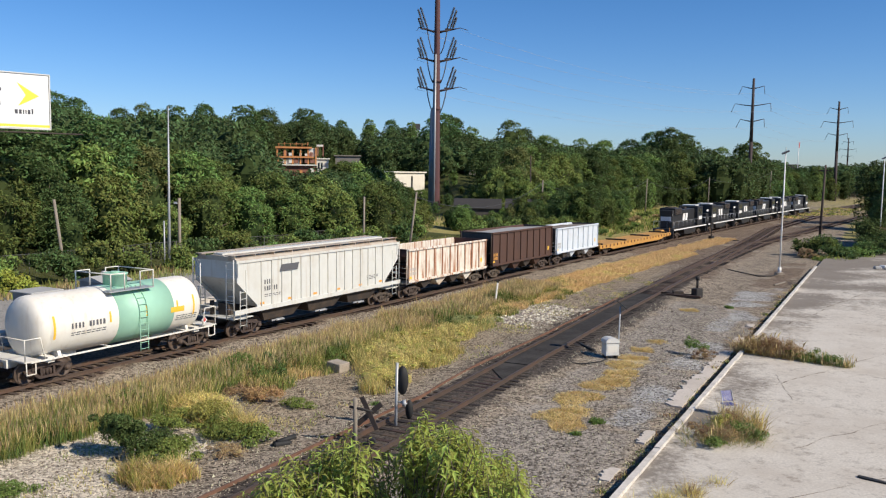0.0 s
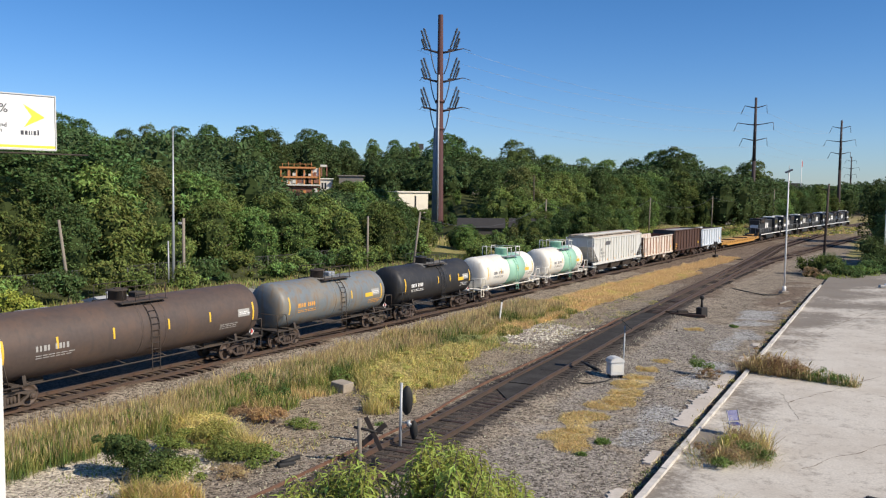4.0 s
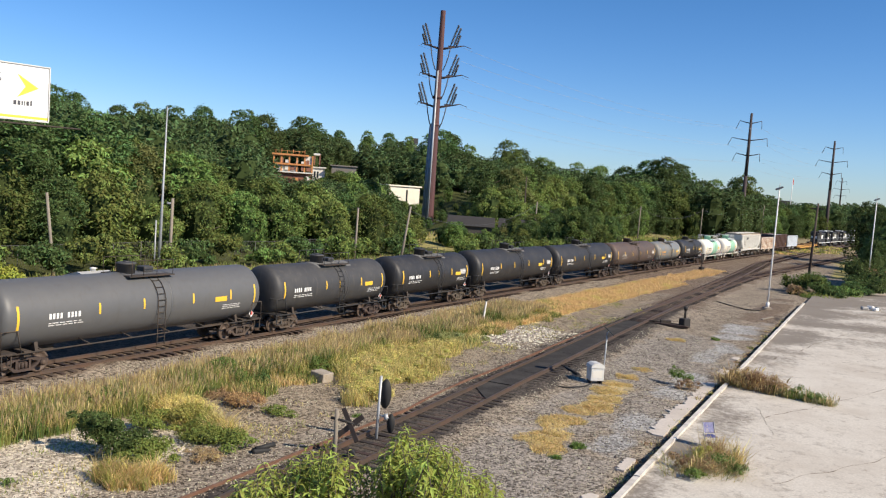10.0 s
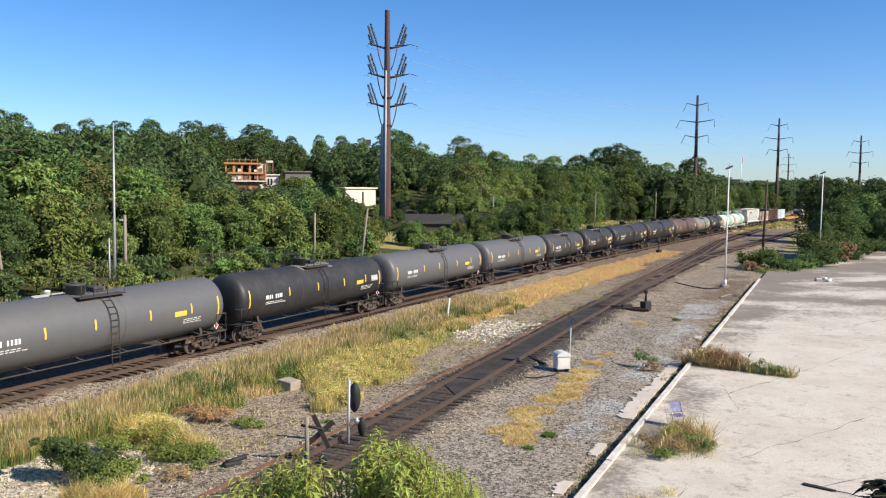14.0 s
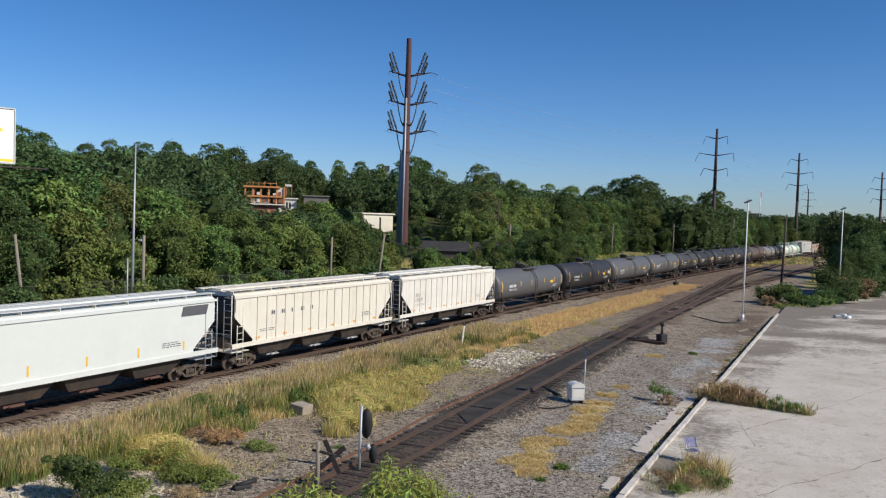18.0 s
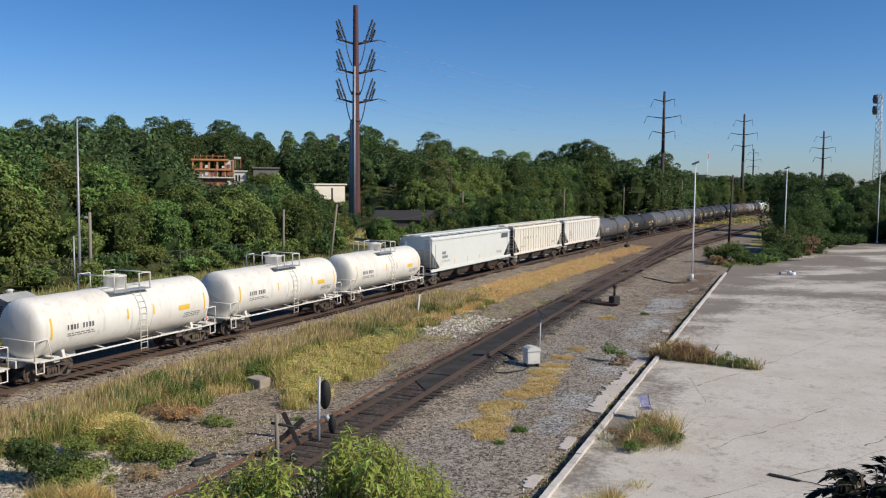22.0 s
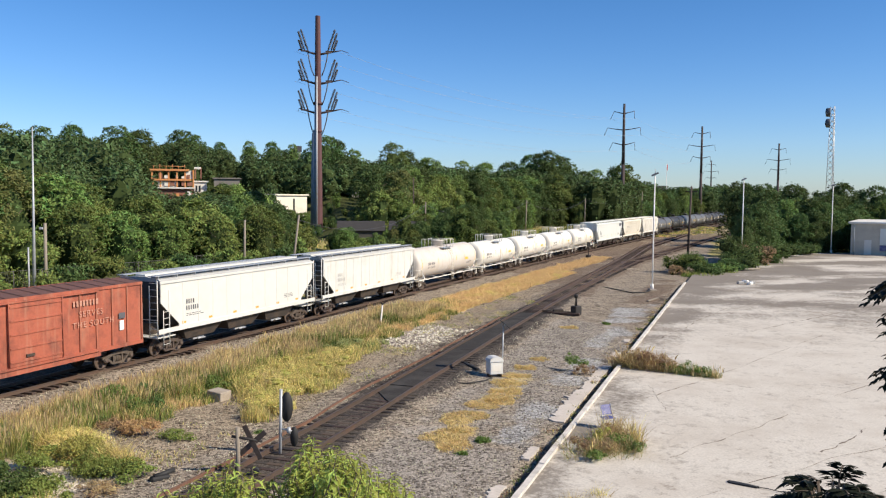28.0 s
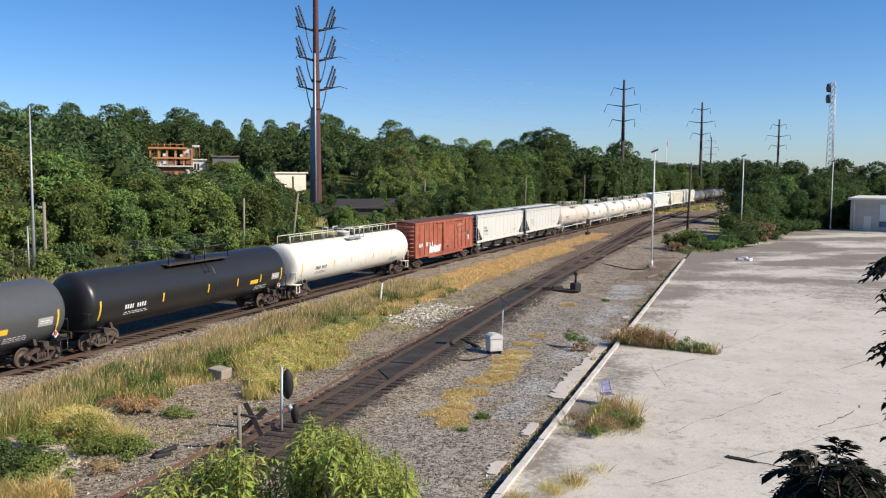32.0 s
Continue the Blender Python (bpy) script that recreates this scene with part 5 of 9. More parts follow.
def open_hopper(label, length, paint, inside, ribs=9, ht=3.55, mark="mark_grey", load=None):
    """An open-topped hopper with outside posts and sloping ends."""
    car = thing("open_hopper", label, "hopper car", group="freight cars of the train")
    h, w, zb, zt = length / 2 - 0.6, 1.5, 1.35, ht
    pm = M[paint]
    low = h - 1.7
    for s in (-1, 1):
        y0, y1 = sorted((s * (w - 0.06), s * w))
        Mesh().prism([(-h, zt), (-h, zb + 0.2), (-h + 0.2, zb), (h - 0.2, zb), (h, zb + 0.2), (h, zt)], y0, y1).part("side", pm, car)
        a, b = sorted((s * w, s * (w + 0.10)))
        one = Mesh().box(-0.05, 0.05, a, b, zb, zt - 0.1, 0.015).data("post", pm)
        for k in range(ribs):
            put("post", one, car, pose(-h + 0.08 + (2 * h - 0.16) * k / (ribs - 1), 0, 0))
        a, b = sorted((s * (w - 0.04), s * (w + 0.13)))
        Mesh().box(-h - 0.03, h + 0.03, a, b, zt - 0.11, zt + 0.03, 0.02).part("top_chord", pm, car)
        Mesh().box(-h, h, a, b, zb - 0.16, zb).part("side_sill", pm, car)
    for s in (-1, 1):
        m = Mesh()
        e, f = s * h, s * (low - 0.6)
        m.add([(e, -w + 0.07, zt), (e, w - 0.07, zt), (e, w - 0.07, zt - 0.5), (e, -w + 0.07, zt - 0.5), (f, w - 0.07, zb - 0.1), (f, -w + 0.07, zb - 0.1)], [(0, 1, 2, 3), (3, 2, 4, 5)])
        m.box(min(e, e - s * 0.1), max(e, e - s * 0.1), -w, w, zt - 0.11, zt + 0.03)
        m.part("end_sheet", M["charcoal"] if inside != "box_roof" else M[inside], car)
        m = Mesh()
        for y in (-w + 0.05, -0.5, 0.5, w - 0.05):
            m.rod((s * (h + 0.1), y, 1.05), (s * (h + 0.02), y, zt if abs(y) > 1 else 2.2), 0.035, 5)
        for z in np.arange(1.2, 2.5, 0.35):
            m.rod((s * (h + 0.1), -w + 0.05, z), (s * (h + 0.1), -w + 0.55, z), 0.018, 4)
        m.box(min(s * h, s * (h - 1.5)), max(s * h, s * (h - 1.5)), -1.4, 1.4, 1.06, 1.14)
        m.part("end_cage", M["under"] if paint == "hopper_brown" else pm, car)
    # load or empty floor inside
    m = Mesh()
    n = 8
    z = zt - (0.12 if load else 1.1)
    v = [(-h + 0.1 + (2 * h - 0.2) * i / n, y, z + (0.12 * noise.noise((i * 0.7, y, 0)) if load else 0)) for i in range(n + 1) for y in (-w + 0.06, 0, w - 0.06)]
    m.add(v, [(i * 3 + k, i * 3 + k + 3, i * 3 + k + 4, i * 3 + k + 1) for i in range(n) for k in (0, 1)])
    m.part("load" if load else "floor", M[load or inside], car)
    for k in range(4):
        c = -low + (k + 0.5) * low / 2
        m = Mesh()
        m.add([(c - low / 4, -w + 0.1, zb - 0.1), (c + low / 4, -w + 0.1, zb - 0.1), (c + low / 4, w - 0.1, zb - 0.1), (c - low / 4, w - 0.1, zb - 0.1), (c - 0.1, -1.2, 0.55), (c + 0.1, -1.2, 0.55), (c + 0.1, 1.2, 0.55), (c - 0.1, 1.2, 0.55)],
              [(0, 1, 5, 4), (1, 2, 6, 5), (2, 3, 7, 6), (3, 0, 4, 7), (4, 5, 6, 7)])
        m.part("chute", pm if k % 2 else M["under"], car)
    Mesh().box(-h, h, -0.3, 0.3, 0.78, 1.12).part("centre_sill", M["under"], car)
    side = lambda z: -w - 0.004
    glyph_bars(-h + 0.35, 2.0, 5, 0.22, side, mark, car, "reporting_mark")
    glyph_bars(-h + 0.35, 1.7, 5, 0.22, side, mark, car, "reporting_mark")
    plate(-h + 0.25, -h + 0.55, 1.45, 1.62, side, "mark_yellow", car, "reflector")
    plate(h - 0.9, h - 0.6, 1.75, 2.1, side, "mark_yellow", car, "reflector")
    running_gear(car, length, length / 2 - 1.75)
    return car


def boxcar(label, length):
    car = thing("boxcar", label, "boxcar", group="freight cars of the train")
    h, w, zb, zt = length / 2 - 0.65, 1.5, 1.15, 4.35
    pm = M["box_red"]
    Mesh().box(-h, h, -w, w, zb, zt).part("body", pm, car)
    m = Mesh()
    m.prism([(-w - 0.05, zt), (w + 0.05, zt), (0, zt + 0.18)], -h, h, "x")
    for k in range(17):
        x = -h + 2 * h * k / 16
        m.add([(x - 0.05, -w - 0.06, zt + 0.03), (x + 0.05, -w - 0.06, zt + 0.03), (x + 0.05, 0, zt + 0.24), (x - 0.05, 0, zt + 0.24), (x + 0.05, w + 0.06, zt + 0.03), (x - 0.05, w + 0.06, zt + 0.03)], [(0, 1, 2, 3), (3, 2, 4, 5)])
    m.part("roof", M["box_roof"], car, "rust-brown ribbed roof")
    door0, door1 = -1.0, 2.1
    for s in (-1, 1):
        a, b = sorted((s * w, s * (w + 0.07)))
        one = Mesh().box(-0.045, 0.045, a, b, zb + 0.05, zt - 0.06, 0.012).data("side_post", pm)
        for k in range(15):
            x = -h + 0.06 + (2 * h - 0.12) * k / 14
            if not door0 - 0.2 < x < door1 + 0.2:
                put("side_post", one, car, pose(x, 0, 0))
        m = Mesh()
        m.box(-h, h, a, b, zt - 0.13, zt + 0.02)
        m.box(-h, h, a, b, zb - 0.06, zb + 0.14)
        m.box(-h + 3.0, h - 3.0, a, b, zb - 0.25, zb - 0.06)
        m.part("side_rail", pm, car)
        d = Mesh()
        a, b = sorted((s * (w + 0.02), s * (w + 0.10)))
        d.box(door0, door1, a, b, zb + 0.12, zt - 0.18, 0.02)
        for k in range(5):
            z = zb + 0.3 + k * 0.62
            a2, b2 = sorted((s * (w + 0.10), s * (w + 0.14)))
            d.box(door0 + 0.1, door1 - 0.1, a2, b2, z, z + 0.07)
        for x in (door0 + 0.02, 2.0, door1 - 0.09):
            d.rod((x, s * (w + 0.14), zb + 0.15), (x, s * (w + 0.14), zt - 0.2), 0.025, 5)
        door = d.part("door", pm, car)
        Mesh().box(-0.1, 0.35, min(s * (w + 0.14), s * (w + 0.18)), max(s * (w + 0.14), s * (w + 0.18)), zb + 0.5, zb + 0.62).part("handle", M["under"], door)
        m = Mesh()
        a, b = sorted((s * (w + 0.08), s * (w + 0.16)))
        m.box(door0 - 1.6, door1 + 2.2, a, b, zb + 0.02, zb + 0.09).box(door0 - 1.6, door1 + 2.2, a, b, zt - 0.2, zt - 0.13)
        m.part("door_track", pm, car)
    for s in (-1, 1):
        m = Mesh()
        for k in range(8):
            z = zb + 0.2 + k * 0.38
            m.rod((s * (h + 0.0), -w + 0.1, z), (s * (h + 0.0), w - 0.1, z), 0.09, 8)
        m.part("end_corrugation", pm, car)
        m = Mesh()
        for y in (-w + 0.05, -w + 0.5):
            m.rod((s * (h + 0.12), y, 0.9), (s * (h + 0.12), y, 3.2), 0.022, 4)
        for z in np.arange(1.0, 3.2, 0.36):
            m.rod((s * (h + 0.12), -w + 0.05, z), (s * (h + 0.12), -w + 0.5, z), 0.018, 4)
        m.part("end_ladder", M["box_roof"], car)
    Mesh().box(-h, h, -0.3, 0.3, 0.75, 1.15).part("centre_sill", M["under"], car)
    side = lambda z: -w - 0.074
    glyph_bars(-h + 0.85, 2.05, 3, 0.36, side, "mark_white", car, "reporting_mark")
    glyph_bars(-h + 2.35, 2.05, 6, 0.38, side, "mark_white", car, "reporting_mark", (2, 4))
    glyph_bars(door1 + 0.6, 3.55, 8, 0.28, side, "mark_faded", car, "faded_lettering")
    for words, x, z in (("SERVES", door1 + 0.95, 3.02), ("THE SOUTH", door1 + 0.55, 2.5)):
        c = bpy.data.curves.new("words", "FONT")
        c.body, c.size, c.extrude, c.space_character = words, 0.42, 0.001, 1.25
        ob = new("faded_lettering", c)
        ob.data.materials.append(M["mark_faded"])
        ob.parent = car
        ob.matrix_basis = pose(x, -w - 0.076, z, 90, 0, 0)
    # scrawl of silver and white strokes
    m = Mesh()
    rr = random.Random(21)
    for k in range(16):
        x = -h + 3.1 + 0.17 * k
        z = 1.3 + 0.1 * rr.random()
        m.prism([(x, z), (x + 0.13, z), (x + 0.2 + 0.1 * rr.random(), z + 0.55 + 0.2 * rr.random()), (x + 0.06, z + 0.6)], -w - 0.076, -w - 0.072)
    m.part("scrawl", M["mark_white"], car, "silver sprayed scrawl")
    plate(h - 1.7, h - 1.4, 2.0, 2.5, side, "mark_white", car, "data_panel")
    plate(h - 1.75, h - 1.3, 2.6, 2.9, side, "mark_dark", car, "data_panel")
    running_gear(car, length, length / 2 - 2.0)
    return car


def flatcar(label, length):
    car = thing("flatcar", label, "flatcar", group="freight cars of the train")
    h, w = length / 2 - 0.6, 1.42
    pm = M["yellow"]
    m = Mesh().box(-h, h, -w, w, 1.0, 1.12, 0.02)
    m.part("deck", pm, car)
    for s in (-1, 1):
        a, b = sorted((s * (w - 0.14), s * w))
        Mesh().prism([(-h, 1.0), (-h, 0.75), (-h + 3.2, 0.70), (-h + 4.2, 0.48), (h - 4.2, 0.48), (h - 3.2, 0.70), (h, 0.75), (h, 1.0)], a, b).part("side_sill", pm, car)
        for k in range(22):
            x = -h + 0.7 + (2 * h - 1.4) * k / 21
            Mesh().box(x - 0.08, x + 0.08, min(s * w, s * (w + 0.06)), max(s * w, s * (w + 0.06)), 0.82, 1.1).part("stake_pocket", M["rust_rail"], car)
    for x in (-h + 1.2, -h * 0.33, h * 0.33, h - 1.2):
        Mesh().box(x - 0.12, x + 0.12, -w + 0.15, w - 0.15, 1.12, 1.30, 0.03).part("cross_bunk", M["under"], car)
    for s in (-1, 1):
        m = Mesh().box(min(s * h, s * (h - 1.2)), max(s * h, s * (h - 1.2)), -0.5, 0.5, 1.12, 1.45, 0.05).rod((s * (h - 0.2), -1.3, 0.6), (s * (h - 0.2), -1.3, 1.8), 0.04, 6)
        m.part("end_stop", pm, car)
    running_gear(car, length, length / 2 - 3.2)
    return car


def locomotive(label, length, forward=True):
    car = thing("locomotive", label, "locomotive", group="locomotives at the head")
    h = length / 2 - 0.6
    bm = M["loco"]
    s = 1 if forward else -1

    def bx(m, a, b, *rest):
        a, b = sorted((a * s, b * s))
        return m.box(a, b, *rest)

    bx(Mesh(), -h, h, -1.5, 1.5, 1.25, 1.5).part("deck", bm, car)
    m = Mesh()
    for y in (-1.53, 1.53):
        m.box(-h, h, min(y, y * 0.985), max(y, y * 0.985), 1.28, 1.44)
    m.part("sill_stripe", M["mark_white"], car, "white stripe along the frame")
    Mesh().prism([(-3.2 * s, 1.2), (3.2 * s, 1.2), (2.7 * s, 0.5), (-2.7 * s, 0.5)], -1.35, 1.35).part("fuel_tank", bm, car)
    bx(Mesh(), -h + 1.0, h * 0.42, -0.95, 0.95, 1.5, 4.05, 0.08).part("long_hood", bm, car)
    bx(Mesh(), -h + 1.6, -h + 4.6, -1.15, 1.15, 3.35, 4.35, 0.08).part("radiator", bm, car)
    cab0, cab1 = h * 0.42, h * 0.42 + 2.6
    bx(Mesh(), cab0, cab1, -1.5, 1.5, 1.5, 4.35, 0.1).part("cab", bm, car)
    bx(Mesh(), cab1, h - 0.9, -0.95, 0.95, 1.5, 3.0, 0.1).part("nose", bm, car)
    for y in (-1.51, 1.51):
        for a in (cab0 + 0.3, cab0 + 1.4):
            bx(Mesh(), a, a + 0.85, min(y, y * 0.99), max(y, y * 0.99), 3.15, 3.85).part("window", M["glass"], car)
        m = bx(Mesh(), cab0 + 0.45, cab0 + 2.2, min(y, y * 0.995), max(y, y * 0.995), 2.35, 2.85)
        m.part("number_patch", M["mark_white"], car)
        yy = 0.955 if y > 0 else -0.955
        m = Mesh()
        for k in range(2):
            a = -2.6 + k * 1.35
            m.prism([(a * s, 2.45), ((a + 1.0) * s, 2.45), ((a + 1.25) * s, 3.45), ((a + 0.25) * s, 3.45)], min(yy, yy * 1.008), max(yy, yy * 1.008))
        m.part("emblem", M["mark_white"], car, "white slanted emblem shape")
        m = Mesh()
        for k in range(9):
            x = -h + 0.3 + (2 * h - 0.6) * k / 8
            m.rod((x, y * 0.97, 1.5), (x, y * 0.97, 2.5), 0.02, 4)
        m.rod((-h + 0.3, y * 0.97, 2.5), (h - 0.3, y * 0.97, 2.5), 0.02, 4)
        m.part("handrail", M["mark_white"] if False else M["galv"], car)
        m = Mesh()
        for k in range(10):
            x = (-h + 1.8 + k * 0.28) * s
            m.box(x, x + 0.2, min(y * 0.77, y * 0.78), max(y * 0.77, y * 0.78), 3.45, 4.2)
        m.part("grille", M["under"], car)
    for a, r in ((-h + 2.3, 0.55), (-h + 3.8, 0.55)):
        Mesh().lathe([(4.33, r), (4.45, r), (4.46, 0.1)], "z", (a * s, 0, 0), 14).part("fan", M["under"], car)
    bx(Mesh(), 0.2, 1.2, -0.4, 0.4, 4.05, 4.3, 0.05).part("exhaust", M["under"], car)
    bx(Mesh(), cab0 + 0.4, cab1 - 0.4, -1.0, 1.0, 4.35, 4.55, 0.05).part("air_conditioner", M["mark_white"], car)
    for q in (-1, 1):
        Mesh().prism([(q * h, 1.5), (q * (h + 0.15), 0.9), (q * (h + 0.15), 0.3), (q * (h - 0.1), 0.3), (q * (h - 0.1), 1.5)], -1.45, 1.45).part("pilot", bm, car)
        for y in (-1.4, 0.5):
            Mesh().path([(q * h, y, 1.5), (q * h, y, 2.5), (q * h, y + 0.9, 2.5), (q * h, y + 0.9, 1.5)], 0.022, 4).part("end_railing", M["galv"], car)
    plate(-h + 1.0 if forward else h - 2.0, -h + 1.01, 3.3, 3.6, lambda z: -0.9, "mark_white", car, "number_board")
    e = (-h + 0.985) * s
    Mesh().box(min(e, e - 0.02 * s), max(e, e - 0.02 * s), -0.75, 0.75, 2.55, 3.15).part("end_emblem", M["mark_white"], car)
    running_gear(car, length, length / 2 - 3.4)
    return car


def build_train():
    """All the cars from the head, with the place of each rear coupler behind the reckoning's zero at the start."""
    T = []
    x = -80.6
    rear = x
    for k in range(6):
        ln = (18.0, 17.4, 18.0, 17.4, 18.0, 17.4)[k]
        T.append((locomotive("black diesel locomotive with white emblem and frame stripe", ln, k in (0, 3, 5)), rear - ln, rear))
        rear -= ln

    def add(car, front, back):
        T.append((car, front, back))

    add(flatcar("long empty yellow flatcar with dark bunks", 27.85), -80.6, -52.75)
    add(open_hopper("short white ribbed open hopper", 12.35, "blue_white", "under", 9, 3.65, load="ballast"), -52.75, -40.4)
    add(open_hopper("dark brown ribbed coal hopper loaded to the rim", 13.6, "hopper_brown", "under", 10, 4.0, "mark_orange", load="mark_grey"), -40.4, -26.8)
    add(open_hopper("cream ribbed open hopper with rust streaks, empty", 13, "rusty_cream", "box_roof", 11, 3.55), -26.8, -13.9)
    add(hopper_car("pale grey ribbed covered hopper with faint emblem and grey ends", 17.1, "pale_grey", 15, 3, "mark_dark", "roof_tan", logo=(-4.4, 3.35, 3.75, 1.5)), -13.9, 3.2)
    add(tank_car("white tank car with mint green middle band and railings", 11.95, "white", "white", 2.75, ("green", -0.05, 0.22), "green", "platform", "mark_dark", (-0.12, 0.1, 0.3), white_frame=True, gap=2.65, sunk=0.22, ladder_paint="green", platform_x=0.3, big_mark=(-0.33, 10)), 3.25, 15.2)
    add(tank_car("white tank car with green band and dark ladder", 12.7, "white", "white", 2.75, ("green", -0.03, 0.22), "green", "platform", "mark_dark", (-0.2, 0.12, 0.3), white_frame=True, gap=2.6, sunk=0.22, ladder_paint="green", platform_x=0.6, big_mark=(-0.33, 10)), 15.2, 27.9)
    add(tank_car("dull black tank car with white lettering and railed top", 11.6, "black", "black", 2.74, None, "black", "walk", "mark_white", (-0.02, 0.14, 0.26), patch="mark_grey", gap=0.85), 27.9, 39.5)
    add(tank_car("weathered blue-grey tank car stained with rust", 12.8, "light_grey", "under", 2.7, None, "under", "walk", "mark_orange", (0.12,), patch="mark_grey", gap=2.05), 39.5, 52.3)
    add(tank_car("rusty brown tank car with faded white lettering", 16.9, "brown", "under", 2.9, None, "under", "walk", "mark_grey", (-0.3, -0.12, 0.08, 0.25), squares=False, patch="mark_grey"), 52.3, 69.2)
    add(tank_car("long black tank car with yellow reflective dashes", 17.45, "black", "black", 2.98, None, "black", "walk", "mark_white", (-0.24, -0.07, 0.12, 0.33), patch="mark_grey"), 69.2, 86.65)
    add(tank_car("long black tank car with yellow reflective dashes", 17.25, "black", "black", 2.98, None, "black", "walk", "mark_white", (-0.24, -0.07, 0.12, 0.33), patch="mark_grey"), 86.65, 103.9)
    add(tank_car("black tank car with red mark and yellow panel", 12.15, "black", "black", 2.9, None, "black", "walk", "mark_white", (-0.1, 0.02, 0.2), patch="mark_grey"), 103.9, 116.05)
    add(tank_car("dusty charcoal tank car with white lettering", 12.75, "charcoal", "black", 2.85, None, "charcoal", "walk", "mark_white", (-0.1, 0.02, 0.22)), 116.05, 128.8)
    add(tank_car("long grey tank car with a dark manway", 16.7, "grey", "under", 2.98, None, "charcoal", "walk", "mark_white", (-0.2, -0.04, 0.16, 0.33)), 128.8, 145.5)
    add(tank_car("long grey tank car with a dark manway", 17.55, "grey", "under", 2.98, None, "charcoal", "walk", "mark_white", (-0.2, -0.04, 0.16, 0.33)), 145.5, 163.05)
    add(tank_car("long black tank car with yellow reflective dashes", 17.05, "black", "black", 2.98, None, "black", "walk", "mark_white", (-0.22, -0.03, 0.16, 0.33), patch="mark_grey"), 163.05, 180.1)
    add(tank_car("long grey tank car with a railed top", 17.9, "grey", "under", 2.98, None, "charcoal", "walk", "mark_white", (-0.2, -0.04, 0.16, 0.33)), 180.1, 198)
    add(hopper_car("white ribbed covered hopper, end slopes coloured dark as in shade", 17.6, "white", 15, 3, roof="white"), 198, 215.6)
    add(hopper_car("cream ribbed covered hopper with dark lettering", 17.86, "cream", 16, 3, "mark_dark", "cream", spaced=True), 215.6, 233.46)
    add(hopper_car("long smooth-sided white covered hopper with hatches", 20.34, "cool_white", 0, 4, "mark_dark", "cool_white", True, (6.95, 3.5, 3.98, 1.75)), 233.46, 253.8)
    W = dict(dia=2.85, dome="white", top="platform", mark="mark_dark", white_frame=True, gap=1.65, sunk=0.15)
    add(tank_car("white tank car with railed top platform, brown ladder", 13.25, "white", "white", stripes=(-0.05, 0.1), ladder_paint="cream", **W), 253.8, 267.05)
    add(tank_car("white tank car with railed top platform", 13.55, "white", "white", stripes=(-0.12, 0.02, 0.2), **W), 267.05, 280.6)
    add(tank_car("white tank car with railed top platform", 13.4, "white", "white", stripes=(-0.05, 0.1), **W), 280.6, 294)
    add(tank_car("white tank car with railed top platform", 13.75, "white", "white", stripes=(-0.12, 0.02, 0.2), **W), 294, 307.75)
    add(tank_car("dusty off-white tank car, longer than its neighbours", 16.55, "off_white", "white", 2.95, None, "off_white", "platform", "mark_dark", (-0.2, 0.1, 0.25), white_frame=True, ladder_paint="cream"), 307.75, 324.3)
    add(hopper_car("pale grey covered hopper with faded lettering", 17.49, "pale_grey", 10, 3, flush=True), 324.3, 341.79)
    add(hopper_car("white covered hopper with dark lettering and galvanised roof", 17.46, "dull_white", 10, 3, "mark_dark", flush=True), 341.79, 359.25)
    add(boxcar("rust-red ribbed boxcar with sprayed scrawl", 16.15), 359.25, 375.4)
    add(tank_car("long clean white tank car with full-length top handrail", 20, "white", "white", 3.1, None, "white", "platform", "mark_dark", (-0.22, -0.08, 0.12, 0.3), squares=False, full_rail=True, white_frame=False, plain=True, sunk=0.22, low_marks=0.35), 375.4, 395.4)
    add(tank_car("glossy black long tank car with yellow dashes", 19, "glossy_black", "glossy_black", 3.1, None, "glossy_black", "platform", "mark_white", (-0.2, 0.02, 0.18, 0.32), patch="mark_grey", plain=True, sunk=0.22, low_marks=0.4), 395.4, 414.4)
    add(tank_car("glossy charcoal long tank car with white lettering", 19.4, "new_charcoal", "glossy_black", 3.1, None, "glossy_black", "walk", "mark_white", (-0.2, 0.1), patch="mark_grey", plain=True, sunk=0.22, low_marks=0.4), 414.4, 433.8)
    return T


TRAIN = build_train()


def travelled(t):
    """Metres that the train has gone at t seconds."""
    q = t / 10
    return 130.90 * q - 0.93276 * q * q + 0.080743 * q ** 3 - 0.018906 * q ** 4


def car_pose(front, back, t):
    s = S0 + travelled(t) - (front + back) / 2
    b = (back - front) / 2 - 2.0
    x0, y0, _, _ = main.at(s - b)
    x1, y1, _, _ = main.at(s + b)
    return pose((x0 + x1) / 2, (y0 + y1) / 2, 0, 0, 0, math.degrees(math.atan2(y1 - y0, x1 - x0)))


def motions():
    times = [2.0 * k for k in range(17)]
    for car, front, back in TRAIN:
        walk(car, [(t, car_pose(front, back, t)) for t in times])



# ---- towers, poles and lamps ----
def polar(az, d, z=None):
    """A place at a bearing (degrees to the right of straight ahead) and distance from the viewpoint."""
    x, y = d * math.sin(radians(az)), d * math.cos(radians(az))
    return Vector((x, y, ground_z(x, y) if z is None else z))


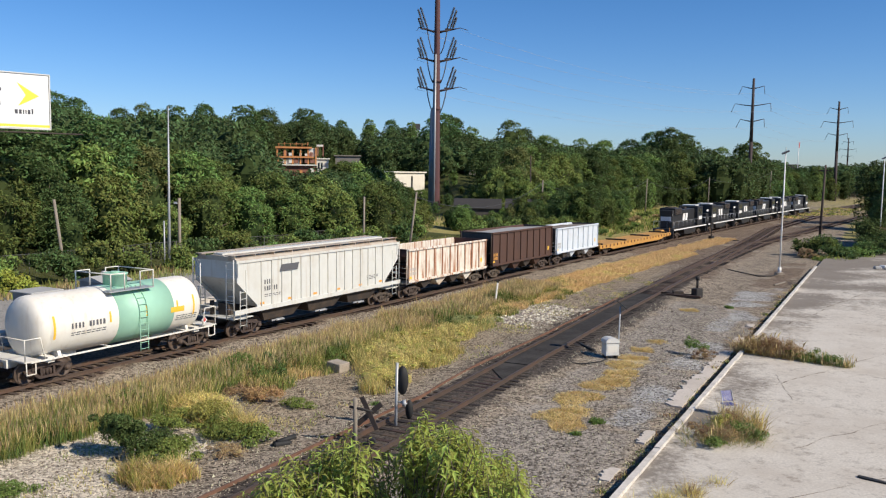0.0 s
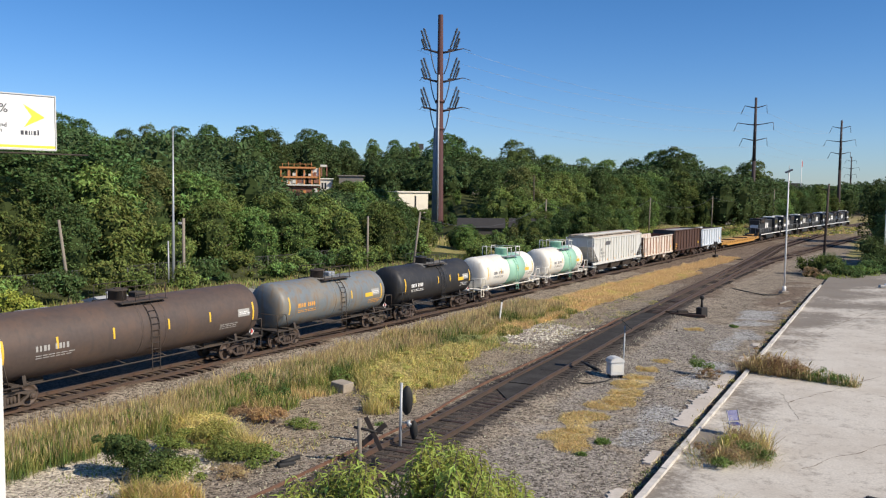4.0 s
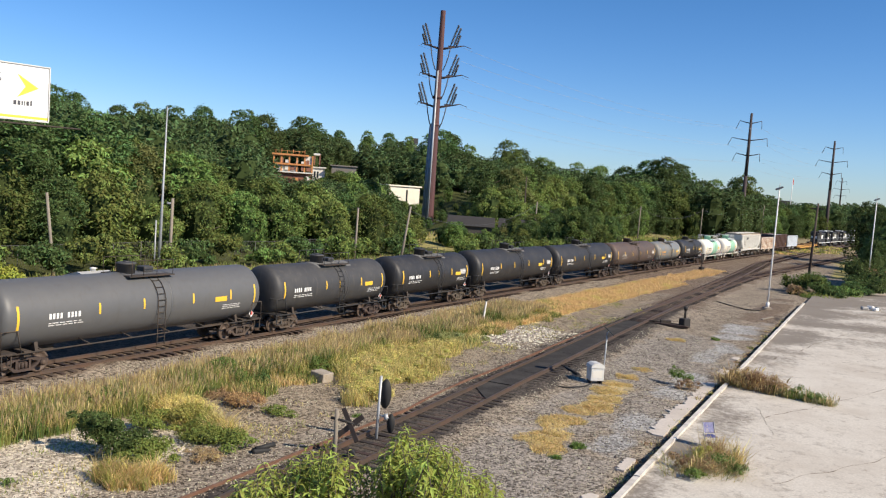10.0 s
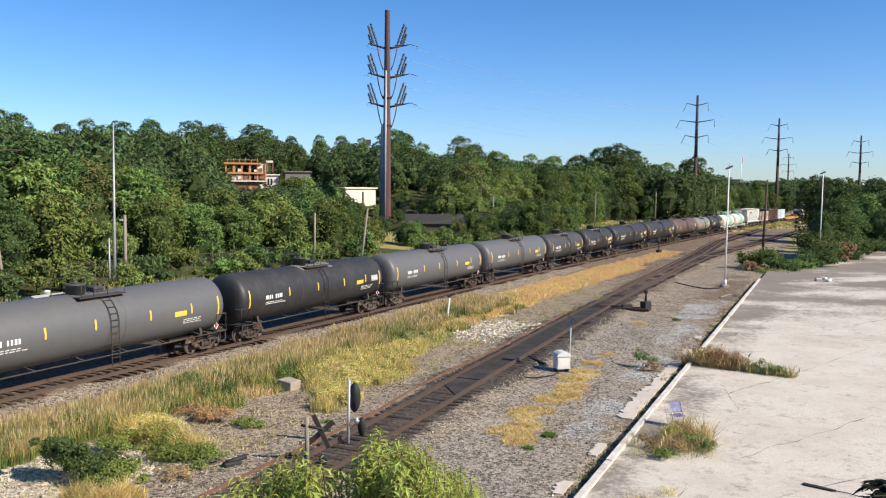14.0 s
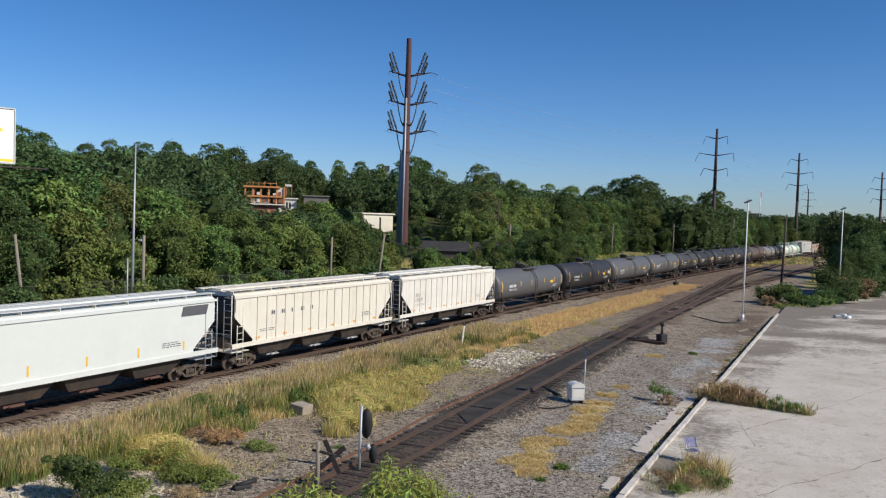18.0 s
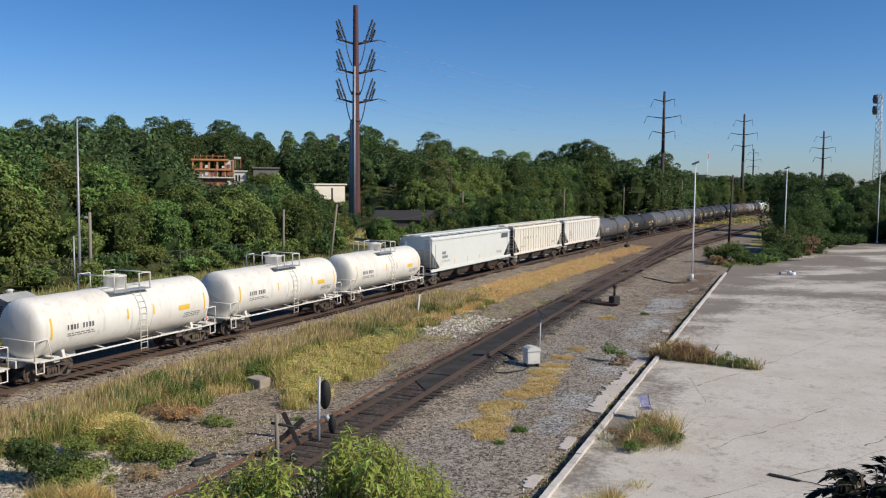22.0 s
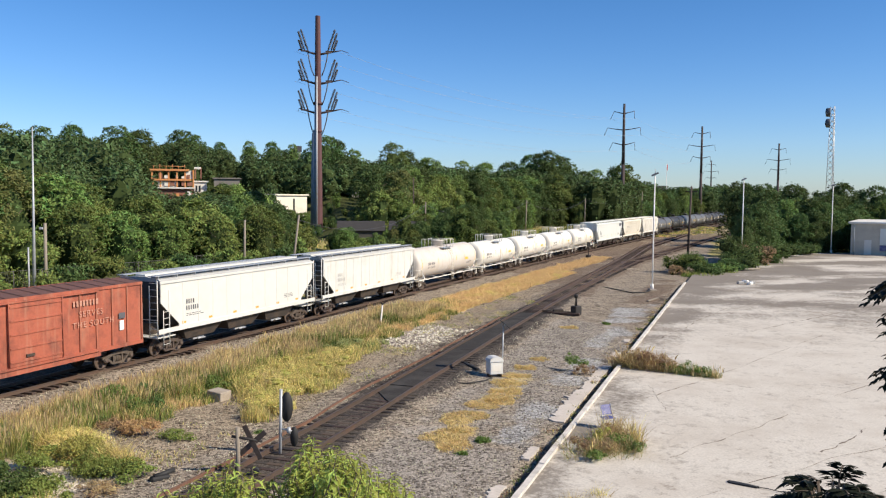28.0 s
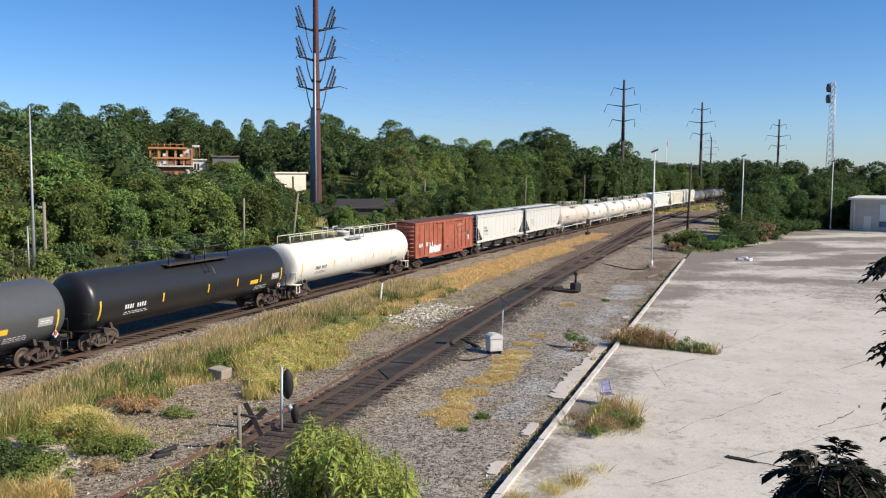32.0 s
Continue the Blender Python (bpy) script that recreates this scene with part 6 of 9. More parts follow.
def cable_tower():
    """Steel monopole where overhead lines go down into conduits."""
    p = polar(-0.5, 170)
    t = thing("cable_tower", "tall weathering-steel monopole with cable terminations on three arms", "transmission tower", Matrix.Translation(p))
    top = 44.2 - p.z
    Mesh().lathe([(-0.5, 0.92), (top * 0.45, 0.73), (top, 0.50)], "z", (0, 0, 0), 12, False).part("shaft", M["steel_pole"], t)
    Mesh().rod((0, 0, -0.4), (0, 0, 0.5), 1.4, 14).part("footing", M["block"], t)
    for k, z in enumerate((20.1, 25.6)):
        Mesh().lathe([(z, 0.80), (z, 0.86), (z + 0.5, 0.84), (z + 0.5, 0.78)], "z", (0, 0, 0), 14).part("collar", M["steel_pole"], t)
    # conduits down the shaft's side, greyed as in shade; one left bright as highlight
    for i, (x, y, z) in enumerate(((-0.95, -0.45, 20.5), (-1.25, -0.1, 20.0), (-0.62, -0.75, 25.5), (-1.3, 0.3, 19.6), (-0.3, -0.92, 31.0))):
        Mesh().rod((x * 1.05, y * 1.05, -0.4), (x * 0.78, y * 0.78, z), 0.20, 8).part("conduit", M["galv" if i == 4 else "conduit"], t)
    for z in (35.4, 29.6, 23.8):
        for s in (-1, 1):
            m = Mesh()
            ln = 3.7 if s < 0 else 4.6
            m.rod((0, 0, z), (s * ln * 0.6, 0, z + 0.55), 0.26, 8, 0.16).rod((s * ln * 0.6, 0, z + 0.55), (s * ln, 0, z + 0.95), 0.16, 8, 0.09)
            m.rod((s * ln, 0, z + 0.95), (s * (ln + (1.5 if s > 0 else 0.2)), 0, z + 0.5), 0.06, 6)
            m.box(s * 2.4 - 0.9, s * 2.4 + 0.6, -0.15, 0.15, z + 0.55, z + 0.8)
            m.part("arm", M["dark_pole"], t)
            for q in (0.0, 0.85, 1.5):
                b = Mesh()
                x = s * (1.9 + q * 0.75)
                hgt = (4.3, 3.9, 2.2)[int(q * 1.5 + 0.2) if q else 0] if s < 0 else (4.4, 3.8, 2.4)[int(q * 1.5 + 0.2) if q else 0]
                a, c = Vector((x, 0, z + 0.6)), Vector((x + s * 1.35 * hgt / 4.0, 0, z + 0.6 + hgt))
                b.rod(a, c, 0.13, 6)
                for u in np.linspace(0.16, 0.95, 15):
                    b.rod(a.lerp(c, u - 0.013), a.lerp(c, u + 0.013), 0.24, 8)
                b.part("insulator", M["insulator"], t)
            c = Mesh()
            c.path([(s * 2.0, 0, z + 0.6), (s * 1.7, 0, z - 1.2), (s * 1.25, -0.2, z - 3.0), (s * 0.75, -0.4, z - 4.2)], 0.11, 6)
            c.part("down_lead", M["cable"], t)
    return p


def line_tower(az, d, top_z, scale=1.0, turn=-28):
    """A dark steel pole with three pairs of upswept arms and insulator strings."""
    p = polar(az, d)
    t = thing("transmission_pole", "dark steel transmission pole with six upswept arms", "transmission tower", p and Matrix.Translation(p) @ pose(0, 0, 0, 0, 0, turn), "transmission poles along the line")
    top = top_z - p.z
    Mesh().rod((0, 0, -1.0), (0, 0, top * 0.5), 0.68 * scale, 12, 0.54 * scale).rod((0, 0, top * 0.5), (0, 0, top), 0.54 * scale, 12, 0.36 * scale).part("shaft", M["dark_pole"], t)
    tips = []
    for dz, ln in ((3.2, 3.2), (8.5, 5.2), (13.3, 3.5)):
        z = top - dz * scale
        ln *= scale
        for s in (-1, 1):
            m = Mesh()
            m.rod((0, 0, z), (s * ln * 0.5, 0, z + 0.35 * scale), 0.20 * scale, 6, 0.15 * scale).rod((s * ln * 0.5, 0, z + 0.35 * scale), (s * ln, 0, z + 0.8 * scale), 0.15 * scale, 6, 0.09 * scale)
            m.part("arm", M["dark_pole"], t)
            Mesh().rod((s * ln, 0, z + 0.8 * scale), (s * (ln + 1.1 * scale) if s < 0 else s * ln * 1.05, 0, z - 1.8 * scale), 0.09 * scale, 6).part("insulator", M["insulator"], t)
            tips.append((Matrix.Translation(p) @ pose(0, 0, 0, 0, 0, turn)) @ Vector((s * (ln + 0.5 * scale), 0, z - 1.7 * scale)))
    return tips


def cable(name, a, b, sag, r, label, mat, n=14):
    a, b = Vector(a), Vector(b)
    pts = []
    for i in range(n + 1):
        u = i / n
        q = a.lerp(b, u)
        q.z -= sag * 4 * u * (1 - u)
        pts.append(q)
    ob = Mesh().path(pts, r, 4).part(name, M[mat])
    return tagged(ob, label, "cable", "overhead cables")


p1 = cable_tower()
tips2 = line_tower(20.05, 280, 39.0, turn=-24)
tips3 = line_tower(25.04, 350, 37.0, 0.95, -24)
tips4 = line_tower(25.67, 640, 35.2, 0.95, -26)
tips5 = line_tower(29.72, 450, 35.8, 1.0, -30)
for k, z in enumerate((35.4, 29.6, 23.8)):
    for s in (-1, 1):
        a = p1 + Vector((s * 4.6, 0, z + 0.5))
        i = 2 * k + (0 if s < 0 else 1)
        cable("power_line", a, tips2[i], 3.2, 0.022, "thin bare power line between towers", "far_cable", 20)
        cable("power_line", tips2[i], tips3[i], 2.2, 0.022, "thin bare power line between towers", "far_cable", 12)


def round_pole(name, label, category, base, top, r0, r1, mat, group=""):
    t = thing(name, label, category, None, group)
    b, q = Vector(base), Vector(top)
    d = (b - q).normalized()
    Mesh().rod(b + d * 0.6, q, r0, 10, r1).part("shaft", M[mat], t)
    return t


def yard_lamp(base, top, label):
    t = round_pole("yard_lamp", label, "yard lamp", base, top, 0.088, 0.055, "lamp_white", "tall white yard lamps")
    q = Vector(top)
    Mesh().rod(q, q + Vector((0, 0, 0.5)), 0.03, 6).part("spike", M["galv"], t)
    Mesh().box(-0.38, 0.34, -0.16, 0.16, -0.09, 0.08, 0.04).part("lamp_head", M["insulator"], t, at=Matrix.Translation(q) @ pose(0, 0, 0, 0, -24, -10))
    b = Vector(base)
    Mesh().box(b.x - 0.35, b.x + 0.35, b.y - 0.35, b.y + 0.35, -0.6, -0.12, 0.04).part("footing", M["block"], t)
    Mesh().rod((b.x, b.y, -0.2), (b.x, b.y, 0.35), 0.17, 10).part("sleeve", M["lamp_white"], t)


yard_lamp((32.3, 79.5, -0.4), (32.35, 79.5, 11.3), "slender white yard lamp on a concrete foot")
yard_lamp((58.2, 111.0, -0.4), (58.1, 110.7, 11.6), "slender white yard lamp rising out of bushes")
yard_lamp((83.5, 129.0, -0.4), (83.5, 129.0, 11.2), "slender white yard lamp before the trees")

t = round_pole("mast", "tall thin galvanised mast beside the road", "mast", (-24.5, 74.8, -0.3), (-24.4, 74.9, 14.5), 0.16, 0.05, "galv")
Mesh().rod((-24.85, 74.6, -0.6), (-24.85, 74.6, 4.4), 0.07, 8).part("stay_tube", M["galv"], t)
t = round_pole("wooden_pole", "short weathered wooden pole beside the mast", "utility pole", (-23.95, 76.0, -0.3), (-23.9, 76.0, 6.4), 0.16, 0.13, "pole_wood", "wooden poles")
Mesh().box(-24.35, -24.05, 75.8, 76.0, 5.85, 6.05, 0.03).part("lamp_head", M["galv"], t)
round_pole("wooden_pole", "leaning weathered wooden pole by the fence", "utility pole", (-30.3, 67.0, -0.3), (-31.0, 66.8, 6.5), 0.15, 0.11, "pole_wood", "wooden poles")
for base, top, mat in (((-3.95, 99.9, -0.4), (-3.1, 99.9, 6.6), "pole_wood"), ((-9.4, 99.5, -0.4), (-9.3, 99.5, 6.0), "pole_wood"), ((17.6, 149, -0.4), (17.75, 149, 7.8), "pole_wood"),
                       ((47.1, 194.4, 0.0), (47.3, 194.3, 8.0), "pole_wood"), ((72.5, 228.8, 0.0), (72.6, 228.7, 8.4), "pole_wood"), ((17.7, 169, 0.0), (17.6, 169, 12.5), "dark_wood"), ((101, 259, 0.0), (101.2, 259, 10.5), "pole_wood")):
    round_pole("wooden_pole", "weathered wooden pole of a lineside cable", "utility pole", (base[0], base[1], min(base[2], ground_z(base[0], base[1]))), top, 0.16, 0.11, mat, "wooden poles")
cable("lineside_cable", (-3.1, 99.9, 6.0), (17.75, 149, 7.3), 2.6, 0.035, "drooping lineside cable between wooden poles", "cable")
cable("lineside_cable", (17.75, 149, 7.3), (47.3, 194.3, 7.6), 3.0, 0.035, "drooping lineside cable between wooden poles", "cable")
cable("lineside_cable", (47.3, 194.3, 7.6), (72.6, 228.7, 8.0), 2.4, 0.035, "drooping lineside cable between wooden poles", "cable")
cable("lineside_cable", (72.6, 228.7, 8.0), (101.2, 259, 10.0), 2.0, 0.035, "drooping lineside cable between wooden poles", "cable")

t = round_pole("utility_pole", "dark wooden pole standing in low bushes", "utility pole", (55.9, 123.6, -0.4), (56.2, 123.5, 10.7), 0.20, 0.14, "dark_wood")
Mesh().box(-0.9, 0.9, -0.06, 0.06, -0.08, 0.08).part("crossarm", M["dark_wood"], t, at=pose(56.2, 123.5, 9.9, 0, 0, -30))


def lattice_mast():
    """A triangular steel mast with two drum aerials at its head."""
    p = polar(32.75, 235)
    t = thing("lattice_mast", "tall galvanised lattice mast with two dark drum aerials", "radio mast", Matrix.Translation(p))
    top = 9.1 + 235 * math.tan(radians(5.6)) - p.z
    c0, c1 = 1.25, 0.62
    legs = [(math.cos(a), math.sin(a)) for a in (0.3, 0.3 + 2.094, 0.3 + 4.189)]

    def leg(i, u):
        r = c0 + (c1 - c0) * u
        return Vector((legs[i][0] * r, legs[i][1] * r, top * u))
    for i in range(3):
        Mesh().rod(leg(i, 0), leg(i, 1), 0.10, 6, 0.07).part("leg", M["galv"], t)
    m = Mesh()
    n = 22
    for k in range(n):
        for i in range(3):
            j = (i + 1) % 3
            m.rod(leg(i, k / n), leg(j, (k + 1) / n), 0.045, 4).rod(leg(j, k / n), leg(i, (k + 1) / n), 0.045, 4)
    tagged(m.part("bracing", M["galv"], t), kind="stuff")
    for dz in (1.6, 4.3):
        d = Mesh().lathe([(-0.9, 0.2), (-0.7, 1.05), (0.25, 1.15), (0.3, 1.1), (0.3, 0.0)], "x", (0, 0, 0), 16)
        d.part("drum_aerial", M["insulator"], t, at=pose(-1.5, -0.7, top - dz, 0, 0, -35))


lattice_mast()
t = round_pole("flagpole", "distant white flagpole above the trees", "flagpole", polar(22.87, 420), polar(22.87, 420, 25.0), 0.2, 0.12, "lamp_white")
Mesh().prism([(0.0, 0.0), (0.5, -0.5), (0.45, -3.0), (0.0, -2.6)], -0.05, 0.05).part("flag", M["mark_red"], t, at=Matrix.Translation(polar(22.87, 420, 24.6)))


def billboard():
    """A roadside panel on a steel column; only the end of its face comes into view."""
    a, b = polar(-25.0, 75, 0), polar(-33.5, 72, 0)
    d = (a - b)
    ln = d.length
    ang = math.degrees(math.atan2(d.y, d.x))
    z0, z1 = 9.1 + 75 * math.tan(radians(2.3)), 9.1 + 75 * math.tan(radians(5.5))
    t = thing("billboard", "white advertising billboard with a yellow emblem on a rusty column", "billboard", pose(b.x, b.y, 0, 0, 0, ang))
    Mesh().box(0, ln, 0, 0.35, z0, z1, 0.02).part("panel", M["board_white"], t)
    Mesh().box(-0.08, ln + 0.08, -0.08, 0.4, z0 - 0.1, z0 - 0.01).box(-0.08, ln + 0.08, -0.08, 0.4, z1 + 0.01, z1 + 0.1).box(ln + 0.01, ln + 0.1, -0.08, 0.4, z0 - 0.02, z1 + 0.02).part("frame", M["cabinet"], t)
    Mesh().box(-1.5, ln + 2.2, -1.1, -0.1, z0 - 0.42, z0 - 0.32).part("catwalk", M["under"], t)
    Mesh().box(0, ln, -0.012, -0.004, z0 + 0.08, z0 + 0.28).part("bottom_stripe", M["board_yellow"], t)
    hgt = z1 - z0
    m = Mesh()
    m.prism([(ln - 2.4, z0 + hgt * 0.84), (ln - 0.75, z0 + hgt * 0.60), (ln - 2.35, z0 + hgt * 0.40), (ln - 1.75, z0 + hgt * 0.61)], -0.014, -0.004)
    m.part("emblem", M["board_yellow"], t, "yellow pointed emblem")
    m = Mesh()
    for k, w in enumerate((0.22, 0.2, 0.1, 0.08, 0.2, 0.12)):
        x = ln - 2.6 + sum((0.22, 0.2, 0.1, 0.08, 0.2, 0.12)[:k]) + 0.09 * k
        m.box(x, x + w, -0.014, -0.004, z0 + hgt * 0.26, z0 + hgt * (0.34 if k != 5 else 0.36))
    m.part("brand_bars", M["board_text"], t)
    for words, size, right, zz, fat in (("50", 1.62, 4.25, 0.585, 0.035), ("%", 0.95, 3.5, 0.66, 0.01), ("e Plan and", 0.46, 3.6, 0.395, 0.008), ("oice Plan", 0.46, 3.95, 0.30, 0.008), ("ce", 0.40, 5.2, 0.48, 0.006)):
        c = bpy.data.curves.new("words", "FONT")
        c.body, c.size, c.extrude, c.align_x, c.offset = words, size, 0.004, "RIGHT", fat
        ob = new("lettering", c)
        ob.data.materials.append(M["board_text"])
        ob.parent = t
        ob.matrix_basis = pose(ln - right, -0.012, z0 + hgt * zz, 90, 0, 0)
    Mesh().rod((ln * 0.58, 0.7, -0.6), (ln * 0.58, 0.7, z1 - 0.3), 0.5, 14).part("column", M["rust_column"], t)
    m = Mesh()
    for x in np.linspace(0.5, ln - 0.3, 7):
        m.rod((x, 0.35, z0 + 0.2), (x, 0.75, z0 + 0.2), 0.07, 5).rod((x, -1.0, z0 - 0.37), (x, 0.7, z0 - 0.37), 0.06, 5)
    m.box(0.2, ln - 0.2, 0.6, 0.8, z0 + 0.1, z0 + 0.4).box(0.2, ln - 0.2, 0.6, 0.8, z1 - 1.2, z1 - 0.9)
    m.part("bearer", M["under"], t)


billboard()


# ---- buildings ----
def block_building(name, label, category, az0, az1, d, z0, z1, wall, roof, depth=14, windows=(), flat=True, over=0.4, d1=None):
    """A building whose near face spans two bearings at a distance."""
    a, b = polar(az0, d, 0), polar(az1, d1 or d, 0)
    v = b - a
    ln = v.length
    t = thing(name, label, category, pose(a.x, a.y, 0, 0, 0, math.degrees(math.atan2(v.y, v.x))))
    base = min(z0, ground_z(a.x, a.y), ground_z(b.x, b.y)) - 1.0
    Mesh().box(0, ln, 0, depth, base, z1).part("wall", M[wall], t)
    if flat:
        Mesh().box(-over, ln + over, -over, depth + over, z1 + 0.003, z1 + 0.35, 0.05).part("roof", M[roof], t)
    else:
        Mesh().prism([(-over, z1), (depth + over, z1), (depth / 2, z1 + depth * 0.28)], -over, ln + over, "x").part("roof", M[roof], t)
    for u0, u1, w0, w1 in windows:
        win = Mesh().box(ln * u0, ln * u1, -0.06, 0.02, z0 + (z1 - z0) * w0, z0 + (z1 - z0) * w1).part("window", M["glass"], t)
        Mesh().box(ln * u0 - 0.1, ln * u1 + 0.1, -0.12, -0.02, z0 + (z1 - z0) * w0 - 0.12, z0 + (z1 - z0) * w0 - 0.02).part("sill", M["house_white"], win)
    return t, ln


def building_site():
    d = 235
    t, ln = block_building("unfinished_building", "half-built brick and steel building with orange decks", "building site", -11.15, -8.6, d, 4.0, 10.2, "brick", "house_white", 12,
                           ((0.1, 0.25, 0.2, 0.5), (0.4, 0.55, 0.2, 0.5), (0.7, 0.85, 0.2, 0.5)))
    for k, x in enumerate(np.linspace(0, ln, 6)):
        Mesh().box(x - 0.2, x + 0.2, -0.4, 0.0, 10.5, 15.2).part("steel_column", M["orange_steel"], t)
    for z, x1 in ((12.3, ln * 0.95), (14.9, ln * 0.9)):
        Mesh().box(-0.5, x1, -0.8, 9, z, z + 0.45).part("deck", M["orange_steel"], t)
    Mesh().box(ln * 0.08, ln * 0.62, 0.1, 0.5, 10.6, 12.1).part("wall_panel", M["house_white"], t)
    Mesh().box(ln * 0.80, ln * 0.98, 0.0, 5, 12.8, 15.0).part("wall_panel", M["house_white"], t)
    rr = random.Random(44)
    for k, z in enumerate((8.2, 10.9, 12.9)):
        for i in range(7):
            x = ln * (0.02 + 0.138 * i)
            if rr.random() < 0.75:
                Mesh().box(x, x + ln * rr.uniform(0.05, 0.125), -0.35 - 0.1 * (k == 0), -0.15, z, z + rr.uniform(0.5, 1.3)).part("wall_panel", M[rr.choice(("house_white", "orange_steel", "brick", "house_white", "under"))], t)
    for i in range(6):
        x = ln * (0.04 + 0.15 * i)
        Mesh().rod((x, -0.6, 15.3), (x, -0.6, 16.2 + 0.4 * (i % 2)), 0.09, 5).part("rail_post", M["orange_steel"], t)
    Mesh().rod((0, -0.6, 16.1), (ln * 0.8, -0.6, 16.1), 0.06, 5).part("guard_rail", M["orange_steel"], t)
    Mesh().box(-0.7, ln * 0.98, -0.9, -0.4, 10.2, 10.55).part("deck", M["house_white"], t)
    t, ln = block_building("unfinished_building", "white-walled stair block of the building site", "building site", -8.55, -7.75, 238, 6.0, 12.0, "house_white", "house_white", 10, ((0.1, 0.25, 0.55, 0.85), (0.35, 0.5, 0.55, 0.85)))
    for x in (0.2, ln * 0.5):
        Mesh().box(x, x + 0.3, -0.3, 0, 12.9, 16.0).part("steel_column", M["brick"], t)
    Mesh().box(0, ln * 0.55, -0.5, 6, 15.6, 16.1).part("deck", M["house_white"], t)
    block_building("plant_room", "grey flat-roofed block on the hillside", "building", -7.3, -5.65, 236, 9.0, 12.9, "house_grey", "house_grey", 9)


building_site()
block_building("warehouse", "cream warehouse wall between the trees", "warehouse", -3.35, -1.25, 195, 2.0, 8.6, "cream", "cream", 8, ((0.55, 0.6, 0.1, 0.9),), d1=204)
block_building("long_shed", "low building with a dark roof behind the field", "shed", 0.9, 3.9, 152, 0.2, 2.5, "shed_dark", "roof_dark", 6, (), False)
block_building("long_shed", "low building with a dark roof behind the field", "shed", 4.4, 8.0, 160, 0.2, 2.3, "shed_dark", "roof_dark", 6, (), False)
block_building("brick_house", "small brick house with a white chimney block", "house", 0.9, 4.2, 262, 6.0, 8.0, "brick", "roof_dark", 9, ((0.2, 0.28, 0.3, 0.7), (0.6, 0.68, 0.3, 0.7)), False)
block_building("white_house", "far white house among trees", "house", 1.75, 2.25, 258, 9.0, 12.6, "house_white", "roof_dark", 8, (), True)
block_building("white_house", "far white house among trees", "house", -2.05, -1.65, 330, 20.0, 25.5, "house_white", "roof_dark", 8, ((0.3, 0.6, 0.5, 0.8),), False)
block_building("white_house", "far white house among trees", "house", 18.4, 19.0, 262, 6.0, 9.4, "house_white", "house_white", 9, ((0.2, 0.4, 0.3, 0.7),), False)
block_building("white_house", "far white house among trees", "house", 17.3, 18.0, 360, 7.0, 11.5, "house_white", "house_white", 9, ((0.2, 0.4, 0.3, 0.7), (0.6, 0.8, 0.3, 0.7)), False)
block_building("white_house", "far white house among trees", "house", 21.3, 22.2, 420, 3.0, 7.5, "house_white", "house_white", 12, ((0.2, 0.3, 0.3, 0.6),), True)
block_building("white_house", "far white house among trees", "house", 22.3, 22.9, 500, 7.0, 12.0, "house_white", "roof_dark", 12, ((0.3, 0.6, 0.3, 0.6),), False)

t, ln = block_building("lot_shed", "beige flat-roofed shed with a white door and blue panel", "shed", 34.0, 44.0, 152, -0.1, 4.9, "shed_wall", "house_white", 18, ((0.30, 0.42, 0.35, 0.75),))
Mesh().box(ln * 0.075, ln * 0.115, -0.1, 0.0, -0.1, 2.3, 0.02).part("door", M["house_white"], t)
Mesh().box(ln * 0.16, ln * 0.5, -0.12, -0.02, 0.6, 1.5, 0.02).part("panel", M["blue"], t)
Mesh().box(ln * 0.16, ln * 0.5, -0.12, -0.02, 1.55, 4.2, 0.02).part("shutter", M["cool_white"], t)
Mesh().rod((ln * 0.02, -0.1, -0.1), (ln * 0.02, -0.1, 5.2), 0.07, 6).part("downpipe", M["house_white"], t)


# ---- fence beside the road ----
def chain_fence(s0, s1, left):
    f = thing("chain_fence", "rusty chain-link fence before the trees", "fence")
    pts = []
    s = s0
    while s <= s1:
        p = beside(s, left)
        p.z = ground_z(p.x, p.y)
        pts.append(p)
        Mesh().rod(p - Vector((0, 0, 0.4)), p + Vector((0, 0, 2.2)), 0.04, 6).part("post", M["fence"], f)
        s += 3.0
    m = Mesh()
    for a, b in zip(pts, pts[1:]):
        up = Vector((0, 0, 1))
        m.rod(a + up * 2.15, b + up * 2.15, 0.025, 4)
        n = 14
        for k in range(n):
            u0, u1 = k / n, (k + 2.5) / n
            for lo, hi in ((0.05, 2.1), (2.1, 0.05)):
                if u1 <= 1.0:
                    m.rod(a.lerp(b, u0) + up * lo, a.lerp(b, u1) + up * hi, 0.008, 3, None, False)
    tagged(m.part("mesh_wire", M["fence"], f), kind="stuff")


chain_fence(-36, 58, 29.2)
rr = random.Random(4)
for k in range(16):
    p = beside(-20 + 4.2 * k, 9.5 + 0.3 * math.sin(k))
    Mesh().box(-1.9, 1.9, -0.25, 0.25, -0.45, 0.28, 0.06).part("road_barrier", M["curb"], None, at=pose(p.x, p.y, 0, 0, 0, 59 + rr.uniform(-2, 2)))
for ob in [o for o in bpy.data.objects if o.name.startswith("road_barrier")]:
    tagged(ob, "low pale concrete barrier along the road", "barrier", "road barriers")


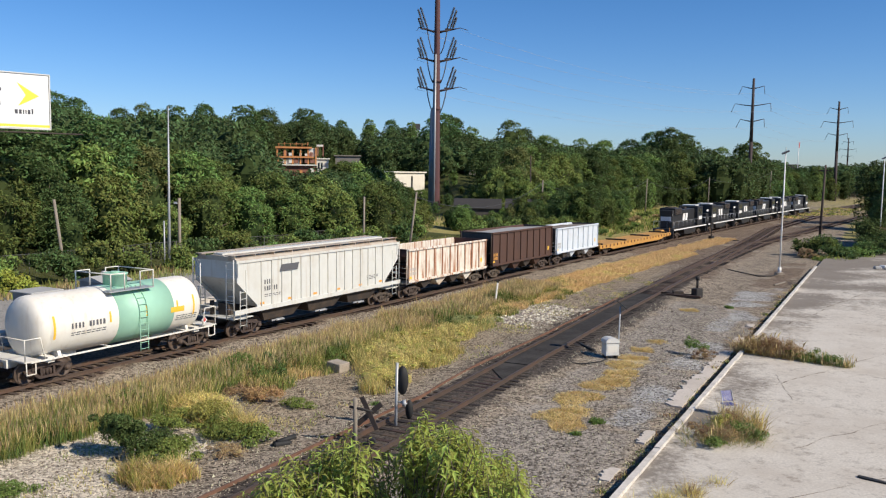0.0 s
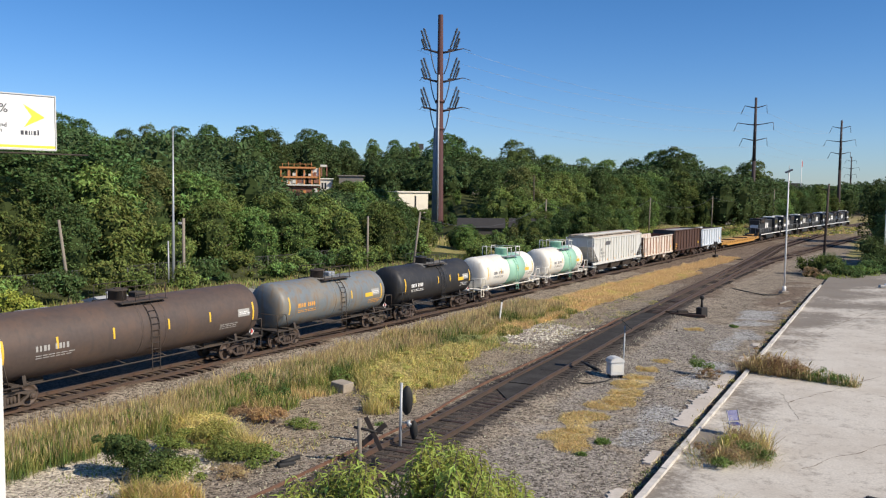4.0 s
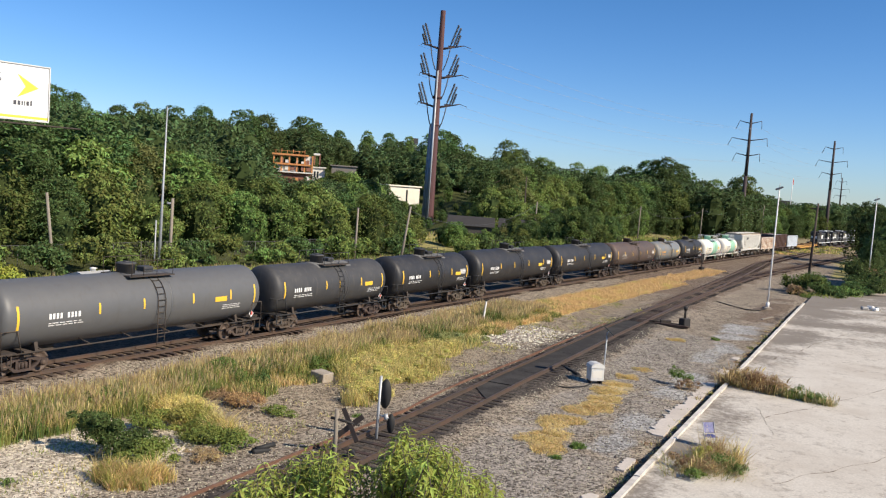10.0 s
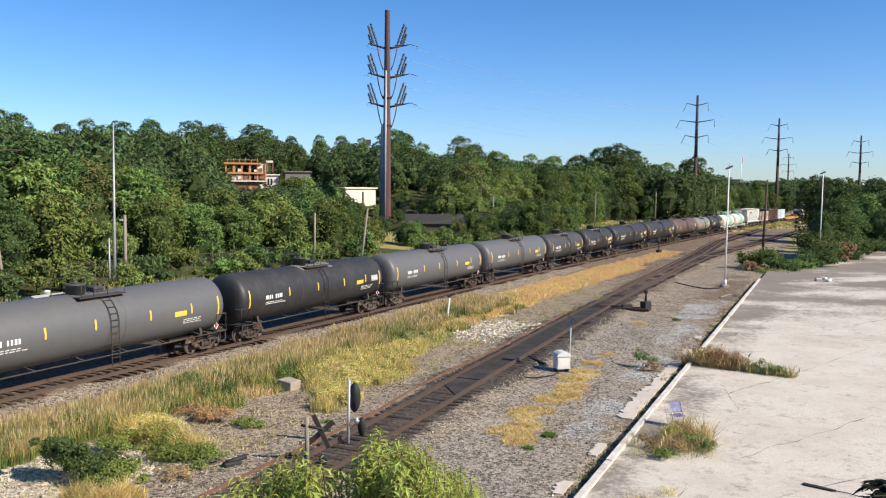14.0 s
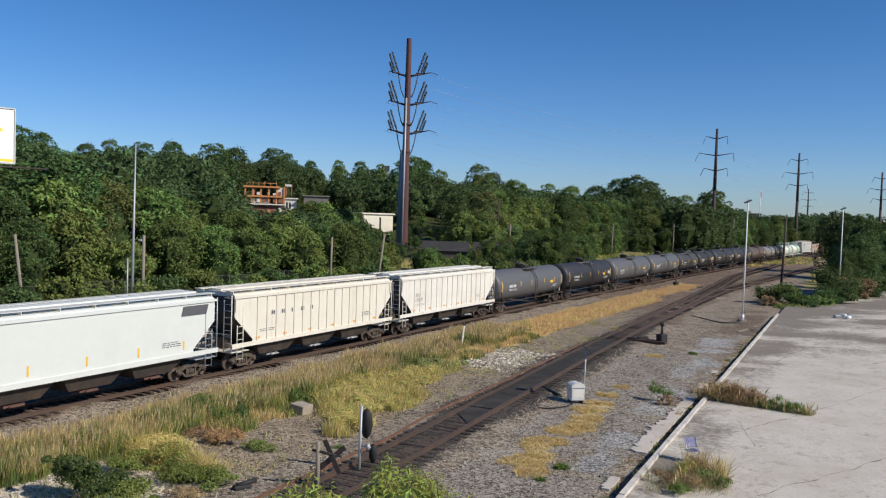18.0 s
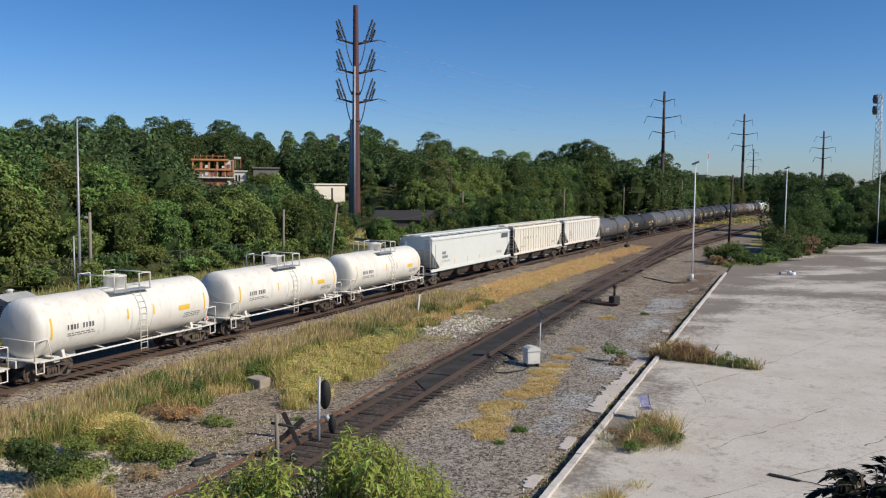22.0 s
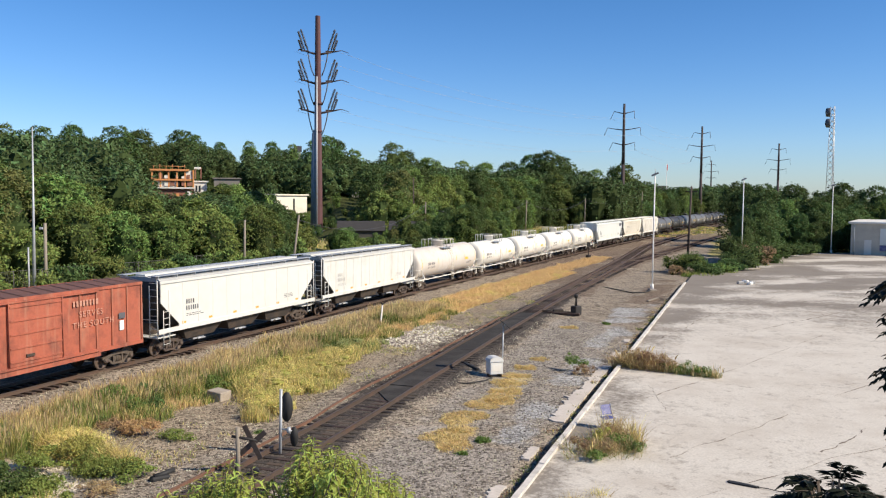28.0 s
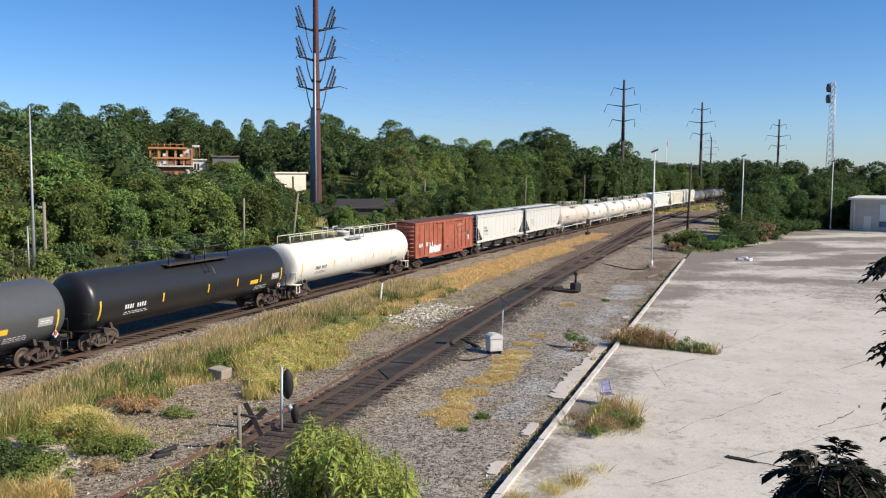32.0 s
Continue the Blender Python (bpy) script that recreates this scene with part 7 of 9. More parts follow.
# ---- relay huts beyond the main line ----
def relay_hut(label, corner, along, across, top, gable):
    """A sheet-metal hut; its near corner, its length along the line and its breadth away from it."""
    t = thing("relay_hut", label, "equipment hut", pose(corner[0], corner[1], 0, 0, 0, 61.0), "relay huts by the line")
    Mesh().box(0, along, 0, across, -0.25, top, 0.02).part("wall", M["hut_grey"], t)
    Mesh().box(-0.06, along + 0.06, -0.06, across + 0.06, -0.6, -0.25).part("footing", M["block"], t)
    if gable:
        Mesh().prism([(-0.12, top + 0.005), (across + 0.12, top + 0.005), (across / 2, top + 0.30)], -0.12, along + 0.12, "x").part("roof", M["roof_grey"], t)
        Mesh().lathe([(top + 0.25, 0.16), (top + 0.42, 0.16), (top + 0.46, 0.24), (top + 0.52, 0.08)], "z", (along * 0.5, across / 2, 0), 10).part("vent", M["lamp_white"], t)
    else:
        Mesh().box(-0.10, along + 0.10, -0.10, across + 0.10, top + 0.005, top + 0.10, 0.03).part("roof", M["roof_grey"], t)
    door = Mesh().box(along * 0.22, along * 0.78, -0.035, -0.003, 0.0, top - 0.2, 0.01).part("door", M["hut_grey"], t)
    Mesh().rod((along * 0.70, -0.06, 1.0), (along * 0.70, -0.06, 1.25), 0.02, 6).part("handle", M["galv"], door)
    for k in range(7):
        Mesh().box(-0.03, -0.003, across * 0.2, across * 0.8, top - 0.35 - 0.12 * k, top - 0.29 - 0.12 * k).part("louvre", M["under"], t)


relay_hut("grey sheet-metal relay hut with a flat roof", (-20.8, 42.1), 1.7, 1.6, 2.6, False)
relay_hut("grey sheet-metal relay hut with a low pale gable", (-19.1, 46.8), 1.9, 2.0, 2.6, True)

# ---- lineside signs and fittings ----
t = thing("crossing_sign", "grey post with a dark crossed-board sign seen from behind", "railway sign")
Mesh().rod((-2.9, 28.0, -0.6), (-2.9, 28.0, 1.35), 0.075, 10).part("post", M["pole_wood"], t)
for k, (a, z) in enumerate(((52, 0.84), (128, 0.80))):
    Mesh().box(-0.62, 0.62, -0.012, 0.012, -0.09, 0.09, 0.004).part("board", M["dark_wood"], t, at=pose(-2.42, 27.95 + 0.03 * k, z, 0, a + 10, -20))
Mesh().rod((-3.1, 28.0, 1.05), (-2.1, 27.95, 0.86), 0.05, 8).part("bracket", M["iron"], t)
Mesh().lathe([(-0.06, 0.14), (0.1, 0.15), (0.12, 0.02)], "y", (-2.32, 27.6, -0.05), 12).part("bell", M["junk"], t)
t = thing("target_sign", "post with a black oval target seen from behind", "railway signal")
Mesh().rod((-1.62, 29.9, -0.6), (-1.58, 29.9, 2.15), 0.055, 10).part("post", M["galv"], t)
m = Mesh()
m.lathe([(-0.02, 0.001), (-0.02, 0.5), (0.02, 0.5), (0.03, 0.001)], "y", (0, 0, 0), 22)
m.v = [(x * 0.44, y, z * 1.08) for x, y, z in m.v]
m.part("target", M["junk"], t, at=pose(-1.38, 29.86, 1.52, 0, 0, -12))
Mesh().rod((-1.58, 29.9, 0.72), (-1.2, 29.8, 0.66), 0.03, 6).lathe([(-0.08, 0.1), (0.05, 0.13)], "x", (-1.3, 29.82, 0.68), 10).part("lamp_bracket", M["galv"], t)
m = Mesh().lathe([(-0.03, 0.001), (-0.03, 0.36), (0.02, 0.36), (0.03, 0.001)], "y", (0, 0, 0), 18)
m.v = [(x * 0.4, y, z) for x, y, z in m.v]
m.part("lower_target", M["junk"], t, at=pose(-1.12, 29.8, 0.45, 0, 0, -12))

t = thing("marker_post", "slim white marker post with a dark cap", "marker post")
Mesh().box(-0.055, 0.055, -0.055, 0.055, -0.6, 1.4, 0.012).part("post", M["lamp_white"], t, at=pose(3.78, 58.0, 0, 0, 6, 20))
Mesh().box(-0.065, 0.065, -0.065, 0.065, 1.4, 1.56, 0.015).part("cap", M["iron"], t, at=pose(3.78, 58.0, 0, 0, 6, 20))

t = thing("switch_stand", "black iron switch stand on long ties beside the siding", "switch stand")
Mesh().box(-0.35, 0.35, -0.3, 0.3, -0.3, 0.42, 0.05).part("machine", M["iron"], t, at=pose(19.6, 63.6, 0, 0, 0, 30))
Mesh().rod((19.6, 63.6, 0.4), (19.6, 63.6, 1.1), 0.09, 10).lathe([(1.05, 0.16), (1.3, 0.16), (1.34, 0.05)], "z", (19.6, 63.6, 0), 10).part("lamp", M["iron"], t)
for k in range(2):
    Mesh().box(-2.0, 0.6, -0.12, 0.12, -0.36, -0.16, 0.02).part("long_tie", M["tie"], t, at=pose(19.2 - 0.2 * k, 63.3 + 0.7 * k, 0.06, 0, 0, -28))
Mesh().rod((19.4, 63.7, -0.1), (17.0, 64.9, -0.1), 0.04, 6).box(17.9, 18.7, 64.0, 64.4, -0.2, 0.1, 0.03).part("throw_rod", M["under"], t)
t = thing("switch_stand", "small dark switch stand beside the main line", "switch stand")
Mesh().box(-0.3, 0.3, -0.3, 0.3, -0.3, 0.3, 0.05).part("machine", M["iron"], t, at=pose(38.9, 120.6, 0, 0, 0, 30))
Mesh().rod((38.9, 120.6, 0.2), (38.9, 120.6, 1.9), 0.07, 8).box(38.65, 39.15, 120.55, 120.65, 1.5, 2.2).part("target", M["iron"], t)
Mesh().rod((38.9, 120.6, -0.2), (42.5, 119.4, -0.25), 0.08, 6).part("throw_rod", M["iron"], t)

t = thing("signal_cabinet", "small dull white equipment cabinet with a rounded lid", "equipment cabinet", pose(8.7, 42.3, -0.08, 0, 0, 12) @ Matrix.Scale(0.86, 4))
Mesh().box(-0.42, 0.42, -0.35, 0.35, -0.1, 0.66, 0.03).part("body", M["cabinet"], t)
Mesh().prism([(-0.46, 0.67), (0.46, 0.67), (0.36, 0.86), (0.12, 0.95), (-0.2, 0.95), (-0.4, 0.84)], -0.4, 0.4).part("lid", M["cabinet"], t)
for x in (-0.36, 0.3):
    Mesh().box(x, x + 0.06, -0.3, 0.3, -0.5, -0.1).part("leg", M["under"], t)
Mesh().box(-0.3, 0.3, -0.358, -0.351, 0.1, 0.5).part("door", M["house_white"], t)
t = thing("solar_mast", "thin mast with a small tilted solar panel", "mast", pose(9.15, 42.5, 0))
Mesh().rod((0, 0, -0.6), (0.04, 0, 2.3), 0.035, 8).part("post", M["galv"], t)
Mesh().box(-0.34, 0.34, -0.24, 0.24, -0.018, 0.018, 0.004).part("panel", M["glass"], t, at=pose(0.10, 0, 2.38, -7, 41, -10))
Mesh().rod((0.02, 0, 2.2), (0.12, 0, 2.36), 0.02, 6).part("bracket", M["galv"], t)
cab = [(8.48, 41.85, -0.27), (8.0, 41.2, -0.28), (7.4, 40.82, -0.28), (6.9, 40.6, -0.27), (6.55, 40.8, -0.28), (6.3, 41.9, -0.28), (6.0, 42.6, -0.28), (5.6, 43.2, -0.25)]
# black pieces laid on the gravel as the shadow of cabinet and solar mast
shadow_strip = Mesh()
for x, y, z, a in ((0, 0, 0.05, 0), (0.25, -0.7, 0.02, 25), (0.4, -1.4, 0.0, -10)):
    shadow_strip.box(x - 0.28, x + 0.28, y - 0.5, y + 0.45, z - 0.05, z + 0.05, 0.03)
shadow_strip.rod((-0.1, 0.4, 0.08), (0.5, -1.8, 0.12), 0.07, 7)
tagged(shadow_strip.part("cabinet_shadow", M["junk"], None, at=pose(7.55, 45.2, -0.29)), "black strip laid as the shadow of the cabinet and its mast", "scrap")
tagged(Mesh().path(cab, 0.035, 5).part("ground_cable", M["junk"]), "black cable trailing over the gravel from the cabinet", "cable")

tagged(Mesh().path([(26.4, 86.0, -0.25), (28.6, 82.5, -0.28), (29.0, 79.8, -0.27), (29.6, 77.6, -0.28), (30.9, 77.8, -0.27), (32.2, 79.3, -0.2)], 0.05, 5).part("ground_cable", M["junk"]), "black cable trailing over the gravel to the lamp's foot", "cable")
tagged(Mesh().box(-1.6, 1.6, -0.09, 0.09, -0.34, -0.24, 0.02).part("fallen_board", M["pole_wood"], None, at=pose(29.6, 72.6, 0, 0, 1, 52)), "pale weathered board lying on the gravel", "board")
Mesh().box(-0.42, 0.42, -0.36, 0.36, -0.5, 0.06, 0.03).part("concrete_block", M["block"], None, at=pose(-4.85, 39.0, 0, 0, 4, -36))
tagged(bpy.data.objects["concrete_block"], "square old concrete block in the weeds", "concrete block")
Mesh().box(-0.32, 0.3, -0.16, 0.16, -0.36, -0.18, 0.05).rod((-0.2, 0, -0.2), (0.5, 0.12, -0.12), 0.09, 8).part("scrap", M["junk"], None, at=pose(-5.4, 28.0, 0, 0, 0, 28))
tagged(bpy.data.objects["scrap"], "black scrap of rubber and iron on the gravel", "scrap")

t = thing("folding_chair", "faded blue folding chair standing in weeds", "chair", pose(11.05, 31.4, -0.1, 0, 0, 15))
for x in (-0.24, 0.24):
    Mesh().path([(x, -0.2, 0), (x, 0.2, 0.95)], 0.018, 6).path([(x, 0.22, 0), (x, -0.2, 0.46)], 0.018, 6).part("leg", M["galv"], t)
Mesh().box(-0.24, 0.24, -0.2, 0.2, 0.44, 0.47, 0.01).part("seat", M["blue"], t)
Mesh().box(-0.24, 0.24, -0.012, 0.012, -0.2, 0.2, 0.01).part("backrest", M["blue"], t, at=pose(0, 0.14, 0.74, -22, 0, 0))

# dark streak on the lot, added as a flat piece with a thin tail
t = thing("plank", "dark flat streak with a thin tail on the lot", "plank", pose(13.2, 24.62, -0.06, 0, 0, -44))
Mesh().prism([(-0.48, -0.05), (-0.30, -0.10), (0.45, -0.06), (0.50, 0.04), (-0.1, 0.09), (-0.46, 0.07)], -0.03, 0.02, "z").part("board", M["junk"], t)
Mesh().path([(0.45, 0, 0.0), (0.8, 0.03, 0.01), (1.2, -0.04, 0.01)], 0.015, 5).part("wire", M["iron"], t)
for k, (x, y) in enumerate(((43.5, 83.0), (44.3, 82.4), (45.0, 83.3), (44.6, 84.0))):
    m = Mesh().box(-0.35, 0.35, -0.22, 0.22, -0.12, 0.2, 0.08)
    tagged(m.part("litter_bag", M["mark_white"] if k % 2 else M["mark_grey"], None, at=pose(x, y, 0, 0, 0, 40 * k)), "white litter bag dropped on the lot", "litter", "litter on the lot")
Mesh().rod((-1.6, 0, 0), (1.6, 0, 0.1), 0.16, 8, 0.12).part("fallen_log", M["pole_wood"], None, at=pose(52.5, 98.0, 0.04, 0, 0, 10))
tagged(bpy.data.objects["fallen_log"], "pale fallen log at the lot's edge", "log")


def rubble_heap():
    rr = random.Random(12)
    m = Mesh()
    for k in range(2000):
        u, w = rr.random(), rr.gauss(0, 0.95)
        x, y = 3.9 + 4.8 * u + w * 0.9, 51.8 + 6.0 * u - w * 1.1 + 0.8 * rr.random()
        r = rr.uniform(0.03, 0.10) * (1 if rr.random() < 0.85 else 1.7)
        c = Vector((x, y, ground_z(x, y) + r * 0.3))
        v = []
        for i in range(6):
            a = [(1, 0, 0), (-1, 0, 0), (0, 1, 0), (0, -1, 0), (0, 0, 0.5), (0, 0, -0.5)][i]
            v.append(c + Vector(a) * r * rr.uniform(0.6, 1.3))
        m.add(v, [(0, 2, 4), (2, 1, 4), (1, 3, 4), (3, 0, 4), (2, 0, 5), (1, 2, 5), (3, 1, 5), (0, 3, 5)])
    tagged(m.part("rubble", M["rubble"]), "pale broken stones spilled down the bank", "rubble", kind="stuff")
    rs = np.random.RandomState(8)
    v, f = [], []
    while len(f) < 99000:
        x, y = rs.uniform(-15, 19), 21 + 45 * rs.rand() ** 1.3
        if side_of(x, y) > -1.4 or -2.3 < x - second_x(y) < 0.9 or x > curb_x(y) - 0.35:
            continue
        r = 0.018 + 0.026 * rs.rand() ** 2 + (0.05 * rs.rand() if rs.rand() < 0.015 else 0)
        z = ground_z(x, y) + r * 0.15
        a, o = rs.uniform(0, 6.28), len(v)
        for i in range(3):
            q = r * rs.uniform(0.8, 1.4)
            v.append((x + q * math.cos(a + 2.1 * i), y + q * math.sin(a + 2.1 * i), z - r * 0.3))
        v.append((x + r * rs.uniform(-0.4, 0.4), y + r * rs.uniform(-0.4, 0.4), z + r * rs.uniform(0.7, 1.5)))
        f += [(o, o + 1, o + 3), (o + 1, o + 2, o + 3), (o + 2, o, o + 3)]
    m = Mesh().add(v, f)
    tagged(m.part("loose_stones", M["stones"]), "grey and pale loose stones strewn on the gravel", "stones", kind="stuff")


rubble_heap()

# white post of the viewpoint's parapet
p = polar(-29.25, 1.25, 0)
m = Mesh().prism([(-0.11, -0.11), (0.11, -0.11), (0.11, 0.11), (-0.11, 0.11)], -0.6, 8.88, "z")
m.add([(-0.11, -0.11, 8.88), (0.11, -0.11, 8.88), (0.11, 0.11, 8.88), (-0.11, 0.11, 8.88), (-0.05, -0.05, 8.96), (0.05, -0.05, 8.96), (0.05, 0.05, 8.96), (-0.05, 0.05, 8.96)],
      [(0, 1, 5, 4), (1, 2, 6, 5), (2, 3, 7, 6), (3, 0, 4, 7), (4, 5, 6, 7)])
ob = m.part("white_post", M["parapet"], None, at=pose(p.x - 0.13, p.y, 0, 0, 0, 29))
tagged(ob, "tall white concrete post with a sloping head", "post")



# ---- vegetation ----
def leaf_cloud(seed, lobes, count, size, squash=0.8, core=0.72, up=0.35, aspect=0.62):
    """Points, faces and material numbers of a crown: many small bent leaf sprays over the lobes, dark inner masses in them."""
    rs = np.random.RandomState(seed)
    vol = np.array([l[3] ** 2 for l in lobes])
    pick = rs.choice(len(lobes), count, p=vol / vol.sum())
    L = np.array(lobes)[pick]
    d = rs.normal(size=(count, 3))
    d[:, 2] = np.where(d[:, 2] < -0.5, -d[:, 2], d[:, 2])
    d /= np.linalg.norm(d, axis=1)[:, None]
    rad = L[:, 3] * (0.72 + 0.48 * rs.rand(count))
    c = L[:, :3] + d * rad[:, None] * np.array([1, 1, squash])
    nrm = d * 0.8 + rs.normal(size=(count, 3)) * 0.55 + np.array([0, 0, up])
    nrm /= np.linalg.norm(nrm, axis=1)[:, None]
    ref = rs.normal(size=(count, 3))
    u = np.cross(nrm, ref)
    u /= np.linalg.norm(u, axis=1)[:, None]
    w = np.cross(nrm, u)
    s = size * (0.55 + 0.9 * rs.rand(count))[:, None]
    bend = nrm * s * 0.22
    tri = np.stack([c - u * s, c - w * s * aspect + u * s * 0.5 + bend, c + w * s * aspect + u * s * 0.5 - bend], 1).reshape(-1, 3)
    v = tri.tolist()
    f = [(3 * i, 3 * i + 1, 3 * i + 2) for i in range(count)]
    mi = [0] * count
    # fill each lobe; leaf_core gives the filling the colour of inner shade
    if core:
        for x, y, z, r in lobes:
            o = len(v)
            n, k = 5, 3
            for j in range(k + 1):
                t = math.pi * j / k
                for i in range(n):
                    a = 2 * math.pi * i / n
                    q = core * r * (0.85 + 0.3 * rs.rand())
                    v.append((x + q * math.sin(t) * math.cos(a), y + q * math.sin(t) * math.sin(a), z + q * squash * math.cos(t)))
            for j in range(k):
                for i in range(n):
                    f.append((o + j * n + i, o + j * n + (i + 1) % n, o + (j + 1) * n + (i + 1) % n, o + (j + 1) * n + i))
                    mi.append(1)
    return v, f, mi


def cloud_data(name, v, f, mi, leaf, core):
    me = bpy.data.meshes.new(name)
    me.from_pydata(v, [], f)
    me.materials.append(M[leaf])
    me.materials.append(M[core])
    me.polygons.foreach_set("material_index", mi)
    me.update()
    return me


def crown_cloud(seed, h, r, lobes, count, size, low=0.12, droop=0.35, ragged=0.10, lean=0.0):
    """A tree crown: boughs set round an uneven ovoid, each shingled with leaf sprays that point out and down, over one
    inner mass coloured as shade.
    """
    rs = np.random.RandomState(seed)

    def girth(u):
        return r * np.sqrt(np.clip(1 - ((u - 0.46) / 0.56) ** 2, 0.02, 1)) * np.where(u < 0.46, 0.86 + 0.3 * u, 1.0)
    u = np.clip((np.arange(lobes) + 0.5) / lobes + rs.normal(size=lobes) * 0.03, 0.02, 0.985)
    a = 2.39996 * np.arange(lobes) + rs.normal(size=lobes) * 0.35
    size_l = r * (0.20 + 0.24 * rs.rand(lobes) ** 1.6)
    reach = np.maximum(girth(u) - size_l * 0.75, 0) * rs.uniform(0.62, 1.14, lobes)
    z = h * (low + (1 - low) * u) - size_l * 0.55 * (u > 0.6)
    C = np.stack([reach * np.cos(a) + lean * z, reach * np.sin(a), z], 1)
    way = np.stack([np.cos(a), np.sin(a), 1.6 * (u - 0.35)], 1)
    way /= np.linalg.norm(way, axis=1)[:, None]
    w = size_l ** 2 * (0.5 + u)
    k = rs.choice(lobes, count, p=w / w.sum())
    d = rs.normal(size=(count, 3)) + 1.0 * way[k] + np.array([0, 0, 0.35])
    d /= np.linalg.norm(d, axis=1)[:, None]
    far = np.where(rs.rand(count) < ragged, rs.uniform(1.0, 1.45, count), rs.uniform(0.78, 1.1, count))
    c = C[k] + d * (size_l[k] * far)[:, None] * np.array([1, 1, 0.8])
    along = d * np.array([1, 1, 0.3]) + rs.normal(size=(count, 3)) * 0.45 - np.array([0, 0, droop])
    along /= np.linalg.norm(along, axis=1)[:, None]
    face = d * 0.9 + np.array([0, 0, 0.30]) + rs.normal(size=(count, 3)) * 0.38
    across = np.cross(face, along)
    across /= np.maximum(np.linalg.norm(across, axis=1), 1e-4)[:, None]
    s = size * (0.55 + 0.9 * rs.rand(count))[:, None]
    tri = np.stack([c - along * s * 0.6 - across * s * 0.42, c - along * s * 0.6 + across * s * 0.42, c + along * s], 1).reshape(-1, 3)
    v = tri.tolist()
    f = [(3 * i, 3 * i + 1, 3 * i + 2) for i in range(count)]
    mi = [0] * count
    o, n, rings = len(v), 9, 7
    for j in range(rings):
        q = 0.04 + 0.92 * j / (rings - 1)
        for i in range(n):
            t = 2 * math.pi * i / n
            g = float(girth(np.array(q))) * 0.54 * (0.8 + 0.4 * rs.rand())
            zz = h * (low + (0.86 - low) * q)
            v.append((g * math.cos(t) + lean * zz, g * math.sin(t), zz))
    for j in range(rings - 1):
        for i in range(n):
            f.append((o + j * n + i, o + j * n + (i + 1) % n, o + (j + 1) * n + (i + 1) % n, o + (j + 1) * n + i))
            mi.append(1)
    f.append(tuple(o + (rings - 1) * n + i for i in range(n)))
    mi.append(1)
    return v, f, mi


def trunk_data(seed, h, r):
    rr = random.Random(seed)
    m = Mesh()
    top = Vector((rr.uniform(-0.3, 0.3), rr.uniform(-0.3, 0.3), h * 0.62))
    m.rod((0, 0, -0.6), top * 0.5, 0.26 * h / 10, 7, 0.18 * h / 10).rod(top * 0.5, top, 0.18 * h / 10, 7, 0.09 * h / 10)
    for k in range(7):
        a = 0.9 * k + rr.random()
        b = top * rr.uniform(0.4, 0.9)
        e = b + Vector((math.cos(a) * r * 0.7, math.sin(a) * r * 0.7, h * rr.uniform(0.1, 0.24)))
        m.rod(b, e, 0.08 * h / 10, 5, 0.03)
    return m.data("trunk", M["bark"])


KINDS = []
for k, (h, r, n, leaf, cnt, size, droop) in enumerate(((9.5, 4.0, 40, "leaf_a", 5600, 0.23, 0.35), (10.5, 3.8, 44, "leaf_b", 5400, 0.22, 0.2), (8.5, 3.9, 36, "leaf_c", 5600, 0.24, 0.5), (11.5, 3.6, 46, "leaf_a", 5400, 0.22, 0.45),
                                                        (9.0, 3.6, 36, "leaf_d", 5000, 0.21, 0.3), (12.5, 4.8, 52, "leaf_b", 6400, 0.26, 0.15), (8.0, 4.2, 38, "leaf_c", 5600, 0.24, 0.6))):
    v, f, mi = crown_cloud(100 + k, h, r, n, cnt, size, 0.06, droop, 0.12, (0.03, -0.04, 0.05, 0.02, -0.03, 0.0, 0.04)[k])
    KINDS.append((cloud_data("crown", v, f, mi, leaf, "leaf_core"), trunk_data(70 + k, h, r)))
WORDS = {0: "mid-green broadleaf tree in full leaf", 1: "dark green broadleaf tree in full leaf", 2: "bright green leafy tree at the wood's edge", 3: "tall mid-green tree in full leaf",
         4: "bronze-tinged leafy tree, first autumn colour", 5: "large dark round-crowned tree", 6: "broad light green tree with low branches"}


def plant_tree(kind, x, y, scale, turn, z=None, group="trees of the wooded hillside"):
    zz = ground_z(x, y) if z is None else z
    t = thing("tree", WORDS[kind], "tree", Matrix.Translation((x, y, zz - 0.1)) @ pose(0, 0, 0, 0, 0, turn) @ Matrix.Diagonal((scale, scale, scale, 1)), group)
    put("crown", KINDS[kind][0], t)
    put("trunk", KINDS[kind][1], t)
    return t


def wood_edge(s):
    """How far the first trees stand from the main track."""
    return lerp_table(((-120, 33), (36, 33), (62, 25), (84, 23), (100, 28), (112, 40), (180, 38), (215, 28), (260, 21), (320, 16), (500, 14)), s)


HEIGHT = (9.5, 10.5, 8.5, 11.5, 9.0, 12.5, 8.0)


def skyline(az):
    """How high the woods' tops rise at a bearing, in degrees above the eye."""
    return lerp_table(((-30, 3.9), (-25, 3.9), (-21.5, 3.0), (-20, 3.6), (-14, 3.4), (-10.8, 2.9), (-9, 3.2), (-5.5, 2.5), (-3, 2.8), (1.3, 2.5), (4, 2.2), (8.2, 1.75), (11, 1.45), (13, 1.8), (16, 1.9), (17.5, 1.3), (21, 1.0),
                       (23, 0.7), (28, 0.75), (36, 1.0)), az)


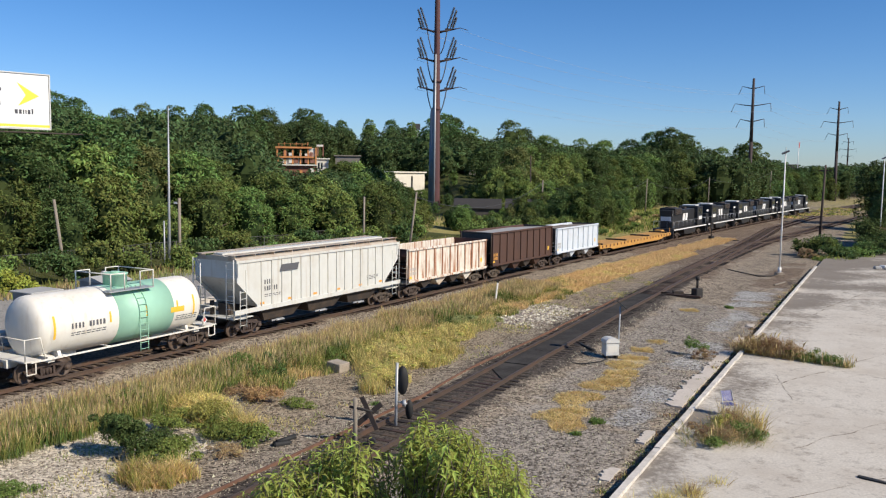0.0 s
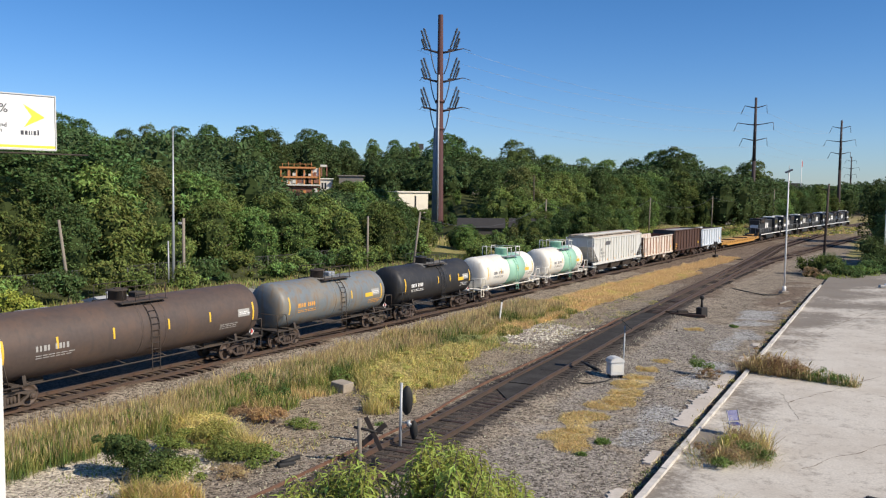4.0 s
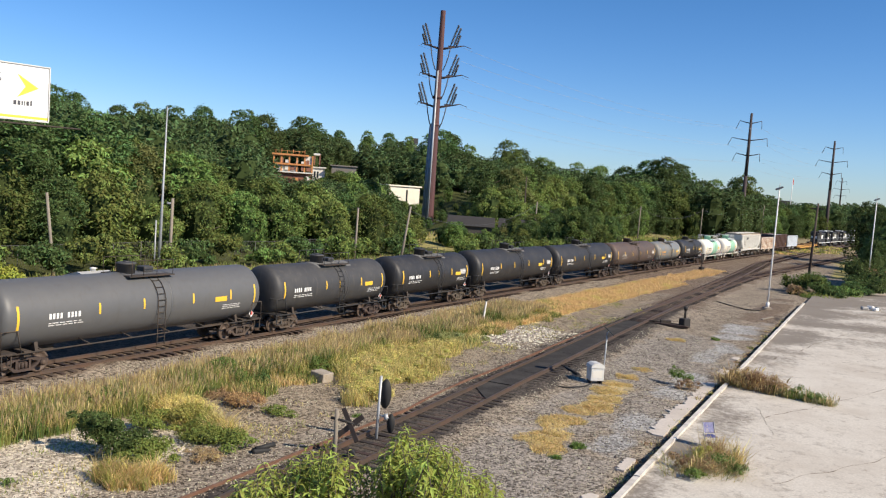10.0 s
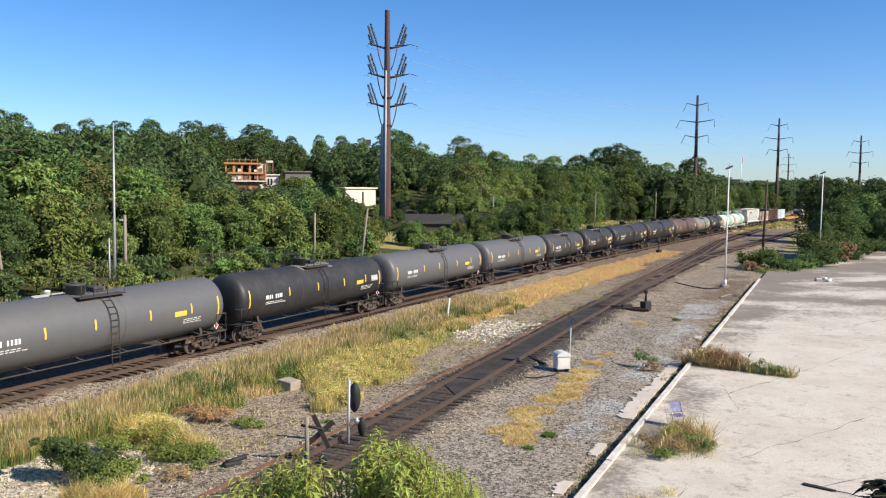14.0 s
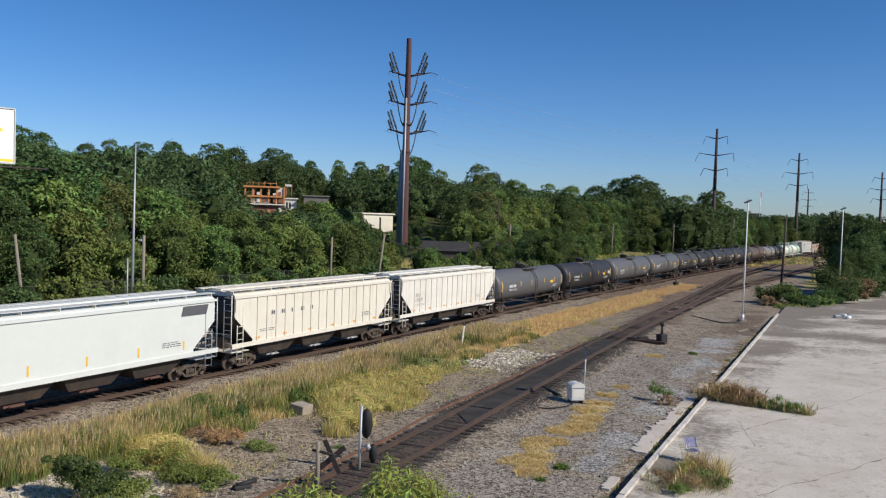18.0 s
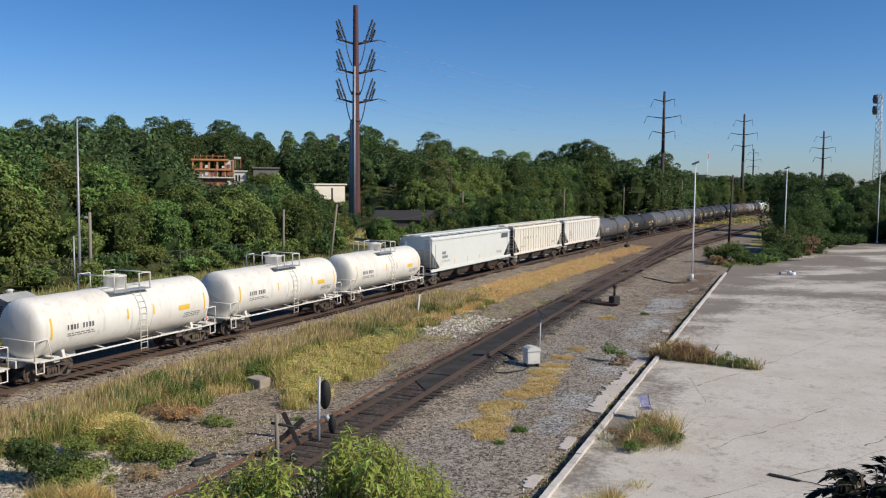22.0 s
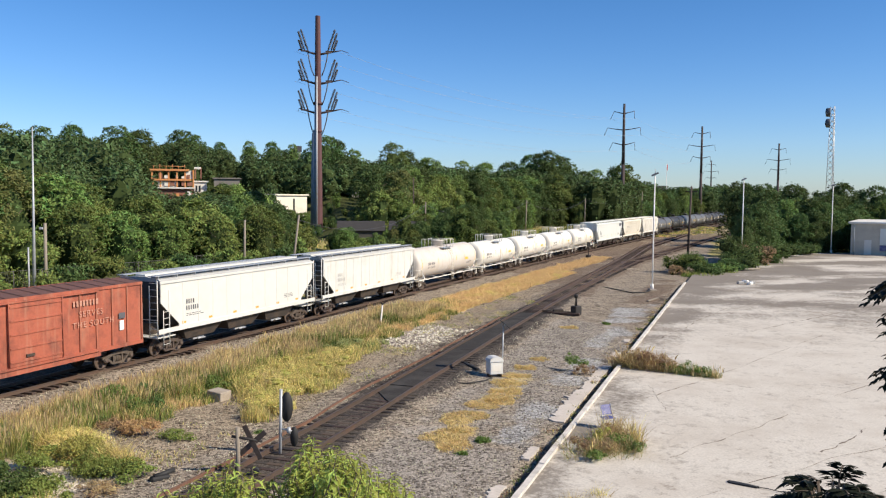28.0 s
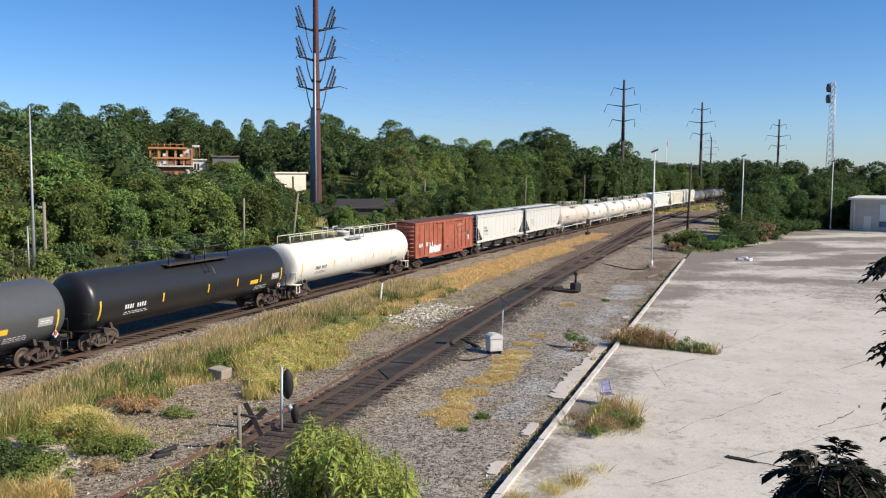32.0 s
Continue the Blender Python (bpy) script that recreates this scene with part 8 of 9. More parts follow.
def under_skyline(sc, x, y, height, slack):
    """A tree's scale, lowered so that its top keeps below the skyline."""
    d = math.hypot(x, y)
    el = skyline(math.degrees(math.atan2(x, y))) - slack
    return min(sc, max(0.3, (9.1 + d * math.tan(radians(el)) - ground_z(x, y)) / height))


def plant_woods():
    rr = random.Random(31)
    far = ([], [], [])
    count = 0
    protos = [crown_cloud(300 + k, (8.5, 10, 11.5)[k % 3], (3.9, 4.0, 4.3)[k % 3], (30, 20)[k // 3], (1250, 560)[k // 3], (0.34, 0.44)[k // 3], (0.2, 0.35)[k // 3], 0.3) for k in range(6)]
    for row in range(19):
        s = -95 + rr.uniform(0, 4)
        while s < 520:
            e = wood_edge(s)
            left = e + row * (4.9 if row < 4 else 6.6) + rr.uniform(-1.6, 1.6) - (row > 3) * 6.8
            step = (6.0 if row < 4 else 8.6) + max(0, s - 150) * 0.012
            s += step * rr.uniform(0.8, 1.25)
            if left > 125:
                continue
            p = beside(s, left)
            if p.y < 20 or math.degrees(math.atan2(p.x, p.y)) < -34:
                continue
            az, d = math.degrees(math.atan2(p.x, p.y)), math.hypot(p.x, p.y)
            # clearings for the buildings and the tower
            if (-11.8 < az < -5.0 and 222 < d < 262) or (-4.3 < az < -0.8 and 185 < d < 222) or (1.2 < az < 2.8 and d > 175 and d < 258):
                continue
            if 17.9 < az < 21.0 and 215 < d < 262 or -1.6 < az < 9.0 and (d < 163 and rr.random() < 0.75 or 163 <= d < 205 and az < 2.6):
                continue
            near = row < 3 and s < 330
            if near and count < 230:
                k = rr.choice((0, 1, 1, 3, 5, 3) if s > 150 else (0, 0, 2, 2, 6, 1, 3, 4) if row < 2 else (0, 1, 1, 3, 3, 5, 2))
                if row == 0:
                    sc = rr.uniform(0.62, 0.9)
                else:
                    sc = rr.uniform(0.72, 1.2) * (1.0 if s < 130 else 1.25)
                if -12.2 < az < 9.0 and d < (236 if az < -0.9 else 163):
                    sc = min(sc, (9.1 - d * (0.0075 * rr.uniform(-0.1, 1.2) if az < -4.6 else 0.012 * rr.uniform(1.0, 1.3) if az < -3.2 else 0.031 * rr.uniform(1.0, 1.4)) - ground_z(p.x, p.y)) / (9.5, 10.5, 8.5, 11.5, 9.0, 12.5, 8.0)[k])
                plant_tree(k, p.x, p.y, under_skyline(sc, p.x, p.y, HEIGHT[k], rr.uniform(0, 0.5)), rr.uniform(0, 360))
                count += 1
            else:
                k = rr.randrange(3)
                v, f, mi = protos[k if row < 7 and d < 220 else k + 3]
                o = len(far[0])
                sc, a = rr.uniform(0.85, 1.4) * (1.0 + max(0, d - 300) * 0.0005), rr.uniform(0, 6.28)
                if rr.random() < 0.07:
                    sc *= 1.35
                if -12.2 < az < 9.0 and d < (236 if az < -0.9 else 163):
                    sc = min(sc, (9.1 - d * (0.0075 * rr.uniform(-0.1, 1.2) if az < -4.6 else 0.012 * rr.uniform(1.0, 1.3) if az < -3.2 else 0.031 * rr.uniform(1.0, 1.4)) - ground_z(p.x, p.y)) / (8.5, 10, 11.5)[k])
                sc = under_skyline(sc, p.x, p.y, (8.5, 10, 11.5)[k], rr.uniform(-0.1, 0.6))
                ca, sa = math.cos(a) * sc, math.sin(a) * sc
                z0 = ground_z(p.x, p.y)
                far[0].extend([(p.x + x * ca - y * sa, p.y + x * sa + y * ca, z0 + z * sc) for x, y, z in v])
                far[1].extend([tuple(i + o for i in q) for q in f])
                far[2].extend(mi)
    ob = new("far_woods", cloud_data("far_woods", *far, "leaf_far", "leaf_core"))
    tagged(ob, "dense green woods covering the hillside", "woods", kind="stuff")
    return count


plant_woods()


def far_tree_line():
    """Tree belts toward the horizon and behind the lot."""
    rr = random.Random(77)
    v0, f0, m0 = crown_cloud(401, 10, 4.6, 16, 460, 0.6, 0.15)
    V, F, I = [], [], []
    for k in range(150):
        az = rr.uniform(12, 44)
        d = rr.uniform(420, 1100)
        p = polar(az, d, 0)
        if abs(side_of(p.x, p.y)) < 9:
            continue
        sc = under_skyline(rr.uniform(0.8, 1.3) * (1.0 + (d - 420) / 1500), p.x, p.y, 10, rr.uniform(-0.1, 0.35))
        o = len(V)
        z0 = ground_z(p.x, p.y)
        a = rr.uniform(0, 6.28)
        ca, sa = math.cos(a) * sc, math.sin(a) * sc
        V.extend([(p.x + x * ca - y * sa, p.y + x * sa + y * ca, z0 + z * sc) for x, y, z in v0])
        F.extend([tuple(i + o for i in q) for q in f0])
        I.extend(m0)
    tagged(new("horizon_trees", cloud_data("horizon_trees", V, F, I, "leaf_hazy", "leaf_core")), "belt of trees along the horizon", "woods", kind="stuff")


far_tree_line()


def hill_woods():
    """The wooded slope behind the building site and the sheds, up to the skyline."""
    rr = random.Random(78)
    protos = [crown_cloud(410 + k, 11, 4.3, 26, 760, 0.42, 0.1, 0.25, 0.15) for k in range(3)]
    V, F, I = [], [], []
    for k in range(330):
        az = rr.uniform(-16, 21)
        d = rr.uniform(252, 300) if k % 3 else rr.uniform(300, 370)
        p = polar(az, d)
        if side_of(p.x, p.y) < 16 or (az > 16.5 and d > 330):
            continue
        cap = skyline(az) * rr.uniform(0.6, 1.08)
        sc = min(1.35, max(0.45, (9.1 + d * math.tan(radians(cap)) - p.z) / 11))
        v, f, mi = protos[k % 3]
        o = len(V)
        a = rr.uniform(0, 6.28)
        ca, sa = math.cos(a) * sc, math.sin(a) * sc
        V.extend([(p.x + x * ca - y * sa, p.y + x * sa + y * ca, p.z + z * sc) for x, y, z in v])
        F.extend([tuple(i + o for i in q) for q in f])
        I.extend(mi)
    tagged(new("hill_woods", cloud_data("hill_woods", V, F, I, "leaf_far", "leaf_core")), "dense woods rising to the skyline", "woods", kind="stuff")


hill_woods()
# trees that hide the foot of the site, the field's far edge and the sheds
rr = random.Random(64)
for k in range(34):
    if k < 12:
        az, d, el = -8.2 + 0.40 * k + rr.uniform(-0.1, 0.1), rr.uniform(204, 219) if k < 7 else rr.uniform(178, 187), rr.uniform(0.35, 0.6) if 2 <= k < 7 else rr.uniform(-0.2, 0.25)
    elif k < 22:
        az, d, el = 0.4 + 0.42 * (k - 12), rr.uniform(132, 146), rr.uniform(-3.0, -2.2)
    else:
        az, d, el = 2.2 + 0.34 * (k - 22), rr.uniform(166, 190), rr.uniform(-1.6, -0.6)
    kind = rr.choice((0, 1, 1, 3, 2))
    p = polar(az, d)
    if side_of(p.x, p.y) > 9:
        plant_tree(kind, p.x, p.y, max(0.2, (9.1 + d * math.tan(radians(el)) - p.z) / HEIGHT[kind]), rr.uniform(0, 360))
# trees standing out on the skyline and behind the lot
for kind, az, d, el in ((5, -24.9, 190, 4.6), (1, -23.6, 200, 4.2), (1, -21.0, 215, 3.7), (3, -19.6, 225, 4.05), (5, -17.6, 225, 4.0), (1, -15.8, 235, 4.1), (5, -13.3, 245, 4.15), (1, -11.9, 255, 3.9), (5, -9.3, 285, 4.05), (5, -8.6, 290, 3.8),
                        (1, -6.9, 295, 3.3), (3, -5.0, 300, 3.45), (1, -3.6, 300, 3.4), (3, -2.2, 300, 3.3), (5, -0.1, 262, 3.9), (1, 0.7, 270, 3.6), (3, 1.9, 280, 3.0), (3, 4.6, 262, 3.45), (1, 5.4, 285, 2.9), (0, 7.0, 290, 2.5), (3, 9.2, 300, 2.3), (0, 10.6, 300, 2.2),
                        (1, 12.4, 300, 2.2), (5, 14.0, 300, 2.75), (5, 15.1, 298, 3.0), (5, 16.0, 306, 2.6), (1, 17.6, 330, 1.6), (3, 18.2, 340, 1.75), (3, 20.2, 330, 2.15), (1, 19.6, 340, 1.9), (4, 4.9, 178, 1.6)):
    p = polar(az, d)
    plant_tree(kind, p.x, p.y, max(0.5, (9.1 + d * math.tan(radians(el)) - p.z) / HEIGHT[kind]), az * 40)
# low trees before the warehouse, round the tower's foot and beyond the field
rr = random.Random(63)
for k in range(46):
    if k < 9:
        az, d, el = -4.0 + 0.36 * k, rr.uniform(172, 184), -0.75 - 0.09 * k + rr.uniform(-0.2, 0.2)
    elif k < 14:
        az, d, el = -1.3 + 0.42 * (k - 9), rr.uniform(160, 176), rr.uniform(-2.9, -2.5)
    else:
        az, d, el = 5.2 + 0.22 * (k - 14), rr.uniform(138, 166), rr.uniform(-1.9, -0.7) - (0.6 if k < 24 else 0)
    kind = rr.choice((0, 1, 1, 5, 3, 3))
    p = polar(az, d)
    if side_of(p.x, p.y) > 9:
        plant_tree(kind, p.x, p.y, max(0.22, (9.1 + d * math.tan(radians(el)) - p.z) / HEIGHT[kind]), rr.uniform(0, 360))
for k, (az, d, el) in enumerate(((0.25, 205, -0.6), (0.75, 215, 0.1), (1.3, 190, -2.0), (2.0, 194, -1.7), (2.7, 205, -0.9), (3.3, 212, -0.2), (3.9, 205, -0.6), (4.5, 215, 0.2), (1.5, 168, -2.6), (5.0, 185, -1.0), (0.5, 178, -2.0))):
    p = polar(az, d)
    plant_tree((1, 3, 0, 1, 4)[k % 5], p.x, p.y, max(0.2, (9.1 + d * math.tan(radians(el)) - p.z) / HEIGHT[(1, 3, 0, 1, 4)[k % 5]]), 70 * k)
for k, (x, y, sc) in enumerate(((60, 113, 0.62), (64, 117, 0.70), (68, 124, 0.72), (62, 121, 0.75), (73, 130, 0.72), (78, 134, 0.80), (84, 139, 0.78), (57, 116, 0.55), (70, 138, 0.95), (80, 146, 0.95), (90, 150, 0.9), (60, 130, 0.8),
                                (98, 150, 0.95), (108, 152, 0.95), (92, 142, 0.75), (66, 150, 1.0), (76, 160, 1.1), (118, 150, 1.0), (100, 168, 1.15), (86, 165, 1.15), (112, 170, 1.2), (72, 172, 1.05), (128, 160, 1.1), (95, 185, 1.2), (83, 133, 0.7), (87, 137, 0.7), (79, 131, 0.65), (93, 146, 0.85), (99, 146, 0.8), (105, 146, 0.8), (89, 131, 0.45), (86, 139, 0.78), (90, 137, 0.66), (93, 139, 0.62), (96, 143, 0.7), (88, 146, 0.8), (81, 130, 0.5), (85, 132, 0.45))):
    if math.degrees(math.atan2(x, y)) > 27.3:
        plant_tree((1, 5, 1, 5, 1, 3)[k % 6], x, y, under_skyline(sc, x, y, HEIGHT[(1, 5, 1, 5, 1, 3)[k % 6]], -0.2), 57 * k, group="trees behind the lot")


def bush(name, label, x, y, rx, h, leaf, count, size, seed, group="", z=None, core="leaf_core", lobes=7):
    rr = random.Random(seed)
    zz = ground_z(x, y) if z is None else z
    ls = [(0, 0, h * 0.4, rx * 0.55)]
    for k in range(lobes):
        a = 2.4 * k + rr.uniform(-0.5, 0.5)
        q = rx * rr.uniform(0.3, 0.95)
        ls.append((q * math.cos(a), q * math.sin(a), h * rr.uniform(0.12, 0.66), rx * rr.uniform(0.16, 0.42)))
    sq = min(1.0, h / rx * 0.75)
    v, f, mi = leaf_cloud(seed, ls, int(count * (2.6 if size < 0.1 else 1.6)), size * (0.62 if size < 0.1 else 0.85), sq, 0.5 if size < 0.1 else 0.7, 0.2, 0.42)
    v = [(a, b, max(c, -0.05)) for a, b, c in v]
    ob = new(name, cloud_data(name, v, f, mi, leaf, core))
    ob.matrix_basis = Matrix.Translation((x, y, zz))
    return tagged(ob, label, "shrub", group)


# shrubs on the bank and the gravel
B = "weeds and shrubs on the bank"
bush("shrub", "yellow-green shrub between the relay huts", -19.2, 44.4, 0.75, 2.5, "creeper", 900, 0.12, 21, "undergrowth before the wood")
bush("shrub", "dark green leafy shrub on pale gravel", -10.5, 26.7, 0.95, 2.0, "bush_dark", 2000, 0.085, 1, B)
bush("shrub", "dark green shrub with drooping leaves", -9.6, 26.3, 0.9, 1.15, "bush_dark", 1300, 0.085, 20, B)
bush("shrub", "dark green leafy shrub on pale gravel", -8.7, 26.0, 1.0, 0.95, "weed_fresh", 1400, 0.08, 2, B)
bush("shrub", "yellow-green flowering weed clump", -8.6, 30.4, 1.35, 0.95, "bush_yellow", 1400, 0.075, 3, B, core="bush_yellow")
bush("shrub", "green weeds below the yellow clump", -7.8, 29.3, 1.2, 0.7, "weed_fresh", 1000, 0.075, 4, B, core="bush_yellow")
bush("shrub", "fresh green weed clump", -7.4, 28.4, 1.1, 0.7, "weed_fresh", 1000, 0.07, 5, B)
bush("shrub", "fresh green weed clump", -6.4, 28.3, 0.8, 0.55, "weed_fresh", 600, 0.07, 6, B)
bush("shrub", "low green weed at the gravel's edge", -12.4, 22.9, 1.1, 0.6, "bush_green", 800, 0.07, 7, B)
bush("shrub", "small green weed tuft", -5.8, 32.7, 0.75, 0.42, "weed_fresh", 500, 0.06, 8, B)
bush("shrub", "dark green shrub in tall grass", -8.9, 36.6, 1.15, 1.45, "bush_green", 1500, 0.085, 9, B)
bush("shrub", "dark green shrub in tall grass", -8.0, 37.4, 1.0, 1.3, "bush_dark", 1200, 0.085, 10, B)
bush("shrub", "dark green shrub behind the concrete block", -5.5, 41.0, 1.0, 0.75, "bush_green", 900, 0.085, 15, B)
bush("shrub", "low green weeds before the tall grass", -9.4, 35.3, 0.8, 0.6, "weed_grey", 800, 0.07, 16, B)
bush("shrub", "leafy green shrub before the tall grass", -12.3, 31.3, 1.0, 1.1, "bush_green", 1100, 0.085, 17, B)
bush("shrub", "green weeds beside the yellow clump", -9.9, 29.6, 0.9, 0.7, "weed_fresh", 900, 0.075, 18, B)
bush("dry_shrub", "brown withered weeds at the tall grass's foot", -8.7, 34.6, 0.9, 0.4, "bush_dry", 500, 0.06, 19, B, core="bush_dry")
bush("shrub", "dusty grey-green weeds below the track", 0.8, 50.8, 1.5, 0.7, "weed_grey", 900, 0.085, 11, B)
bush("shrub", "dusty grey-green weeds below the track", -0.8, 52.6, 1.4, 0.7, "weed_grey", 900, 0.085, 12, B)
bush("dry_shrub", "rust-coloured clump of dead weeds", -7.3, 33.3, 0.9, 0.7, "grass_rust", 800, 0.07, 13, B, core="grass_rust")
bush("dry_shrub", "brown dry brush at the gravel's edge", -7.1, 27.0, 0.7, 0.4, "bush_dry", 500, 0.05, 14, B, core="bush_dry")
# shrubs on the lot
LT = "weeds growing through the lot"
bush("shrub", "young green sapling beside the kerb", 13.3, 43.2, 0.55, 1.3, "bush_green", 420, 0.075, 66, LT)
bush("dry_shrub", "brown weeds at the sapling's foot", 13.5, 42.2, 0.6, 0.6, "bush_dry", 350, 0.06, 67, LT, None, "bush_dry")
LOT_TUFTS = [(16.0 + 1.7 * k / 6, 43.3 - 1.7 * k / 6, 0.62 + 0.1 * (k % 2)) for k in range(7)]
for k, (x, y, q) in enumerate(LOT_TUFTS[1:]):
    bush("dry_shrub", "feathery brown weeds standing in a crack of the lot", x, y, 0.6, 1.55 - 0.10 * k, "bush_dry", 340, 0.055, 300 + k, LT, -0.1, "bush_dry", 5)
for k in range(5):
    bush("shrub", "grey-green weeds standing in a crack of the lot", 17.6 + 0.42 * k, 41.5 - 0.36 * k, 0.5, 0.85 - 0.05 * k, "bush_green" if k > 1 else "bush_dry", 260, 0.055, 310 + k, LT, -0.1, "bush_green", 5)
for k, (x, y, r, h, leaf) in enumerate(((9.3, 27.6, 0.45, 0.45, "bush_green"), (10.0, 28.3, 0.55, 0.6, "bush_dry"), (10.7, 28.7, 0.55, 0.7, "bush_green"), (9.2, 28.6, 0.5, 0.55, "bush_dry"), (10.0, 29.4, 0.45, 0.8, "bush_yellow"), (10.6, 29.7, 0.4, 1.0, "bush_dry"), (11.1, 28.3, 0.4, 0.5, "bush_green"))):
    bush("dry_shrub" if leaf == "bush_dry" else "shrub", {"bush_green": "dark green weeds beside the kerb", "bush_dry": "brown withered weeds beside the kerb", "bush_yellow": "yellow flowering weeds beside the kerb"}[leaf], x, y, r, h, leaf, 260, 0.06, 320 + k, LT, -0.1, leaf, 5)
# corner of the lot
C = "shrubs at the lot's far corner"
for k, (x, y, r, h, leaf, n) in enumerate(((43.6, 98.5, 2.4, 2.6, "bush_green", 1100), (45.5, 95.0, 2.2, 1.8, "bush_dark", 900), (47.8, 97.0, 2.4, 1.6, "bush_green", 800), (50.5, 99.5, 2.4, 2.2, "bush_dark", 900), (46.5, 101.5, 2.6, 2.8, "bush_dark", 1100),
                                           (53.5, 103.0, 2.6, 2.6, "bush_dark", 900), (42.0, 96.0, 1.4, 1.3, "bush_dry", 500), (56.5, 106.5, 3.0, 3.6, "bush_dark", 1200), (59.5, 108.0, 2.6, 3.2, "bush_dry", 900), (62.5, 111.5, 3.0, 3.4, "bush_dark", 1100),
                                           (66.5, 116.0, 3.2, 3.0, "bush_dark", 1100), (71.5, 121.5, 3.2, 2.8, "leaf_b", 1000), (76.5, 126.0, 3.2, 2.6, "bush_dark", 1000), (57.5, 111.0, 3.4, 5.0, "bush_dark", 1400), (61.0, 114.5, 3.6, 5.6, "bush_dark", 1400))):
    bush("shrub" if leaf != "bush_dry" else "dry_shrub", "dense green shrub at the lot's edge" if leaf != "bush_dry" else "dead brown brush at the lot's edge", x, y, r, h, leaf, n, 0.16, 80 + k, C)
# creepers round the billboard's column
for k, (az, d, z, r) in enumerate(((-28.3, 69.0, 0.0, 1.2), (-27.6, 68.0, 0.0, 1.3), (-27.1, 67.0, 0.0, 1.1), (-28.6, 70.3, 2.6, 0.8), (-28.5, 70.4, 4.2, 0.6), (-26.6, 66.5, 0.0, 1.0))):
    p = polar(az, d)
    bush("shrub", "yellow-green creeper at the foot of the billboard's column", p.x, p.y, r, r * 1.5, "creeper", 420, 0.16, 700 + k, "creepers by the billboard", p.z + z)
# brush along the far side of the line
for k in range(46):
    s = 88 + k * 3.2
    lf = 12 + 5 * noise.noise((k * 0.9, 0, 0)) + (k % 3) * 7
    p = beside(s, lf)
    bush("dry_shrub" if k % 3 == 1 else "shrub", "low brush on the field beyond the line", p.x, p.y, 1.5, 1.2, ("bush_green", "bush_dry", "leaf_c")[k % 3], 300, 0.16, 130 + k, "brush beyond the line")
for k in range(14):
    p = beside(64 + k * 2.6, 20.5 + 2 * math.sin(k * 1.7))
    bush("shrub", "leafy undergrowth before the wood", p.x, p.y, 2.0, 2.6 + (k % 3) * 0.6, ("leaf_a", "leaf_c", "leaf_b")[k % 3], 600, 0.2, 230 + k, "undergrowth before the wood")
for k in range(28):
    p = beside(-50 + k * 4.0, 26.3 + 1.2 * math.sin(k * 2.1))
    bush("shrub", "leafy undergrowth behind the fence", p.x, p.y, 2.1, 2.2 + (k % 4) * 0.7, ("leaf_a", "leaf_c", "leaf_b", "leaf_c")[k % 4], 700, 0.2, 260 + k, "undergrowth before the wood")


# ---- grasses ----
def grass(name, label, mats, spots, height, width, lean=0.35, category="grass"):
    """Blades at given places (x, y, size), each a bent two-piece strip; shared out between the materials by chance."""
    rs = np.random.RandomState(len(spots))
    groups = [([], []) for _ in mats]
    for x, y, sz in spots:
        tone = 0.5 + 0.75 * noise.noise((x * 0.55, y * 0.55, len(spots) * 0.01)) + 0.45 * noise.noise((x * 2.1, y * 2.1, 3)) + 0.18 * rs.randn()
        g = groups[min(len(mats) - 1, max(0, int(tone * len(mats))))]
        z = ground_z(x, y) - 0.02
        h = height * sz * (0.3 + 0.95 * rs.rand() ** 0.8)
        a = rs.uniform(0, 6.283)
        l = h * lean * rs.uniform(0.2, 1.2)
        b = rs.uniform(0, 6.283)
        wx, wy = math.cos(a) * width * 0.5, math.sin(a) * width * 0.5
        dx, dy = math.cos(b) * l, math.sin(b) * l
        o = len(g[0])
        g[0].extend([(x - wx, y - wy, z), (x + wx, y + wy, z), (x + dx * 0.4 + wx, y + dy * 0.4 + wy, z + h * 0.6), (x + dx * 0.4 - wx, y + dy * 0.4 - wy, z + h * 0.6), (x + dx, y + dy, z + h)])
        g[1].extend([(o, o + 1, o + 2, o + 3), (o + 3, o + 2, o + 4)])
    for (v, f), m in zip(groups, mats):
        me = bpy.data.meshes.new(name)
        me.from_pydata(v, [], f)
        me.materials.append(M[m])
        me.update()
        tagged(new(name, me), label, category, kind="stuff")


def band(n, s0, s1, l0, l1, seed, cover=0.0, freq=0.5, edge=0.8):
    """Places strewn beside the main track in uneven tufts."""
    rs = np.random.RandomState(seed)
    out = []
    while len(out) < n:
        s, l = rs.uniform(s0, s1), rs.uniform(l0, l1)
        p = beside(s, l)
        q = noise.noise((p.x * freq, p.y * freq, seed)) + 0.5 * noise.noise((p.x * freq * 3, p.y * freq * 3, seed))
        near = min(l - l0, l1 - l) / edge
        if q < cover + (0.5 * (1 - near) if near < 1 else 0) - 0.25:
            continue
        out.append((p.x + rs.normal() * 0.05, p.y + rs.normal() * 0.05, 0.75 + 0.5 * max(q, 0)))
    return out


